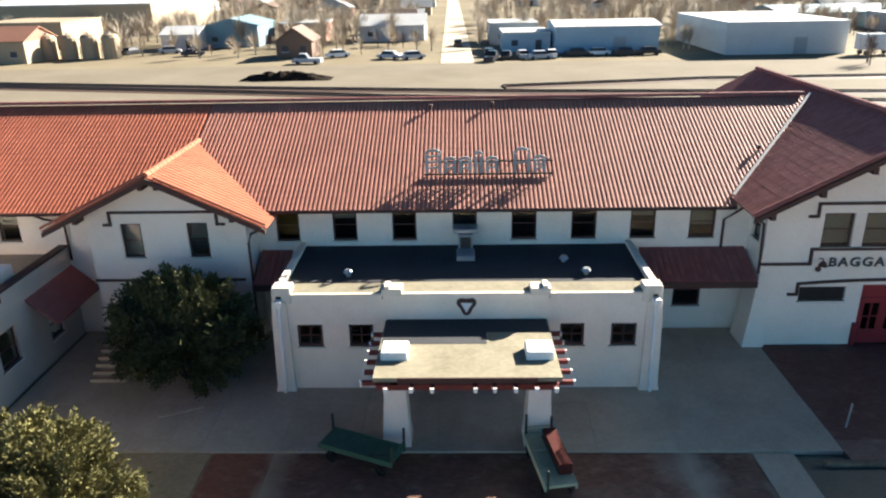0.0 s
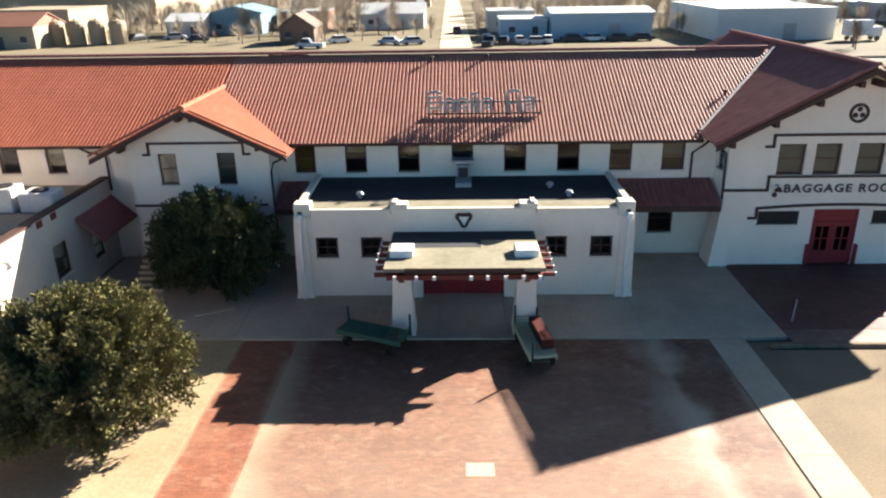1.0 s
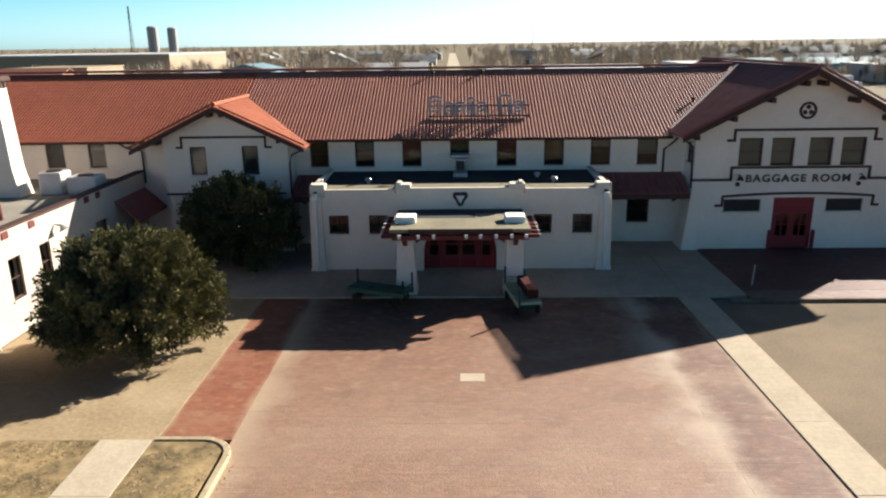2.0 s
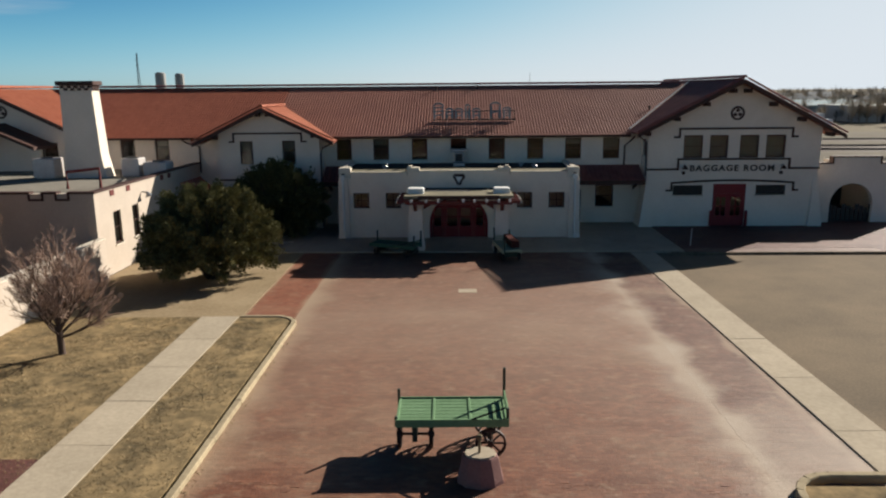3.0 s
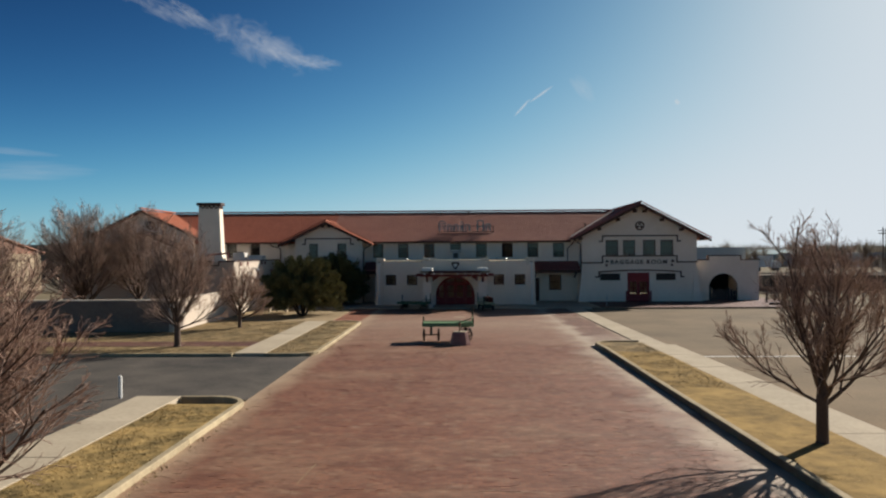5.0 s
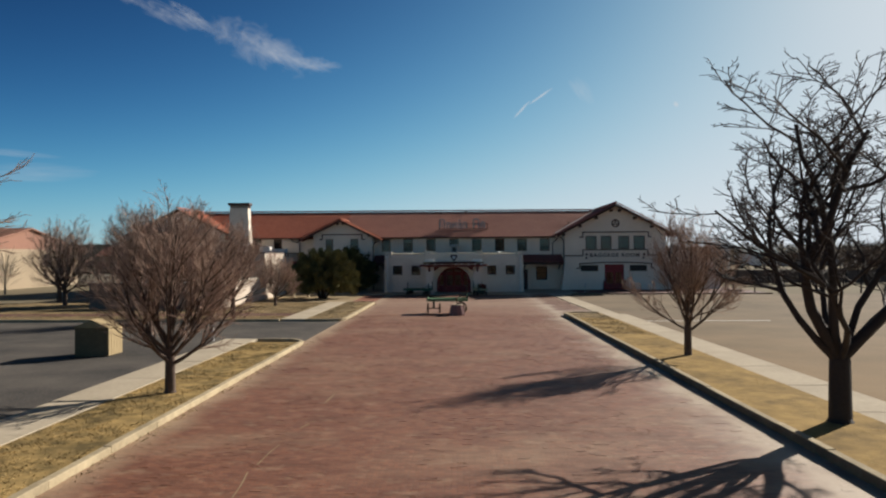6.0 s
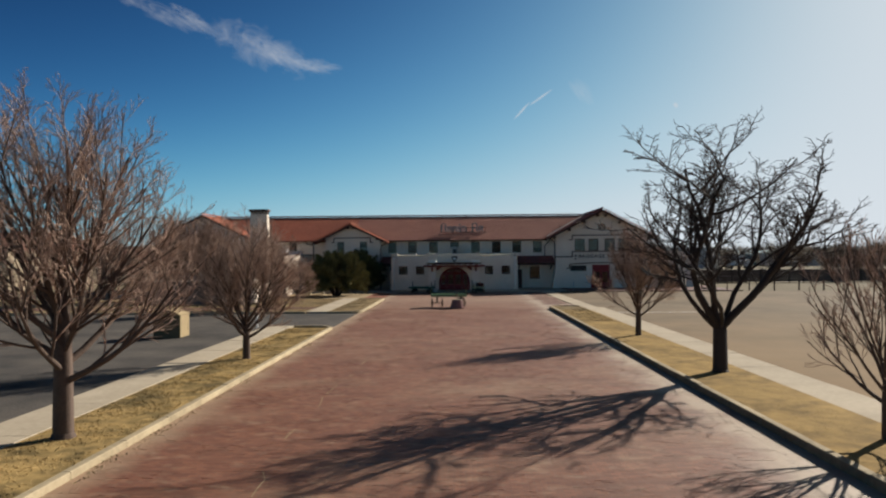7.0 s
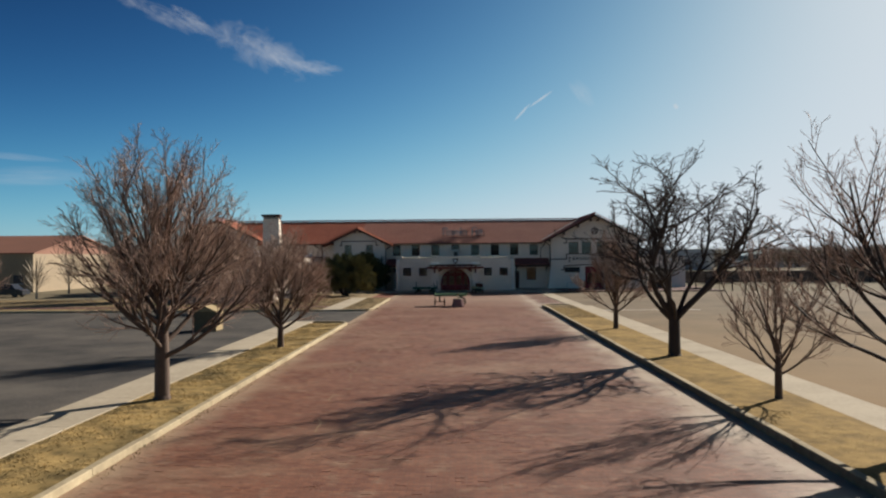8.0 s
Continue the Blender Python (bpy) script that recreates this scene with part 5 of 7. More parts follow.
part("parapet_coping", par, M["trim_brown"], annex)
for y in (-7.8, -6.0, -1.3, -0.2):
    nb = bmesh.new()
    xb = -17.3 if y < -2 else -17.42
    box(nb, xb - 0.02, xb + 0.04, y - 0.2, y + 0.2, 3.87, 4.15)
    part("parapet_notch", nb, M["trim_red"], annex)
part("wall_lamp_shade", tube(bmesh.new(), [(-17.3, -4.4, 3.6), (-17.0, -4.4, 3.55), (-16.9, -4.4, 3.35)], [0.03, 0.08, 0.22], 8), M["metal_grey"], annex)
ab2 = bmesh.new()
extrude(ab2, [(-17.42, 3.35), (-17.42, 3.25), (-16.3, 2.2), (-16.3, 2.3)], 1.4, 5.5, lambda u, v, w: (u, w, v))
part("awning", ab2, M["tile_dark"], annex, "dark red tiled awning over the door")
downpipe(annex, [(-22.22, -9.68, 3.75), (-22.4, -9.68, 0.2)], 0.09)
part("rain_hopper", frustum(bmesh.new(), [(3.62, -22.33, -22.1, -9.8, -9.6), (3.85, -22.45, -21.98, -9.88, -9.6), (3.98, -22.45, -21.98, -9.88, -9.6)]), M["trim_brown"], annex)
for x0, x1, y0, y1, h in ((-20.65, -19.55, 0.6, 1.7, 1.1), (-19.35, -17.9, 0.7, 1.9, 0.85), (-25.6, -24.3, -0.3, 0.9, 1.2)):
    bm = box(bmesh.new(), x0, x1, y0, y1, 3.85, 3.85 + h, 0.05)
    ac = solid("air_conditioner", bm, M["metal_pale"], "pale metal air conditioner on the annex roof", "air conditioner", group="units on the annex roof")
    fan2 = tube(bmesh.new(), [((x0 + x1) / 2, (y0 + y1) / 2, 3.85 + h), ((x0 + x1) / 2, (y0 + y1) / 2, 3.91 + h)], 0.36, 14)
    part("fan_guard", fan2, M["metal_dark"], ac)
pr = bmesh.new()
tube(pr, [(-21.0, -5.0, 3.84), (-21.0, -5.0, 4.75), (-19.4, -4.6, 4.9), (-19.4, -4.6, 3.84)], 0.09, 8)
solid("roof_pipe", pr, M["trim_red"], "red-brown bent pipe on the annex roof", "pipe")

chim = thing("chimney", (-22.5, 0.65, 3.85), "tall tapered white stucco chimney with chequered top", "chimney")
cbm = frustum(bmesh.new(), [(3.6, -23.78, -21.28, 0.05, 1.25), (4.3, -23.76, -21.4, 0.08, 1.2), (5.2, -23.73, -21.56, 0.12, 1.16), (9.0, -23.66, -21.74, 0.18, 1.1)])
part("shaft", cbm, M["stucco"], chim)
part("cap", box(bmesh.new(), -23.84, -21.56, 0.04, 1.24, 9.32, 9.58, 0.04), M["trim_brown"], chim)
part("neck", box(bmesh.new(), -23.66, -21.74, 0.2, 1.08, 9.0, 9.32), M["stucco"], chim)
for k in range(5):
    x = -23.58 + 0.41 * k
    part("chequer_block", box(bmesh.new(), x, x + 0.2, 0.12, 0.198, 9.17, 9.3), M["trim_brown"], chim)
    if k < 4:
        part("chequer_block", box(bmesh.new(), x + 0.205, x + 0.405, 0.12, 0.198, 9.03, 9.165), M["trim_brown"], chim)
    if k < 3:
        y = 0.25 + 0.3 * k
        part("chequer_block", box(bmesh.new(), -21.738, -21.67, y, y + 0.15, 9.02, 9.3), M["trim_brown"], chim)

low = thing("garden_wall", (-17, -16, 0.1), "white stucco garden wall at the edge of the lawn", "wall")
lb = bmesh.new()
box(lb, -17.25, -16.95, -22.4, -9.62, 0.05, 2.0, 0.02)
part("wall", lb, M["stucco_tan"], low)
# south run of the garden wall, darkened for its shade by colour
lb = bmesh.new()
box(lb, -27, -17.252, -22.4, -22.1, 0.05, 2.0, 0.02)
part("wall", lb, M["stucco_brown_shade"], low, "brown rendered wall with its shade put in the colour")
lb = bmesh.new()
box(lb, -17.3, -16.9, -22.45, -9.66, 2.002, 2.07, 0.015)
box(lb, -27, -17.302, -22.45, -22.05, 2.002, 2.07, 0.015)
part("coping", lb, M["stucco_trim"], low)


# ---------------------------------------------------------------- plants
def tubes_mesh(name, segs, sides, material):
    """Tapered tubes from rows of (p0, p1, r0, r1), in one mesh."""
    p0 = np.array([q[0] for q in segs])
    p1 = np.array([q[1] for q in segs])
    r0 = np.array([q[2] for q in segs])[:, None]
    r1 = np.array([q[3] for q in segs])[:, None]
    d = p1 - p0
    d /= np.linalg.norm(d, axis=1, keepdims=True) + 1e-9
    up = np.where(np.abs(d[:, 2:3]) < 0.9, np.array([[0, 0, 1.0]]), np.array([[1.0, 0, 0]]))
    a = np.cross(d, up)
    a /= np.linalg.norm(a, axis=1, keepdims=True) + 1e-9
    b = np.cross(d, a)
    rows = []
    for p, r in ((p0, r0), (p1, r1)):
        for k in range(sides):
            t = 2 * math.pi * k / sides
            rows.append(p + r * (math.cos(t) * a + math.sin(t) * b))
    verts = np.stack(rows, 1).reshape(-1, 3)
    faces = []
    n = 2 * sides
    for i in range(len(segs)):
        o = i * n
        for k in range(sides):
            k2 = (k + 1) % sides
            faces.append((o + k, o + k2, o + sides + k2, o + sides + k))
    me = bpy.data.meshes.new(name)
    me.from_pydata(verts.tolist(), [], faces)
    me.materials.append(material)
    me.shade_smooth()
    return me


# main limbs of the spreading tree: bearing, tilt from upright, share of the height, thickness
SPREAD = ((178, 33, 1.02, 0.62), (168, 45, 0.94, 0.42), (205, 10, 1.04, 0.52), (20, 17, 1.0, 0.44), (-6, 36, 1.0, 0.62), (8, 47, 0.92, 0.42), (95, 30, 0.86, 0.38), (265, 32, 0.80, 0.36))


def bare_tree(x, y, height, label, seed, crown, kind="upright", lean=(0.0, 0.0), trunk=None, bark="bark_brown", twig="twig_brown", density=1.0, z=0.1, mains=17, stout=1.0, twiggy=2, leader=0.14):
    """A leafless tree: trunk, limbs that divide four times, and fine twigs; crown is its width."""
    rnd = random.Random(seed)
    thick, fine = [], []
    trunk = trunk or height * 0.19
    upright = kind == "upright"

    def rand_side(d):
        v = Vector((rnd.uniform(-1, 1), rnd.uniform(-1, 1), rnd.uniform(-1, 1)))
        v -= d * v.dot(d)
        return v.normalized()

    def limb(p, d, length, r, level):
        n = (6, 5, 4, 3, 2)[level - 1] if upright else (8, 6, 4, 3, 2)[level - 1]
        pts = [(p.copy(), r)]
        wander = (0.15 if upright else 0.34) * (1.0 if level < 3 else 1.25)
        rise = (0.12, 0.10, 0.09, 0.06, 0.03)[level - 1] if upright else (0.07, 0.10, 0.10, 0.06, 0.03)[level - 1]
        for i in range(n):
            d = (d + rand_side(d) * wander * rnd.random() + Vector((0, 0, rise))).normalized()
            p = p + d * length / n
            pts.append((p.copy(), r * (1 - (0.75 if upright else 0.66) * (i + 1) / n)))
        low = (0.012, 0.009, 0.0065, 0.0048, 0.0034)[level - 1] * (1.0 if upright else 1.7)
        for (a, ra), (b, rb) in zip(pts, pts[1:]):
            (thick if level < 3 else fine).append((tuple(a), tuple(b), max(ra, low * 1.3), max(rb, low)))
        if level >= 5 or length < 0.12:
            return
        count = (8, 6, 4, twiggy)[level - 1] if upright else (9, 7, 6, 3)[level - 1]
        count = max(2, round(count * density))
        start = 0.16 if upright else (0.30 if level == 1 else 0.16)
        for c in range(count):
            f = start + (0.99 - start) * (c + rnd.random()) / count
            i = min(n - 1, int(f * n))
            a, b = pts[i], pts[i + 1]
            g = f * n - i
            q = a[0].lerp(b[0], min(1, g))
            dd = (b[0] - a[0]).normalized()
            ang = radians(rnd.uniform(17, 42) if upright else rnd.uniform(26, 62))
            nd = (dd * math.cos(ang) + rand_side(dd) * math.sin(ang)).normalized()
            if not upright and nd.z < 0.05:
                nd.z = 0.05 - 0.5 * nd.z
                nd.normalize()
            limb(q, nd, length * (rnd.uniform(0.44, 0.62) if upright else rnd.uniform(0.26, 0.50)) * (1.2 - (0.55 if upright else 0.35) * f), (a[1] * (1 - g) + b[1] * g) * (0.66 if upright else 0.68), level + 1)

    base = Vector((0, 0, -0.05))
    top = Vector((lean[0] * trunk, lean[1] * trunk, trunk))
    r = (0.019 * height + 0.025) * stout
    mid = base.lerp(top, 0.12)
    thick.append((tuple(base), tuple(mid), r * 1.5, r * 1.08))
    thick.append((tuple(mid), tuple(top), r * 1.08, r * 0.98))
    if upright:
        tip = top + Vector((0, 0, (leader + 0.1) * (height - trunk)))
        thick.append((tuple(top), tuple(top.lerp(tip, 0.5)), r * 0.98, r * 0.72))
        thick.append((tuple(top.lerp(tip, 0.5)), tuple(tip), r * 0.72, r * 0.3))
        for k in range(mains):
            f = k / (mains - 1)
            a = 2.4 * k + rnd.uniform(-0.3, 0.3)
            tilt = radians(70 - (60 - 22 * leader) * f ** 0.8 + rnd.uniform(-7, 7))
            climb = leader * f * (height - trunk)
            st = base.lerp(top, 0.84 + 0.16 * f) + Vector((0.02 * math.sin(9 * f), 0.02 * math.cos(7 * f), 1)) * climb
            d = Vector((math.cos(a) * math.sin(tilt) + lean[0] * 0.5, math.sin(a) * math.sin(tilt) + lean[1] * 0.5, math.cos(tilt))).normalized()
            limb(st, d, (height - trunk) * (0.56 + (0.34 - leader) * f) * rnd.uniform(0.92, 1.05), r * rnd.uniform(0.34, 0.5) * (1 - 0.5 * leader * f), 1)
    else:
        for a, tilt, reach, fat in SPREAD:
            a, tilt = radians(a), radians(tilt)
            d = Vector((math.cos(a) * math.sin(tilt), math.sin(a) * math.sin(tilt), math.cos(tilt)))
            limb(top - Vector((0, 0, 0.18 * rnd.random())), d, (height - trunk) * reach, r * fat, 1)
    tips = np.array([q[1] for q in thick + fine])
    sz = height / tips[:, 2].max()
    mean = tips[:, :2].mean(0)
    s = crown / 2 / np.percentile(np.hypot(tips[:, 0] - mean[0], tips[:, 1] - mean[1]), 97)
    root = thing("tree", (x, y, z), label, "tree", group="bare trees")
    for name, segs, sides, mat in (("trunk", thick, 6, bark), ("crown", fine, 3, twig)):
        segs = [((p[0] * s, p[1] * s, p[2] * sz), (q[0] * s, q[1] * s, q[2] * sz), ra, rb) for p, q, ra, rb in segs]
        ob = new(name, tubes_mesh(name, segs, sides, M[mat]))
        ob.parent = root
    return root


def evergreen(x, y, rx, ry, height, label, seed, material, leaves=15000, low=0.5, lobes=46, z=0.02, size=0.13):
    """A dense shrub: stems, and lobes of many small leaf sprigs with gaps between them."""
    rnd = np.random.RandomState(seed)
    root = thing("shrub", (x, y, z), label, "shrub", group="evergreen shrubs")
    stems = []
    for k in range(9):
        a = 2 * math.pi * k / 9 + rnd.uniform(-0.3, 0.3)
        p = Vector((0.25 * math.cos(a), 0.25 * math.sin(a), -0.05))
        q = Vector((rx * 0.45 * math.cos(a), ry * 0.45 * math.sin(a), height * 0.45))
        e = Vector((rx * 0.75 * math.cos(a), ry * 0.75 * math.sin(a), height * rnd.uniform(0.55, 0.85)))
        stems += [(tuple(p), tuple(q), 0.09, 0.06), (tuple(q), tuple(e), 0.06, 0.02)]
    ob = new("trunk", tubes_mesh("trunk", stems, 6, M["bark_dark"]))
    ob.parent = root
    core = np.array([0, 0, low + 0.32 * (height - low)])
    arms = rnd.normal(size=(lobes, 3))
    arms /= np.linalg.norm(arms, axis=1, keepdims=True)
    arms[:, 2] = np.where(arms[:, 2] < -0.4, -arms[:, 2] * rnd.uniform(0.1, 1.0, lobes), arms[:, 2])
    swell = 0.86 + 0.2 * rnd.rand(lobes, 1) ** 0.7
    ends = core + arms * np.array([[rx, ry, height - core[2]]]) * swell
    which = rnd.randint(0, lobes, leaves)
    f = 0.38 + 0.66 * rnd.rand(leaves, 1) ** 0.75
    along = ends - core
    axis = along / np.linalg.norm(along, axis=1, keepdims=True)
    v = rnd.normal(size=(leaves, 3))
    v /= np.linalg.norm(v, axis=1, keepdims=True)
    pos = core + along[which] * f + v * (0.24 + 0.55 * (1.06 - f)) * rnd.uniform(0.3, 1.0, (leaves, 1))
    pos[:, 2] = np.maximum(pos[:, 2], low * 0.3)
    v = axis[which] * 0.9 + v * 0.6
    verts, faces = [], []
    out = v * 0.8 + rnd.normal(size=(leaves, 3)) * 0.5 + np.array([[0, 0, 0.25]])
    out /= np.linalg.norm(out, axis=1, keepdims=True)
    side = np.cross(out, rnd.normal(size=(leaves, 3)))
    side /= np.linalg.norm(side, axis=1, keepdims=True)
    other = np.cross(out, side)
    ln = size * (0.6 + 0.8 * rnd.rand(leaves, 1))
    wd = ln * 0.34
    pts = np.stack([pos - side * wd, pos + side * wd, pos + out * ln + side * wd * 0.2,
                    pos - other * wd, pos + other * wd, pos + out * ln * 0.9 + other * wd * 0.3], 1).reshape(-1, 3)
    for i in range(leaves):
        o = 6 * i
        faces += [(o, o + 1, o + 2), (o + 3, o + 4, o + 5)]
    me = bpy.data.meshes.new("crown")
    me.from_pydata(pts.tolist(), [], faces)
    me.materials.append(M[material])
    cr = new("crown", me)
    cr.parent = root
    return root


evergreen(-12.0, -9.3, 3.1, 2.9, 4.5, "broad rounded olive-green evergreen shrub on sandy ground", 3, "juniper", leaves=76000, low=0.3, lobes=240, size=0.12)
evergreen(-11.1, 1.1, 2.9, 2.0, 4.6, "tall dark evergreen shrub against the white wing", 8, "holly", leaves=44000, low=0.15, lobes=170)

bare_tree(-7.95, -67.5, 7.9, "leafless upright tree with brown twigs on the grass verge", 21, 6.3, density=1.0, trunk=1.55, mains=21, stout=1.15, twiggy=2, leader=0.38)
bare_tree(-7.55, -55.3, 6.0, "leafless young tree with dense twigs on the grass verge", 22, 4.7, density=1.05, twiggy=2)
bare_tree(-14.0, -29.3, 6.7, "leafless tree on the dry lawn", 23, 5.0)
bare_tree(-13.65, -20.0, 4.5, "small leafless tree beside the garden wall", 24, 3.5, mains=15)
bare_tree(9.3, -48.2, 5.8, "leafless young tree on the golden verge", 52, 4.4, mains=13, density=0.95, trunk=1.25)
bare_tree(9.33, -59.1, 8.3, "dark spreading leafless tree on the golden verge", 43, 9.2, kind="spread", bark="bark_dark", twig="twig_dark", trunk=1.85, stout=1.25, density=0.9)
bare_tree(9.65, -67.9, 4.8, "small leafless tree on the golden verge", 27, 3.6, bark="bark_brown", twig="twig_brown", mains=10, density=0.75, stout=0.85)
bare_tree(11.75, -72.7, 7.3, "tall leaning leafless tree beside the walk", 28, 6.4, lean=(-0.52, 0.05), bark="bark_dark", twig="twig_brown", trunk=1.9, mains=12, density=0.8)
bare_tree(-25.7, -16.5, 8.8, "large leafless tree behind the garden wall", 30, 6.6, mains=22, density=1.1, twiggy=3)
bare_tree(-22.8, -14.2, 8.7, "leafless tree behind the garden wall", 36, 6.4, density=1.1, twiggy=3)
bare_tree(-31.0, -18.5, 7.0, "leafless tree behind the garden wall", 31, 5.6, density=0.9)
bare_tree(-34.0, -14.0, 7.8, "leafless tree behind the garden wall", 32, 6.0, density=0.9)
bare_tree(-41.0, -26.0, 4.6, "small leafless tree on the lawn", 33, 3.6, density=0.8, mains=12)


def blades(name, areas, per_m2, seed, label, material="blade", tall=(0.01, 0.032)):
    """Dry grass as single blades in tufts."""
    rnd = np.random.RandomState(seed)
    rows = []
    for x0, x1, y0, y1, z in areas:
        n = int((x1 - x0) * (y1 - y0) * per_m2)
        px, py = rnd.uniform(x0, x1, n), rnd.uniform(y0, y1, n)
        keep = np.sin(px * 2.1 + 1.3 * np.sin(py * 1.7)) + np.sin(py * 2.6 + 0.8 * np.sin(px * 3.1)) + rnd.normal(0, 0.7, n) > -0.7
        rows.append(np.stack([px[keep], py[keep], np.full(keep.sum(), z)], 1))
    p = np.concatenate(rows)
    n = len(p)
    a = rnd.uniform(0, 2 * math.pi, n)
    h = rnd.uniform(*tall, n)
    s = np.stack([np.cos(a), np.sin(a), np.zeros(n)], 1) * 0.016
    tip = p + np.stack([rnd.normal(0, 0.07, n), rnd.normal(0, 0.07, n), h], 1)
    verts = np.stack([p - s, p + s, tip], 1).reshape(-1, 3)
    me = bpy.data.meshes.new(name)
    me.from_pydata(verts.tolist(), [], [(3 * i, 3 * i + 1, 3 * i + 2) for i in range(n)])
    me.materials.append(M[material])
    return tagged(new(name, me), label, "grass", kind="stuff")


blades("grass", [(8.05, 9.95, -95, -33.0, 0.155)], 260, 5, "short golden dry grass blades on the verge", "blade", (0.006, 0.016))
blades("grass", [(-8.7, -6.6, -31.8, -16.6, 0.105), (-17.0, -10.3, -31.9, -16.0, 0.095), (-30, -17.5, -31.9, -22.6, 0.095), (7.8, 9.75, -41.0, -29.2, 0.155)], 260, 6,
       "short dry tan and grey grass blades on lawn and verge", "blade_grey", (0.012, 0.045))
blades("grass", [(-8.7, -6.6, -95, -43.6, 0.105)], 300, 8, "short dry golden grass blades in ragged tufts", "blade_gold", (0.012, 0.05))
blades("leaf_litter", [(-6.36, -6.08, -92, -43.5, 0.0), (-6.3, -6.12, -31.0, -17.0, 0.0), (7.2, 7.45, -34, -29, 0.0)], 110, 9, "dry grass and leaf litter in the gutter along the kerb", "blade_grey", (0.01, 0.06))


# ---------------------------------------------------------------- carts
def wheel(owner, c, r, width=0.10, axis="y", mat="iron"):
    """Spoked iron wheel: rim, spokes and hub."""
    cx, cy, cz = c
    to = (lambda a, b, w: (cx + a, cy + w, cz + b)) if axis == "y" else (lambda a, b, w: (cx + w, cy + a, cz + b))
    bm = bmesh.new()
    n = 20
    rows = [[bm.verts.new(to(q * math.cos(2 * math.pi * k / n), q * math.sin(2 * math.pi * k / n), w)) for k in range(n)] for q, w in ((r, -width / 2), (r, width / 2), (r * 0.86, width / 2), (r * 0.86, -width / 2))]
    for i in range(4):
        a, b = rows[i], rows[(i + 1) % 4]
        for k in range(n):
            bm.faces.new((a[k], a[(k + 1) % n], b[(k + 1) % n], b[k]))
    w = part("wheel", bm, M[mat], owner)
    sp = bmesh.new()
    for k in range(8):
        a = 2 * math.pi * k / 8
        tube(sp, [to(0.06 * math.cos(a), 0.06 * math.sin(a), 0), to(0.88 * r * math.cos(a), 0.88 * r * math.sin(a), 0)], 0.026, 5)
    part("spokes", sp, M[mat], w)
    part("hub", tube(bmesh.new(), [to(0, 0, -width * 0.8), to(0, 0, width * 0.8)], 0.07, 8), M[mat], w)


def baggage_cart(label, deck_mat, rail_mat, tongue=True, posts=True, turned=False, high=1.0, broad=1.0):
    """A four-wheeled station cart along x, built round the origin: deck 2.65 m long, its height and breadth as given."""
    dz, ky = high - 1.0, broad
    root = thing("baggage_cart", (0, 0, 0), label, "cart", group="station baggage carts")
    for k in range(7):
        y = (-0.65 + 0.187 * k) * ky
        part("plank", box(bmesh.new(), -1.30, 1.30, y, y + 0.178 * ky, 0.96 + dz, 1.0 + dz, 0.006), M[deck_mat], root)
    for x in (-1.33, -0.45, 0.45, 1.33):
        part("crossbar", box(bmesh.new(), x - 0.035, x + 0.035, -0.68 * ky, 0.68 * ky, 0.93 + dz, 1.025 + dz, 0.008), M[rail_mat], root)
    for y in (-0.69 * ky, 0.66 * ky):
        part("side_rail", box(bmesh.new(), -1.38, 1.38, y, y + 0.05, 0.84 + dz, 1.04 + dz, 0.008), M[rail_mat], root)
    for x, y, h in ((1.36, 0.6, 1.86), (1.36, -0.6, 1.3), (-1.36, 0.6, 1.3), (-1.36, -0.6, 1.1)) if posts else ((1.36, 0.6, 1.75), (1.36, -0.6, 1.6), (-1.36, 0.6, 1.6)):
        part("post", box(bmesh.new(), x - 0.035, x + 0.035, y * ky - 0.035, y * ky + 0.035, 0.85 + dz, h + dz, 0.006), M["cart_dark"], root)
    part("end_rail", box(bmesh.new(), 1.335, 1.385, -0.56 * ky, 0.56 * ky, 1.22 + dz, 1.27 + dz, 0.006), M[rail_mat], root)
    part("end_rail", box(bmesh.new(), 1.335, 1.385, -0.56 * ky, 0.56 * ky, 1.1 + dz, 1.15 + dz, 0.006), M[rail_mat], root)
    br = bmesh.new()
    tube(br, [(1.3, -0.6 * ky, 1.3 + dz), (0.45, -0.66 * ky, 1.02 + dz)], 0.025, 5)
    part("brace", br, M["cart_dark"], root)
    for x, r in ((-0.92, 0.34 * high), (0.95, 0.38 * high)):
        part("bolster", box(bmesh.new(), x - 0.06, x + 0.06, -0.45 * ky, 0.45 * ky, r, 0.93 + dz), M["cart_dark"], root)
        if turned and x < 0:
            # the steering axle is swung across the cart
            part("axle", tube(bmesh.new(), [(x - 0.42, 0, r), (x + 0.42, 0, r)], 0.035, 6), M["iron"], root)
            for dx in (-0.4, 0.4):
                wheel(root, (x + dx, 0, r), r, axis="x")
        else:
            part("axle", tube(bmesh.new(), [(x, -0.6 * ky, r), (x, 0.6 * ky, r)], 0.035, 6), M["iron"], root)
            for y in (-0.6 * ky, 0.6 * ky):
                wheel(root, (x, y, r), r)
    if tongue:
        tb = bmesh.new()
        tube(tb, [(-0.95, 0.0, 0.36), (-1.5, 0.0, 0.4), (-1.75, 0.0, 1.45)], 0.025, 5)
        tube(tb, [(-1.75, -0.22, 1.45), (-1.75, 0.22, 1.45)], 0.02, 5)
        part("tongue", tb, M["iron"], root)
    return root


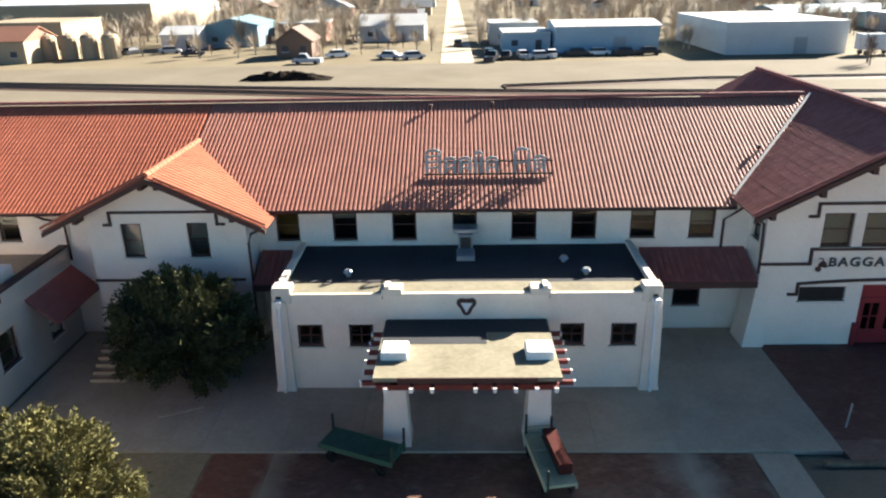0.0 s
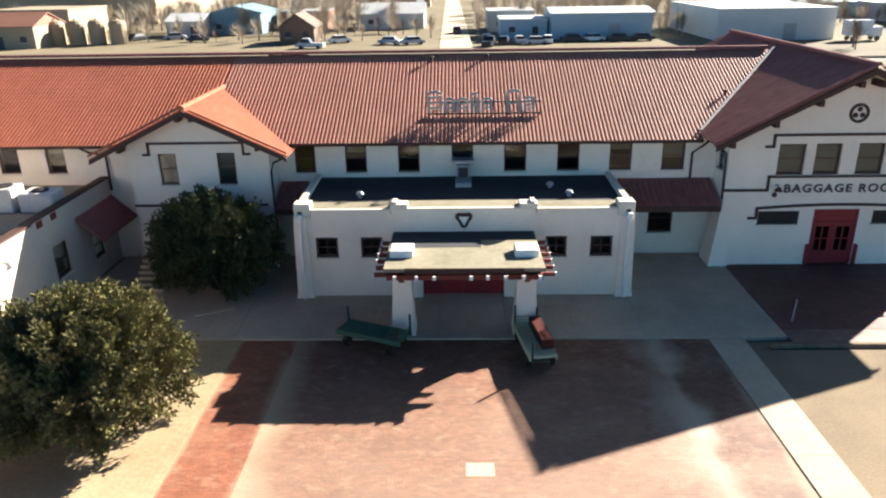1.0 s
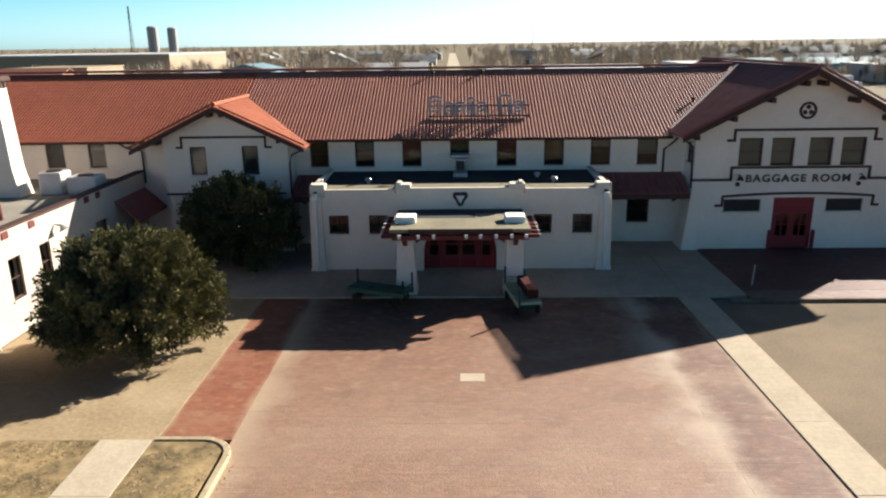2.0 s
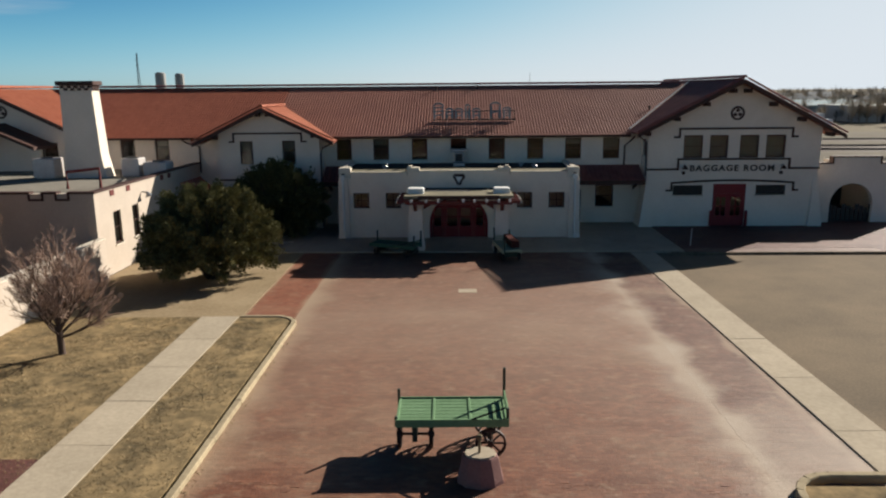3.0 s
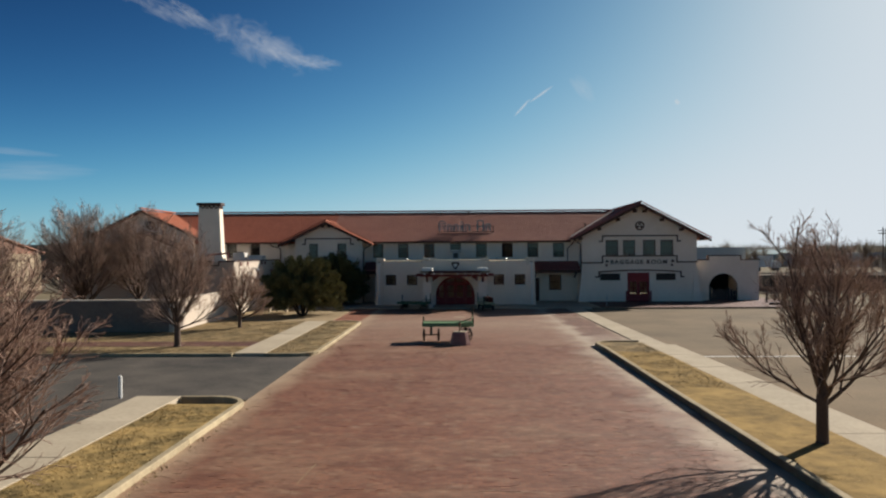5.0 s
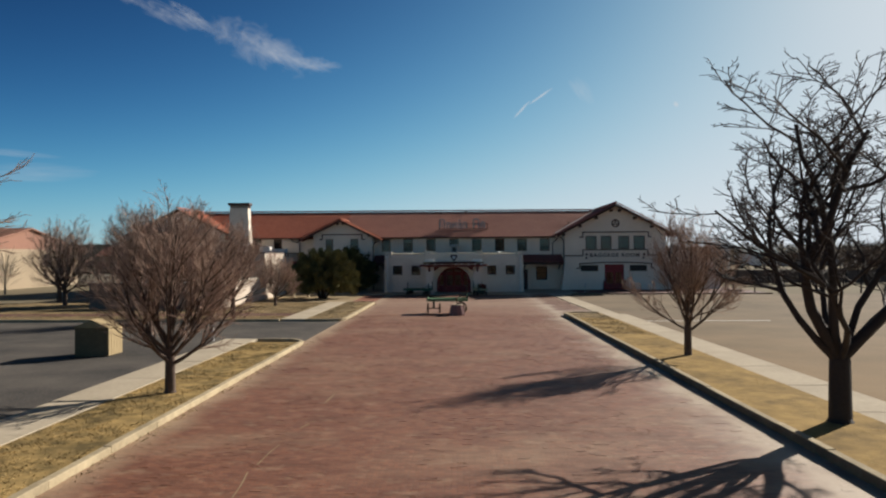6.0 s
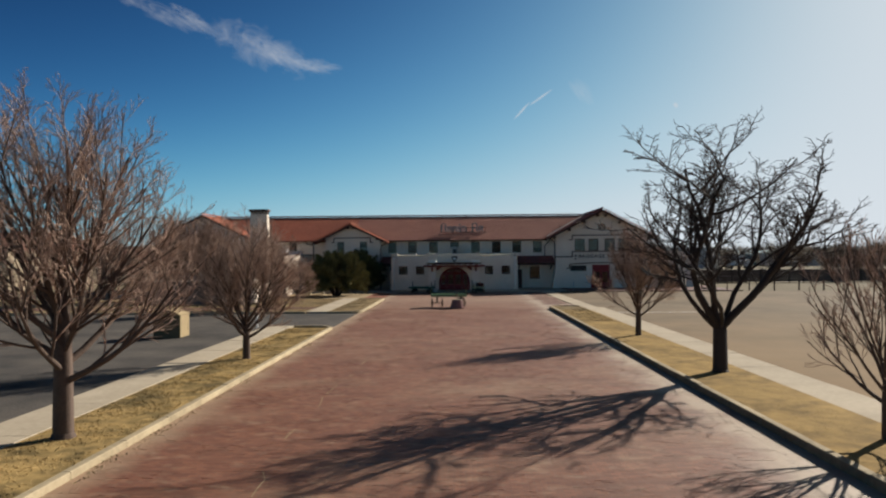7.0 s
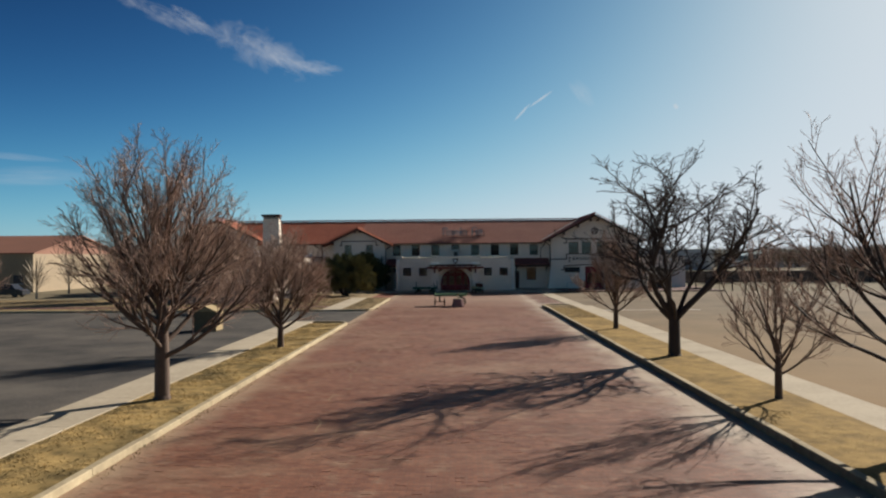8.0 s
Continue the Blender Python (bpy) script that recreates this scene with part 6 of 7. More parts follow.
c1 = baggage_cart("pale green wooden baggage cart with iron wheels on the brick", "cart_green", "cart_green", tongue=False, turned=True)
c1.matrix_basis = pose(-0.19, -26.35, 0, 0, 0, 1)
c2 = baggage_cart("low green baggage cart beside the portico pier", "cart_mid", "cart_mid", posts=False, tongue=False, high=0.6, broad=0.72)
c2.matrix_basis = pose(-3.5, -4.3, 0.02, 0, 0, -23)
c3 = baggage_cart("weathered cream and green baggage cart with a red crate", "cart_cream", "cart_cream", posts=False, tongue=False, high=0.62, broad=0.72)
c3.matrix_basis = pose(2.6, -5.0, 0.02, 0, 0, 99)
cr = solid("crate", box(bmesh.new(), -0.95, 1.0, -0.46, -0.02, 0.665, 1.05, 0.02), M["cart_red"], "dark red wooden crate on the cream cart", "crate")
for z in (0.72, 0.92):
    part("batten", box(bmesh.new(), -0.95, 1.0, -0.018, 0.0, z, z + 0.06), M["cart_dark"], cr)
cr.matrix_basis = pose(2.6, -5.0, 0.02, 0, 0, 99)

stone = bmesh.new()
loft(stone, [[(0.48 + r * math.cos(2 * math.pi * k / 10 + 0.3) + random.uniform(-0.015, 0.015), -28.0 + r * 0.8 * math.sin(2 * math.pi * k / 10 + 0.3), z) for k in range(10)]
             for z, r in ((0.0, 0.56), (0.08, 0.55), (0.6, 0.43), (0.66, 0.40))])
pl = solid("stone_marker", stone, M["red_granite"], "tapered red granite marker stone with pale top on the brick", "marker")
cap = loft(bmesh.new(), [[(0.48 + r * math.cos(2 * math.pi * k / 12), -28.0 + r * 0.8 * math.sin(2 * math.pi * k / 12), z) for k in range(12)] for z, r in ((0.662, 0.37), (0.70, 0.36))])
part("cap", cap, M["concrete"], pl)
part("peg", tube(bmesh.new(), [(0.46, -28.0, 0.69), (0.46, -28.0, 0.98), (0.46, -28.0, 1.1), (0.46, -28.0, 1.14)], [0.03, 0.035, 0.08, 0.05], 8), M["straw_dark"], pl, "brown wooden peg")

pt = box(bmesh.new(), -0.02, 0.8, -12.05, -11.45, -0.01, 0.004)
solid("road_patch", pt, M["concrete"], "small pale concrete patch in the brick road", "patch", kind="structure")

crack = bmesh.new()
rows = []
for k in range(60):
    y = -49.0 - 0.48 * k
    x = -2.95 + 0.55 * noise.noise(Vector((0.3, y * 0.22, 2.0))) + 0.12 * noise.noise(Vector((4.0, y * 1.9, 1.0)))
    w = 0.008 + 0.035 * abs(noise.noise(Vector((7.0, y * 0.8, 3.0))))
    rows.append([crack.verts.new((x - w, y, 0.004)), crack.verts.new((x + w, y, 0.004))])
for a, b in zip(rows, rows[1:]):
    if noise.noise(Vector((1.0, a[0].co.y * 0.55, 5.0))) > 0.06:
        crack.faces.new((a[0], a[1], b[1], b[0]))
bmesh.ops.delete(crack, geom=[v for v in crack.verts if not v.link_faces], context="VERTS")
solid("road_crack", crack, M["sand"], "thin pale sand-filled crack in the brick road", "crack", kind="structure")

# ---------------------------------------------------------------- small things outside
shed = thing("storage_box", (-13.9, -46.5, 0), "straw-coloured wooden storage box with gabled lid on the asphalt", "box")
sb = bmesh.new()
box(sb, -14.7, -13.35, -47.2, -46.0, 0.0, 1.15, 0.02)
# body in the dark copy: shade of its sides is in the colour
part("body", sb, M["straw_dark"], shed)
# boards in the paler copy put sunlight on the east face by colour
for k in range(5):
    part("board", box(bmesh.new(), -13.348, -13.32, -47.18 + 0.236 * k, -46.96 + 0.236 * k, 0.03, 1.14), M["straw"], shed)
lid = bmesh.new()
extrude(lid, [(-14.78, 1.152), (-13.28, 1.152), (-14.0, 1.48)], -47.26, -45.94, lambda u, v, w: (u, w, v))
part("lid", lid, M["straw"], shed)
bo = tube(bmesh.new(), [(-10.95, -41.9, -0.02), (-10.95, -41.9, 0.72), (-10.95, -41.9, 0.76)], [0.06, 0.06, 0.03], 10)
solid("bollard", bo, M["white_paint"], "white painted bollard at the corner of the walk", "bollard")
for x, y in ((32.7, -2.2), (35.4, -2.3), (38.1, -2.3), (40.8, -2.3), (30.1, 3.0), (28.6, 1.2)):
    solid("fence_post", tube(bmesh.new(), [(x, y, -0.12), (x, y, 1.0), (x, y, 1.05)], [0.09, 0.08, 0.05], 8), M["bark_brown"], "rough brown wooden post beside the lot", "post", group="posts by the lot")
hb = bmesh.new()
tube(hb, [(29.9, -3.2, 0.0), (29.9, -3.2, 1.15), (27.4, -3.0, 1.2)], 0.07, 6)
solid("hitching_rail", hb, M["bark_brown"], "brown rail on posts beside the pad", "rail")
ws = box(bmesh.new(), 27.7, 29.3, -1.6, -1.4, 0.08, 0.26, 0.03)
solid("wheel_stop", ws, M["bark_dark"], "dark timber wheel stop on the pad", "wheel stop")
lp = bmesh.new()
tube(lp, [(13.2, -2.6, 0.05), (13.25, -2.6, 1.05)], 0.035, 6)
solid("marker_post", lp, M["metal_grey"], "thin grey post on the dark brick pad", "post")
fence = thing("board_fence", (60, 20, -0.1), "long dark weathered board fence along the yard", "fence")
for k in range(31):
    x = 31 + 2.0 * k
    part("post", box(bmesh.new(), x - 0.06, x + 0.06, 19.9, 20.02, -0.12, 1.75), M["bark_dark"], fence)
for z in (0.05, 0.45, 0.85, 1.25):
    part("board", box(bmesh.new(), 31, 91, 20.022, 20.05, z, z + 0.385), M["fence_board"], fence)
plank = bmesh.new()
box(plank, -0.8, 0.8, -0.12, 0.12, 0, 0.05, 0.01)
pk = solid("plank", plank, M["concrete"], "pale loose board lying on the apron", "board")
pk.matrix_basis = pose(-10.6, 0.2 - 1.7, 0.085, 0, 0, 25)
sl = thing("wall_bench", (-14.6, -6.0, 0.02), "low pale bench beside the shrub", "bench")
part("seat", box(bmesh.new(), -15.6, -13.6, -6.9, -6.5, 0.42, 0.5, 0.01), M["concrete"], sl)
for x in (-15.3, -13.9):
    part("leg", box(bmesh.new(), x - 0.1, x + 0.1, -6.85, -6.55, 0.02, 0.419), M["concrete"], sl)


# ---------------------------------------------------------------- town and distance
def house(name, x0, x1, y0, y1, h, wall, roof, label, gable=None, doors=1, pitch=0.5, windows=True):
    """A plain building: walls, roof, windows and doors on its near side."""
    ob = thing(name, ((x0 + x1) / 2, (y0 + y1) / 2, -0.1), label, "building", group="town buildings")
    part("wall", box(bmesh.new(), x0, x1, y0, y1, -0.12, h), M[wall], ob)
    rb = bmesh.new()
    if gable == "x":
        mid = (y0 + y1) / 2
        extrude(rb, [(y0 - 0.4, h), (mid, h + (mid - y0) * pitch), (y1 + 0.4, h), (y1 + 0.4, h + 0.15), (mid, h + (mid - y0) * pitch + 0.18), (y0 - 0.4, h + 0.15)], x0 - 0.4, x1 + 0.4, lambda u, v, w: (w, u, v))
        extrude(rb, [(y0, h), (y1, h), (mid, h + (mid - y0) * pitch)], x0, x1, lambda u, v, w: (w, u, v))
    elif gable == "y":
        mid = (x0 + x1) / 2
        extrude(rb, [(x0 - 0.4, h), (mid, h + (mid - x0) * pitch), (x1 + 0.4, h), (x1 + 0.4, h + 0.15), (mid, h + (mid - x0) * pitch + 0.18), (x0 - 0.4, h + 0.15)], y0 - 0.4, y1 + 0.4, lambda u, v, w: (u, w, v))
        extrude(rb, [(x0, h), (x1, h), (mid, h + (mid - x0) * pitch)], y0, y1, lambda u, v, w: (u, w, v))
    else:
        box(rb, x0 - 0.15, x1 + 0.15, y0 - 0.15, y1 + 0.15, h, h + 0.35)
    part("roof", rb, M[roof], ob)
    if not windows:
        x = x0 + (x1 - x0) * 0.62
        part("roller_door", box(bmesh.new(), x - 1.2, x + 1.2, y0 - 0.06, y0 + 0.02, -0.08, 2.9), M["town_grey"], ob)
        return ob
    n = max(2, int((x1 - x0) / 4))
    for k in range(n):
        x = x0 + (x1 - x0) * (k + 0.5) / n
        if k % 3 == 1 and doors:
            part("door", box(bmesh.new(), x - 0.6, x + 0.6, y0 - 0.05, y0 + 0.02, -0.08, 2.2), M["town_dark"], ob)
        else:
            w = part("window", box(bmesh.new(), x - 0.65, x + 0.65, y0 - 0.05, y0 + 0.02, 1.1, 2.2), M["town_dark"], ob)
            part("sill", box(bmesh.new(), x - 0.75, x + 0.75, y0 - 0.12, y0 - 0.051, 1.0, 1.09), M["town_white"], w)
    return ob


house("warehouse", 49.0, 71.0, 115, 148, 5.4, "town_white", "town_white", "large white flat-roofed warehouse across the yard", windows=False)
house("warehouse", 18.5, 38.5, 122, 136, 4.8, "town_blue", "town_white", "long pale blue metal building with white roof", gable="x", pitch=0.12, windows=False)
house("shop", 8.5, 18.0, 126, 138, 3.4, "town_blue", "town_white", "small pale blue shop with low roof")
house("shop", 6.5, 17.0, 142, 156, 4.2, "town_grey", "town_grey", "grey shop behind the parked cars")
house("house", -36.0, -29.0, 121, 130, 2.9, "town_brown", "town_brown", "small brown house with steep roof", gable="y", pitch=0.75)
house("house", -24.0, -8.5, 155, 168, 3.4, "town_white", "town_white", "white house with pale roof", gable="x", pitch=0.35)
house("house", -21.0, -12.0, 176, 186, 3.4, "town_brick", "town_brown", "brick house with brown roof", gable="x", pitch=0.5)
house("workshop", -58, -46, 146, 162, 4.6, "town_teal", "town_teal", "teal metal workshop beyond the yard", gable="y", pitch=0.25)
house("workshop", -44, -33, 158, 172, 4.0, "town_brick", "town_grey", "low brick workshop with grey roof")
house("factory", -158, -86, 186, 240, 8.2, "town_tan", "town_white", "long tan factory with a white flat roof", doors=1)
house("factory", -112, -92, 148, 168, 5.6, "town_tan", "town_tan", "tan block beside the factory")
house("house", -98, -84, 118, 130, 4.0, "town_tan", "town_brick", "tan house at the edge of the yard", gable="x", pitch=0.4)
house("garage", -66, -58, 140, 150, 3.2, "town_white", "town_white", "small white garage in the town", gable="x", pitch=0.3)
house("workshop", 84, 122, 176, 200, 3.6, "town_teal", "town_teal", "teal roofed workshop behind bare trees", gable="x", pitch=0.12)
house("warehouse", 104, 150, 150, 172, 3.8, "town_white", "town_white", "white warehouse far along the yard")
house("hall", -84, -56, 6, 30, 5.0, "town_tan", "town_brick", "tan hall with a brown roof beyond the lawn", gable="x", pitch=0.22)
rt = random.Random(12)
for row in range(6):
    for col in range(-9, 12):
        x = col * 26 + rt.uniform(-6, 6)
        y = 205 + row * 62 + rt.uniform(-10, 10)
        if abs(x + 3) < 12 or (x < -70 and y < 270) or rt.random() < 0.2:
            continue
        w, d = rt.uniform(9, 16), rt.uniform(8, 12)
        house("house", x, x + w, y, y + d, rt.uniform(2.8, 3.6), rt.choice(["town_white", "town_tan", "town_grey", "town_brick", "town_white"]), rt.choice(["town_grey", "town_brown", "town_dark", "town_white"]),
              "small house in the town beyond the tracks", gable=rt.choice(["x", "y"]), pitch=rt.uniform(0.3, 0.55))

for k in range(5):
    x = -88 + 4.3 * k
    bm = tube(bmesh.new(), [(x, 126, -0.1), (x, 126, 4.0), (x, 126, 4.6), (x, 126, 4.8)], [1.75, 1.75, 1.3, 0.3], 14)
    tk = solid("storage_tank", bm, M["town_tan"], "tan round storage tank with domed top", "tank", group="tanks by the yard")
    part("hatch", tube(bmesh.new(), [(x, 126, 4.75), (x, 126, 5.05)], 0.35, 8), M["town_grey"], tk)


def vehicle(x, y, turn, paint, label, kind="car"):
    """A parked vehicle with body, cabin glass and wheels."""
    root = thing(kind, (x, y, -0.1), label, "vehicle", group="parked vehicles")
    L, H = (4.6, 0.95) if kind == "car" else (5.4, 1.05)
    body = loft(bmesh.new(), [[(-L / 2, yy, 0.3), (L / 2, yy, 0.3), (L / 2, yy, H - 0.2), (L / 2 - 0.5, yy, H), (-L / 2 + 0.1, yy, H), (-L / 2, yy, H - 0.15)] for yy in (-0.88, 0.88)])
    ob = link_mesh("body", finish(body), M[paint])
    ob.parent = root
    c0, c1, top = (-1.6, 1.0, 1.48) if kind == "car" else (-0.4, 1.3, 1.8)
    cab = loft(bmesh.new(), [[(c0, yy * 0.86, H), (c1 + 0.5, yy * 0.86, H), (c1, yy * 0.72, top), (c0 + 0.5, yy * 0.72, top)] for yy in (-1, 1)])
    ob = link_mesh("cabin", finish(cab), M["car_dark"])
    ob.parent = root
    rf = link_mesh("roof", finish(box(bmesh.new(), c0 + 0.5, c1, -0.72, 0.72, top + 0.002, top + 0.05)), M[paint])
    rf.parent = root
    for wx in (-L * 0.31, L * 0.31):
        for wy in (-0.8, 0.8):
            w = link_mesh("wheel", finish(tube(bmesh.new(), [(wx, wy - 0.11, 0.32), (wx, wy + 0.11, 0.32)], 0.32, 10)), M["car_dark"])
            w.parent = root
    root.matrix_basis = pose(x, y, -0.1, 0, 0, turn)


for x, y, a, paint, lab in ((8.5, 114, 80, "car_dark", "dark car parked beside the yard"), (11.5, 114.5, 95, "car_silver", "silver car parked beside the yard"), (14.5, 113, 10, "car_silver", "silver car parked beside the yard"), (17.0, 115, 85, "car_white", "white car parked beside the yard"),
                            (22, 117, 5, "car_dark", "dark car parked beside the yard"), (26, 117.5, 8, "car_white", "white car parked beside the yard"), (31, 117, 0, "car_dark", "dark car parked beside the yard"), (35.5, 117.5, 4, "car_dark", "dark car parked beside the yard"),
                            (5.5, 119, 90, "car_dark", "dark car parked beside the yard"), (-9, 116, 20, "car_silver", "silver car parked beside the yard"), (-13.5, 117, 160, "car_silver", "silver car parked beside the yard"), (-24, 121, 30, "car_white", "white car parked beside the yard"),
                            (-55, 128, 10, "car_dark", "dark car parked beside the yard"), (-70, 133, 70, "car_dark", "dark car parked beside the yard"), (-62, 134, 15, "car_silver", "silver car parked beside the yard"), (-0.5, 140, 90, "car_dark", "dark car on the far street"),
                            (-52, -6, 5, "car_dark", "dark parked car beyond the lawn"), (-58, -6.5, 0, "car_white", "white parked car beyond the lawn"), (-64, -6, 3, "car_dark", "dark parked car beyond the lawn"), (40, 22.5, 0, "car_white", "white parked car by the fence")):
    vehicle(x, y, a, paint, lab)
for x, y, a, paint, lab in ((5.6, 110.5, 75, "car_dark", "dark pickup parked by the street"), (-28, 111, 175, "car_silver", "silver pickup parked by the yard")):
    vehicle(x, y, a, paint, lab, "pickup")
trk = thing("box_truck", (73.5, 112, -0.1), "white box truck beside the warehouse", "vehicle")
part("cargo_box", box(bmesh.new(), 71.5, 76.0, 110.8, 113.2, 0.9, 3.6, 0.05), M["car_white"], trk)
part("cab", box(bmesh.new(), 76.1, 77.9, 110.9, 113.1, 0.6, 2.4, 0.15), M["car_white"], trk)
for x in (72.6, 77.0):
    for y in (110.9, 113.1):
        part("wheel", tube(bmesh.new(), [(x, y - 0.15, 0.35), (x, y + 0.15, 0.35)], 0.45, 10), M["car_dark"], trk)

st = bmesh.new()
loft(st, [[(-3.6, 108, -0.07), (2.5, 108, -0.07), (2.5, 108, -0.03), (-3.6, 108, -0.03)], [(-10.0, 720, -0.07), (-4.0, 720, -0.07), (-4.0, 720, -0.03), (-10.0, 720, -0.03)]])
solid("far_street", st, M["concrete"], "pale street leading away into the town", "road", kind="structure")

pile = bmesh.new()
rows = []
for j in range(7):
    f = j / 6
    rows.append([(-34.5 + 14.5 * i / 24, 88.0 + 4.5 * f, -0.08 + 1.7 * math.sin(math.pi * f) * math.sin(math.pi * i / 24) ** 0.8 * (0.75 + 0.7 * noise.noise(Vector((i * 0.45, j * 0.7, 1))))) for i in range(25)])
vs = [[pile.verts.new(p) for p in r] for r in rows]
for a, b in zip(vs, vs[1:]):
    for i in range(24):
        pile.faces.new((a[i], a[i + 1], b[i + 1], b[i]))
solid("soil_mound", pile, M["black_soil"], "long heap of black soil in the rail yard", "soil heap")


def track(pts, label):
    root = thing("rail_track", (pts[0][0], pts[0][1], -0.06), label, "railway", kind="structure")
    bed, rails = bmesh.new(), bmesh.new()
    for (xa, ya), (xb, yb) in zip(pts, pts[1:]):
        d = Vector((xb - xa, yb - ya, 0)).normalized()
        s = Vector((-d.y, d.x, 0))
        a, b = Vector((xa, ya, 0)), Vector((xb, yb, 0))
        loft(bed, [[tuple(p + s * f + Vector((0, 0, z))) for f, z in ((-1.7, -0.058), (1.7, -0.058), (1.2, 0.12), (-1.2, 0.12))] for p in (a, b)])
        for off in (-0.72, 0.72):
            loft(rails, [[tuple(p + s * (off + f) + Vector((0, 0, z))) for f, z in ((-0.05, 0.12), (0.05, 0.12), (0.05, 0.3), (-0.05, 0.3))] for p in (a, b)])
    part("ballast", bed, M["town_brown"], root)
    part("rails", rails, M["rail"], root)


track([(-200, 112), (-120, 96), (-70, 85), (-33, 77), (-9, 71), (20, 66), (60, 62), (160, 60)], "dark railway track curving through the yard")
track([(-200, 118), (-120, 100), (-70, 88), (-30, 80), (10, 73.5), (60, 69), (160, 66)], "dark railway track curving through the yard")
track([(6, 78.5), (35, 83.5), (62, 84), (120, 80), (220, 70)], "thin railway siding in the pale gravel")


def far_trees(name, places, seed, material, label, spikes=70):
    """Leafless trees in the distance: fans of thin spikes round short stems."""
    rnd = np.random.RandomState(seed)
    out = []
    for x, y, h in places:
        n = spikes
        a = rnd.uniform(0, 2 * math.pi, n)
        t = rnd.uniform(0.0, 1.0, n) ** 0.7 * 1.25
        base = np.stack([np.full(n, x), np.full(n, y), h * rnd.uniform(0.12, 0.5, n)], 1)
        reach = h * rnd.uniform(0.3, 0.62, n)
        tip = base + np.stack([np.cos(a) * np.sin(t), np.sin(a) * np.sin(t), np.cos(t)], 1) * reach[:, None]
        tip[:, 2] = np.minimum(tip[:, 2], h)
        side = np.stack([-np.sin(a), np.cos(a), np.zeros(n)], 1) * (0.011 * h)
        mid = (base * 0.4 + tip * 0.6) + side
        out.append(np.stack([base, mid, tip], 1).reshape(-1, 3))
        s = np.array([[0.03 * h, 0, 0]])
        out.append(np.array([[x - 0.03 * h, y, -0.1], [x + 0.03 * h, y, -0.1], [x, y, h * 0.6]]))
    v = np.concatenate(out)
    me = bpy.data.meshes.new(name)
    me.from_pydata(v.tolist(), [], [(3 * i, 3 * i + 1, 3 * i + 2) for i in range(len(v) // 3)])
    me.materials.append(M[material])
    return tagged(new(name, me), label, "trees", kind="stuff")


rt = random.Random(4)
spots = [(rt.uniform(-230, 260), rt.uniform(146, 420), rt.uniform(5.5, 10)) for _ in range(820)] + [(rt.uniform(-320, 340), rt.uniform(420, 680), rt.uniform(6, 11)) for _ in range(420)]
spots = [s for s in spots if abs(s[0] + 4) > 9 and not (-160 < s[0] < -80 and 140 < s[1] < 245) and not (45 < s[0] < 75 and s[1] < 152)]
spots += [(x, rt.uniform(122, 134), rt.uniform(4, 6.5)) for x in (-28, -24, -42, -47, -6, -9, 40, 43, 46, -52, -75, -61, -20, -26, -38, -44, -66, 42, 45, 4)]
spots += [(x, y, rt.uniform(4.5, 8.5)) for x, y in ((rt.uniform(-120, 150), rt.uniform(138, 215)) for _ in range(330)) if abs(x + 4) > 9 and not (-112 < x < -84 and y < 170) and not (44 < x < 76 and y < 152) and not (17 < x < 40 and y < 140)]
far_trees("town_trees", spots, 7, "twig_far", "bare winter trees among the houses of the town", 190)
shrubs = [(rt.uniform(-130, 160), rt.uniform(128, 300), rt.uniform(2.0, 4.6)) for _ in range(420)]
shrubs = [q for q in shrubs if abs(q[0] + 4) > 7 and not (44 < q[0] < 76 and q[1] < 152) and not (6 < q[0] < 40 and q[1] < 140) and not (-112 < q[0] < -84 and q[1] < 170)]
far_trees("town_scrub", shrubs, 17, "scrub", "dark winter shrubs and brush between the houses", 120)
wood = [(rt.uniform(-2000, 2000), rt.uniform(760, 1500), rt.uniform(7, 13)) for _ in range(900)]
far_trees("far_woods", wood, 9, "bark_brown", "low line of bare woods along the horizon", 34)
east = [(rt.uniform(60, 330), rt.uniform(40, 130), rt.uniform(4, 8)) for _ in range(90)]
east += [(rt.uniform(58, 86), rt.uniform(24, 40), rt.uniform(4.5, 7)) for _ in range(46)]
far_trees("yard_trees", east, 11, "scrub", "dark bare trees and scrub beyond the parking lot", 150)
west_t = [(rt.uniform(-140, -62), rt.uniform(-20, 60), rt.uniform(5, 9)) for _ in range(36)] + [(-46, -10, 5), (-52, -13, 6), (-58, -2, 6.5), (-66, -8, 6), (-49, 2, 5.5)]
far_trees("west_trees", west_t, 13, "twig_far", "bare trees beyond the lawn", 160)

for x, w, h in ((-264, 9, 26), (-247, 8, 25)):
    bm = tube(bmesh.new(), [(x, 610, 0), (x, 610, h), (x, 610, h + 1)], [w / 2, w / 2, w / 3], 12)
    solid("grain_silo", bm, M["town_grey"], "tall grey grain silo on the horizon", "silo", group="grain silos")
mast = bmesh.new()
for k in range(3):
    a = 2 * math.pi * k / 3
    tube(mast, [(-360 + 2.2 * math.cos(a), 786 + 2.2 * math.sin(a), 0), (-360 + 0.4 * math.cos(a), 786 + 0.4 * math.sin(a), 53)], 0.3, 4)
for k in range(8):
    tube(mast, [(-361.4, 785.5, 3 + 6 * k), (-358.8, 785.5, 6 + 6 * k)], 0.2, 4)
solid("lattice_mast", mast, M["town_dark"], "tall thin lattice mast on the horizon", "mast")
m2 = tube(bmesh.new(), [(77, 760, 0), (77, 760, 27)], [0.35, 0.2], 5)
solid("radio_mast", m2, M["town_grey"], "thin radio mast on the horizon", "mast")
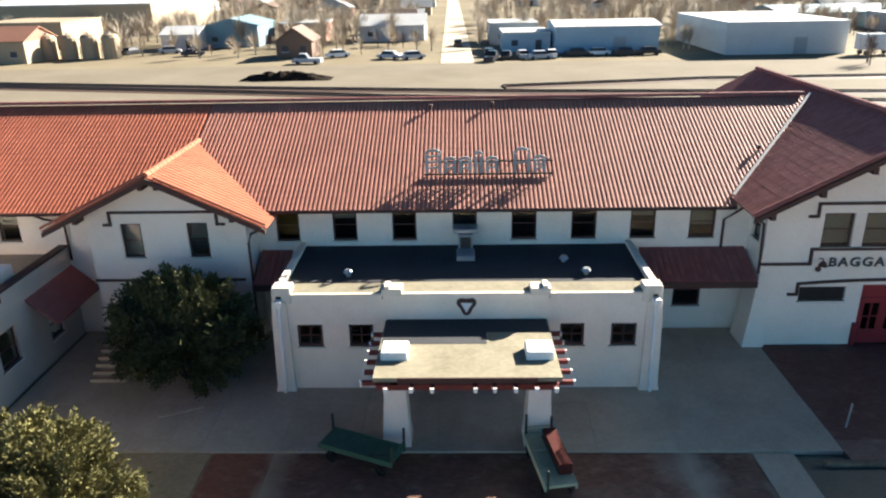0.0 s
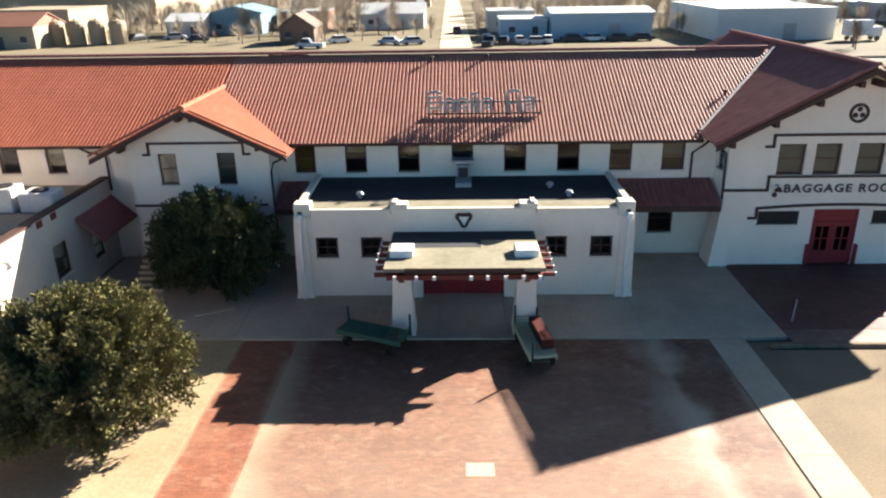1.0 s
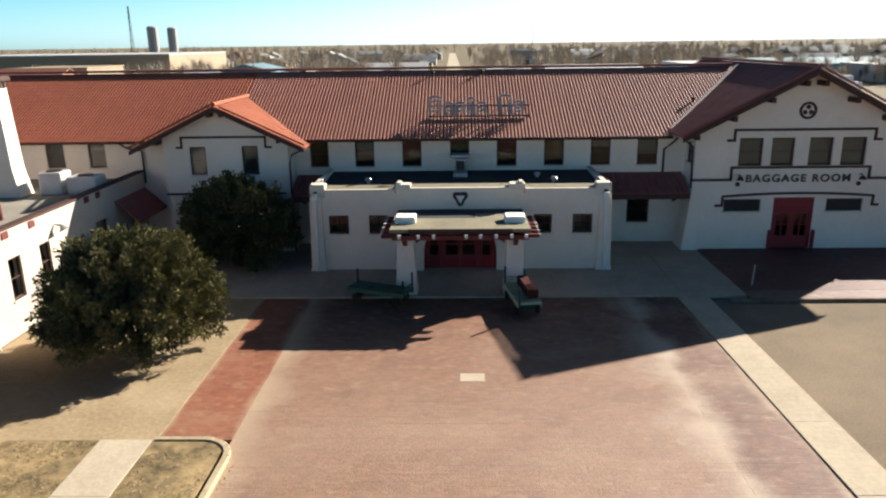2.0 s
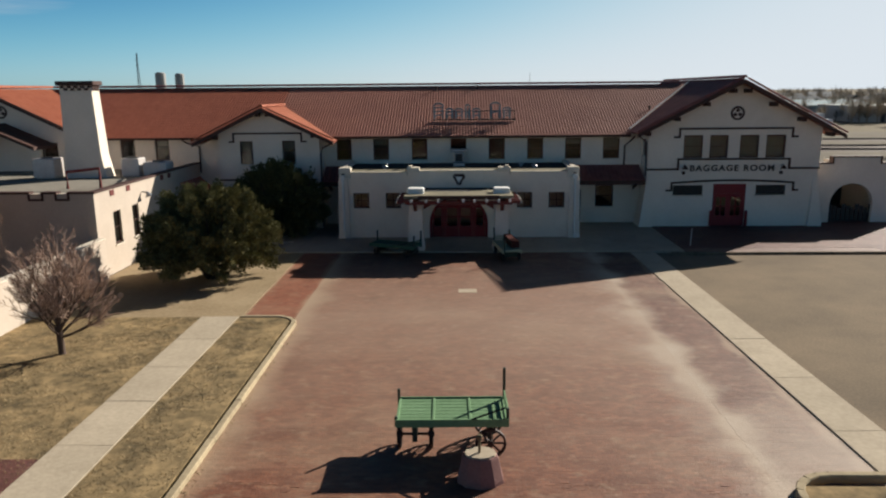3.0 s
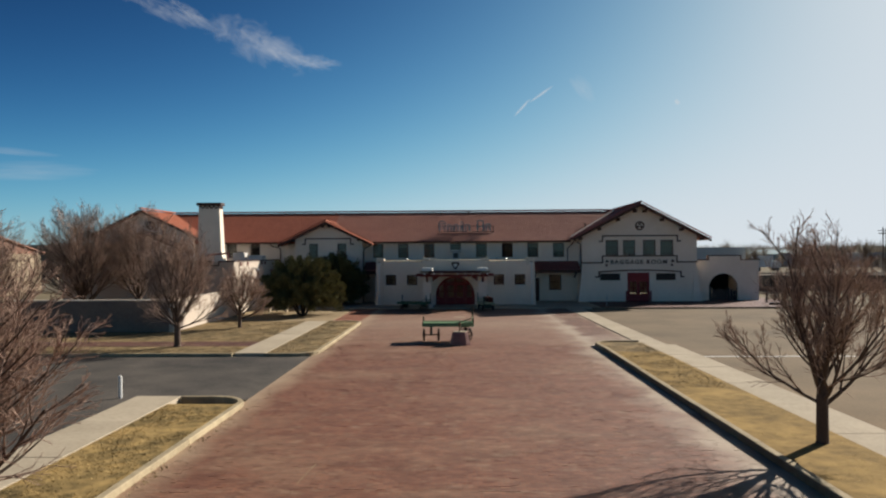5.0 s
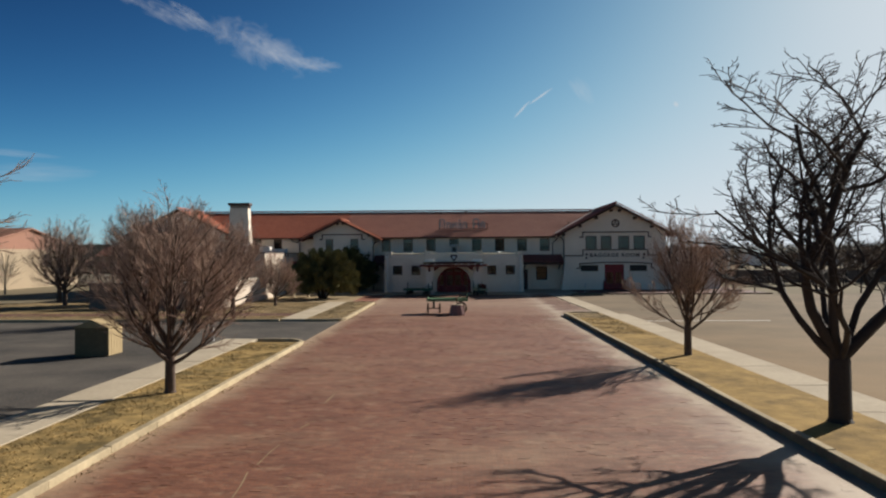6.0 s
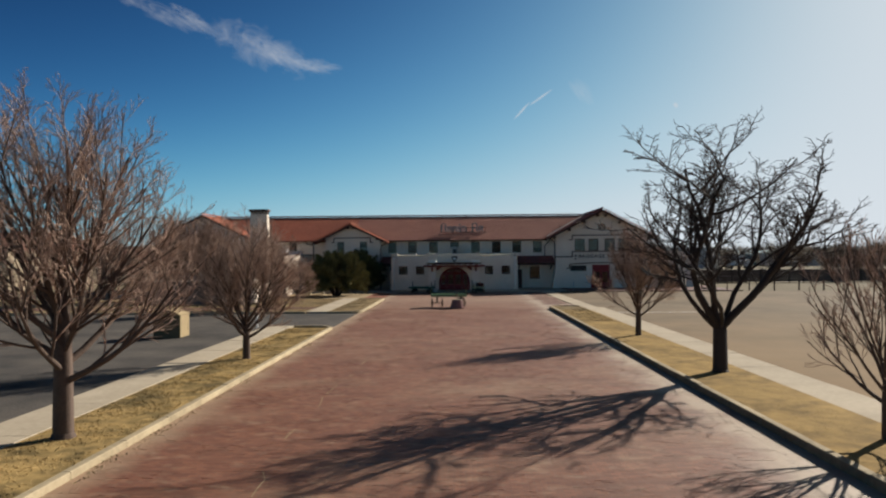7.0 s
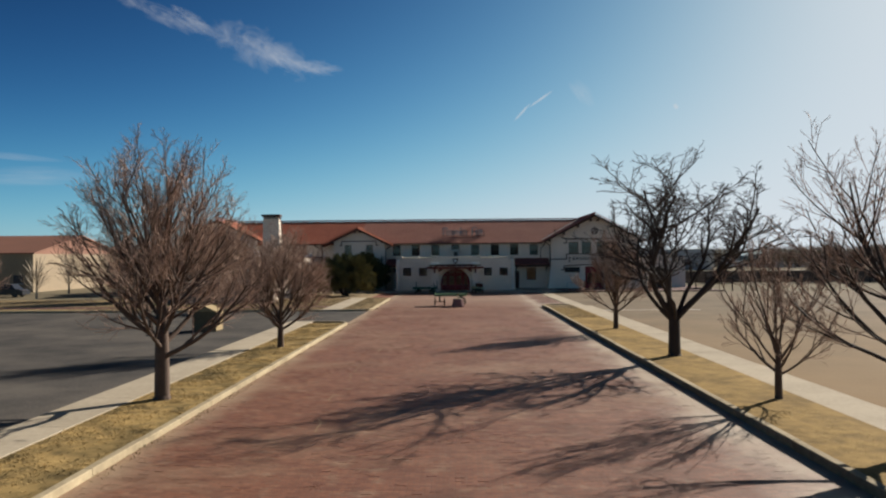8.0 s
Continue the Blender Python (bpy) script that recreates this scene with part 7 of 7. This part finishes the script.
for x, y, h in ((96, 100, 10), (140, 96, 10), (62, 40, 8), (110, 55, 9)):
    po = bmesh.new()
    tube(po, [(x, y, -0.1), (x, y, h)], [0.16, 0.11], 6)
    p = solid("utility_pole", po, M["bark_brown"], "wooden utility pole beside the yard", "pole", group="utility poles")
    part("crossarm", box(bmesh.new(), x - 1.1, x + 1.1, y - 0.06, y + 0.06, h - 0.8, h - 0.66), M["bark_brown"], p)


# ---------------------------------------------------------------- high cloud
def cloud_material(name, scale, lo, hi, strength, aspect):
    m = bpy.data.materials.new(name)
    m.use_nodes = True
    nt = m.node_tree
    nt.nodes.clear()
    outn = nt.nodes.new("ShaderNodeOutputMaterial")
    tc = nt.nodes.new("ShaderNodeTexCoord")
    mp = nt.nodes.new("ShaderNodeMapping")
    mp.inputs["Scale"].default_value = aspect
    nt.links.new(tc.outputs["Object"], mp.inputs[0])
    no = nt.nodes.new("ShaderNodeTexNoise")
    no.inputs["Scale"].default_value = scale
    no.inputs["Detail"].default_value = 9
    no.inputs["Roughness"].default_value = 0.62
    no.inputs["Distortion"].default_value = 0.8
    nt.links.new(mp.outputs[0], no.inputs["Vector"])
    gr = nt.nodes.new("ShaderNodeTexGradient")
    gr.gradient_type = "SPHERICAL"
    nt.links.new(tc.outputs["Object"], gr.inputs[0])
    mu = nt.nodes.new("ShaderNodeMath")
    mu.operation = "MULTIPLY"
    nt.links.new(no.outputs["Fac"], mu.inputs[0])
    pw2 = nt.nodes.new("ShaderNodeMath")
    pw2.operation = "POWER"
    pw2.inputs[1].default_value = 0.6
    nt.links.new(gr.outputs["Fac"], pw2.inputs[0])
    nt.links.new(pw2.outputs[0], mu.inputs[1])
    rr = nt.nodes.new("ShaderNodeMapRange")
    rr.inputs["From Min"].default_value = lo
    rr.inputs["From Max"].default_value = hi
    rr.inputs["To Max"].default_value = strength
    nt.links.new(mu.outputs[0], rr.inputs["Value"])
    em = nt.nodes.new("ShaderNodeEmission")
    em.inputs["Color"].default_value = (0.95, 0.97, 1.0, 1)
    em.inputs["Strength"].default_value = 0.42
    tr = nt.nodes.new("ShaderNodeBsdfTransparent")
    mx = nt.nodes.new("ShaderNodeMixShader")
    nt.links.new(rr.outputs[0], mx.inputs[0])
    nt.links.new(tr.outputs[0], mx.inputs[1])
    nt.links.new(em.outputs[0], mx.inputs[2])
    nt.links.new(mx.outputs[0], outn.inputs[0])
    return m


def cloud(direction, width, height, tilt, material, label):
    """A patch of high cloud far behind everything, facing the plaza."""
    c = Vector((1.0, -80, 4)) + Vector(direction).normalized() * 3600
    me = bpy.data.meshes.new("cloud")
    me.from_pydata([(-1, -1, 0), (1, -1, 0), (1, 1, 0), (-1, 1, 0)], [], [(0, 1, 2, 3)])
    me.materials.append(material)
    ob = new("cloud", me)
    ob.matrix_basis = look(c, (1.0, -80, 4)) @ pose(0, 0, 0, 0, 0, tilt) @ Matrix.Diagonal((width, height, 1, 1))
    ob.visible_shadow = False
    return tagged(ob, label, "cloud", kind="structure")


cirrus = cloud_material("cirrus", 2.6, 0.24, 0.66, 0.4, (1.1, 1.0, 1.0))
wisp = cloud_material("wisp", 2.4, 0.27, 0.68, 0.34, (1.6, 0.7, 1.0))
streak = cloud_material("streak", 1.2, 0.2, 0.6, 0.22, (0.6, 1.4, 1.0))
trail = cloud_material("trail", 3.0, 0.05, 0.42, 0.5, (1.0, 0.2, 1.0))
cloud((-0.36, 0.8839, 0.2995), 430, 66, 19, wisp, "thin white wisp of cirrus cloud")
cloud((-0.262, 0.925, 0.272), 380, 150, 24, wisp, "torn veil of cirrus cloud")
cloud((-0.235, 0.936, 0.2635), 300, 84, 24, cirrus, "bright torn wisp of cirrus cloud")
cloud((-0.1888, 0.9493, 0.2520), 170, 54, 8, cirrus, "bright end of a cirrus wisp")
cloud((-0.335, 0.893, 0.3005), 150, 40, 30, cirrus, "thin white wisp of cirrus cloud")
cloud((0.083, 0.9757, 0.1945), 62, 7, -46, trail, "short white vapour trail")
cloud((0.108, 0.9728, 0.2115), 74, 7, -33, trail, "short white vapour trail")
cloud((0.1614, 0.963, 0.2175), 110, 52, 50, streak, "faint scrap of cloud")
# day moon, drawn as a small patch of the trail material
cloud((0.279, 0.9408, 0.1925), 16, 12, 60, trail, "small pale daytime moon")
cloud((-0.5123, 0.8529, 0.1005), 330, 58, -3, streak, "faint low streaks of cloud")
cloud((-0.5283, 0.8402, 0.1226), 240, 22, 2, streak, "faint low streaks of cloud")


# ---------------------------------------------------------------- uneven bricks in the road
road = bpy.data.objects["road"]
rb = random.Random(77)
brick_me = []
for lift in (0.002, 0.003, 0.004):
    bm = bmesh.new()
    box(bm, -0.103, 0.103, -0.046, 0.046, -0.01, lift)
    me = bpy.data.meshes.new("brick")
    finish(bm).to_mesh(me)
    bm.free()
    me.materials.append(M["brick_red"])
    brick_me.append(me)
unit = np.array([(x, y, z) for z in (0, 1) for y in (-0.046, 0.046) for x in (-0.103, 0.103)])
quads = ((4, 5, 7, 6), (0, 1, 5, 4), (2, 6, 7, 3), (0, 4, 6, 2), (1, 3, 7, 5))
loose, loose_faces, singles = [], [], 0
for j in range(int(62 / 0.105)):
    y = -90.0 + 0.105 * (j + 0.5)
    for i in range(62):
        x = -6.4 + 0.22 * (i + 0.5 + 0.5 * (j % 2))
        if x > 7.6 or rb.random() > 0.42 * max(0.0, 0.32 + noise.noise(Vector((x * 0.45, y * 0.3, 9.0))) + 0.6 * noise.noise(Vector((x * 1.7, y * 1.2, 4.0)))):
            continue
        if singles < 300 and -66 < y < -58 and x > -1:
            b = new("brick", rb.choice(brick_me))
            b.location = (x, y, 0)
            b.rotation_euler = (rb.uniform(-0.04, 0.04), rb.uniform(-0.02, 0.02), rb.uniform(-0.03, 0.03))
            hang(b, road)
            singles += 1
        else:
            o = 8 * len(loose)
            up = rb.uniform(0.001, 0.0035)
            v = unit.copy()
            v[:, 2] = np.where(v[:, 2] > 0, up + v[:, 1] * rb.uniform(-0.05, 0.05) + v[:, 0] * rb.uniform(-0.02, 0.02), -0.01)
            loose.append(v + np.array([x, y, 0]))
            loose_faces.extend(tuple(o + q for q in f) for f in quads)
me = bpy.data.meshes.new("bricks")
me.from_pydata(np.concatenate(loose).tolist(), [], loose_faces)
me.materials.append(M["brick_red"])
ob = hang(new("bricks", me), road)
tagged(ob, kind="stuff")
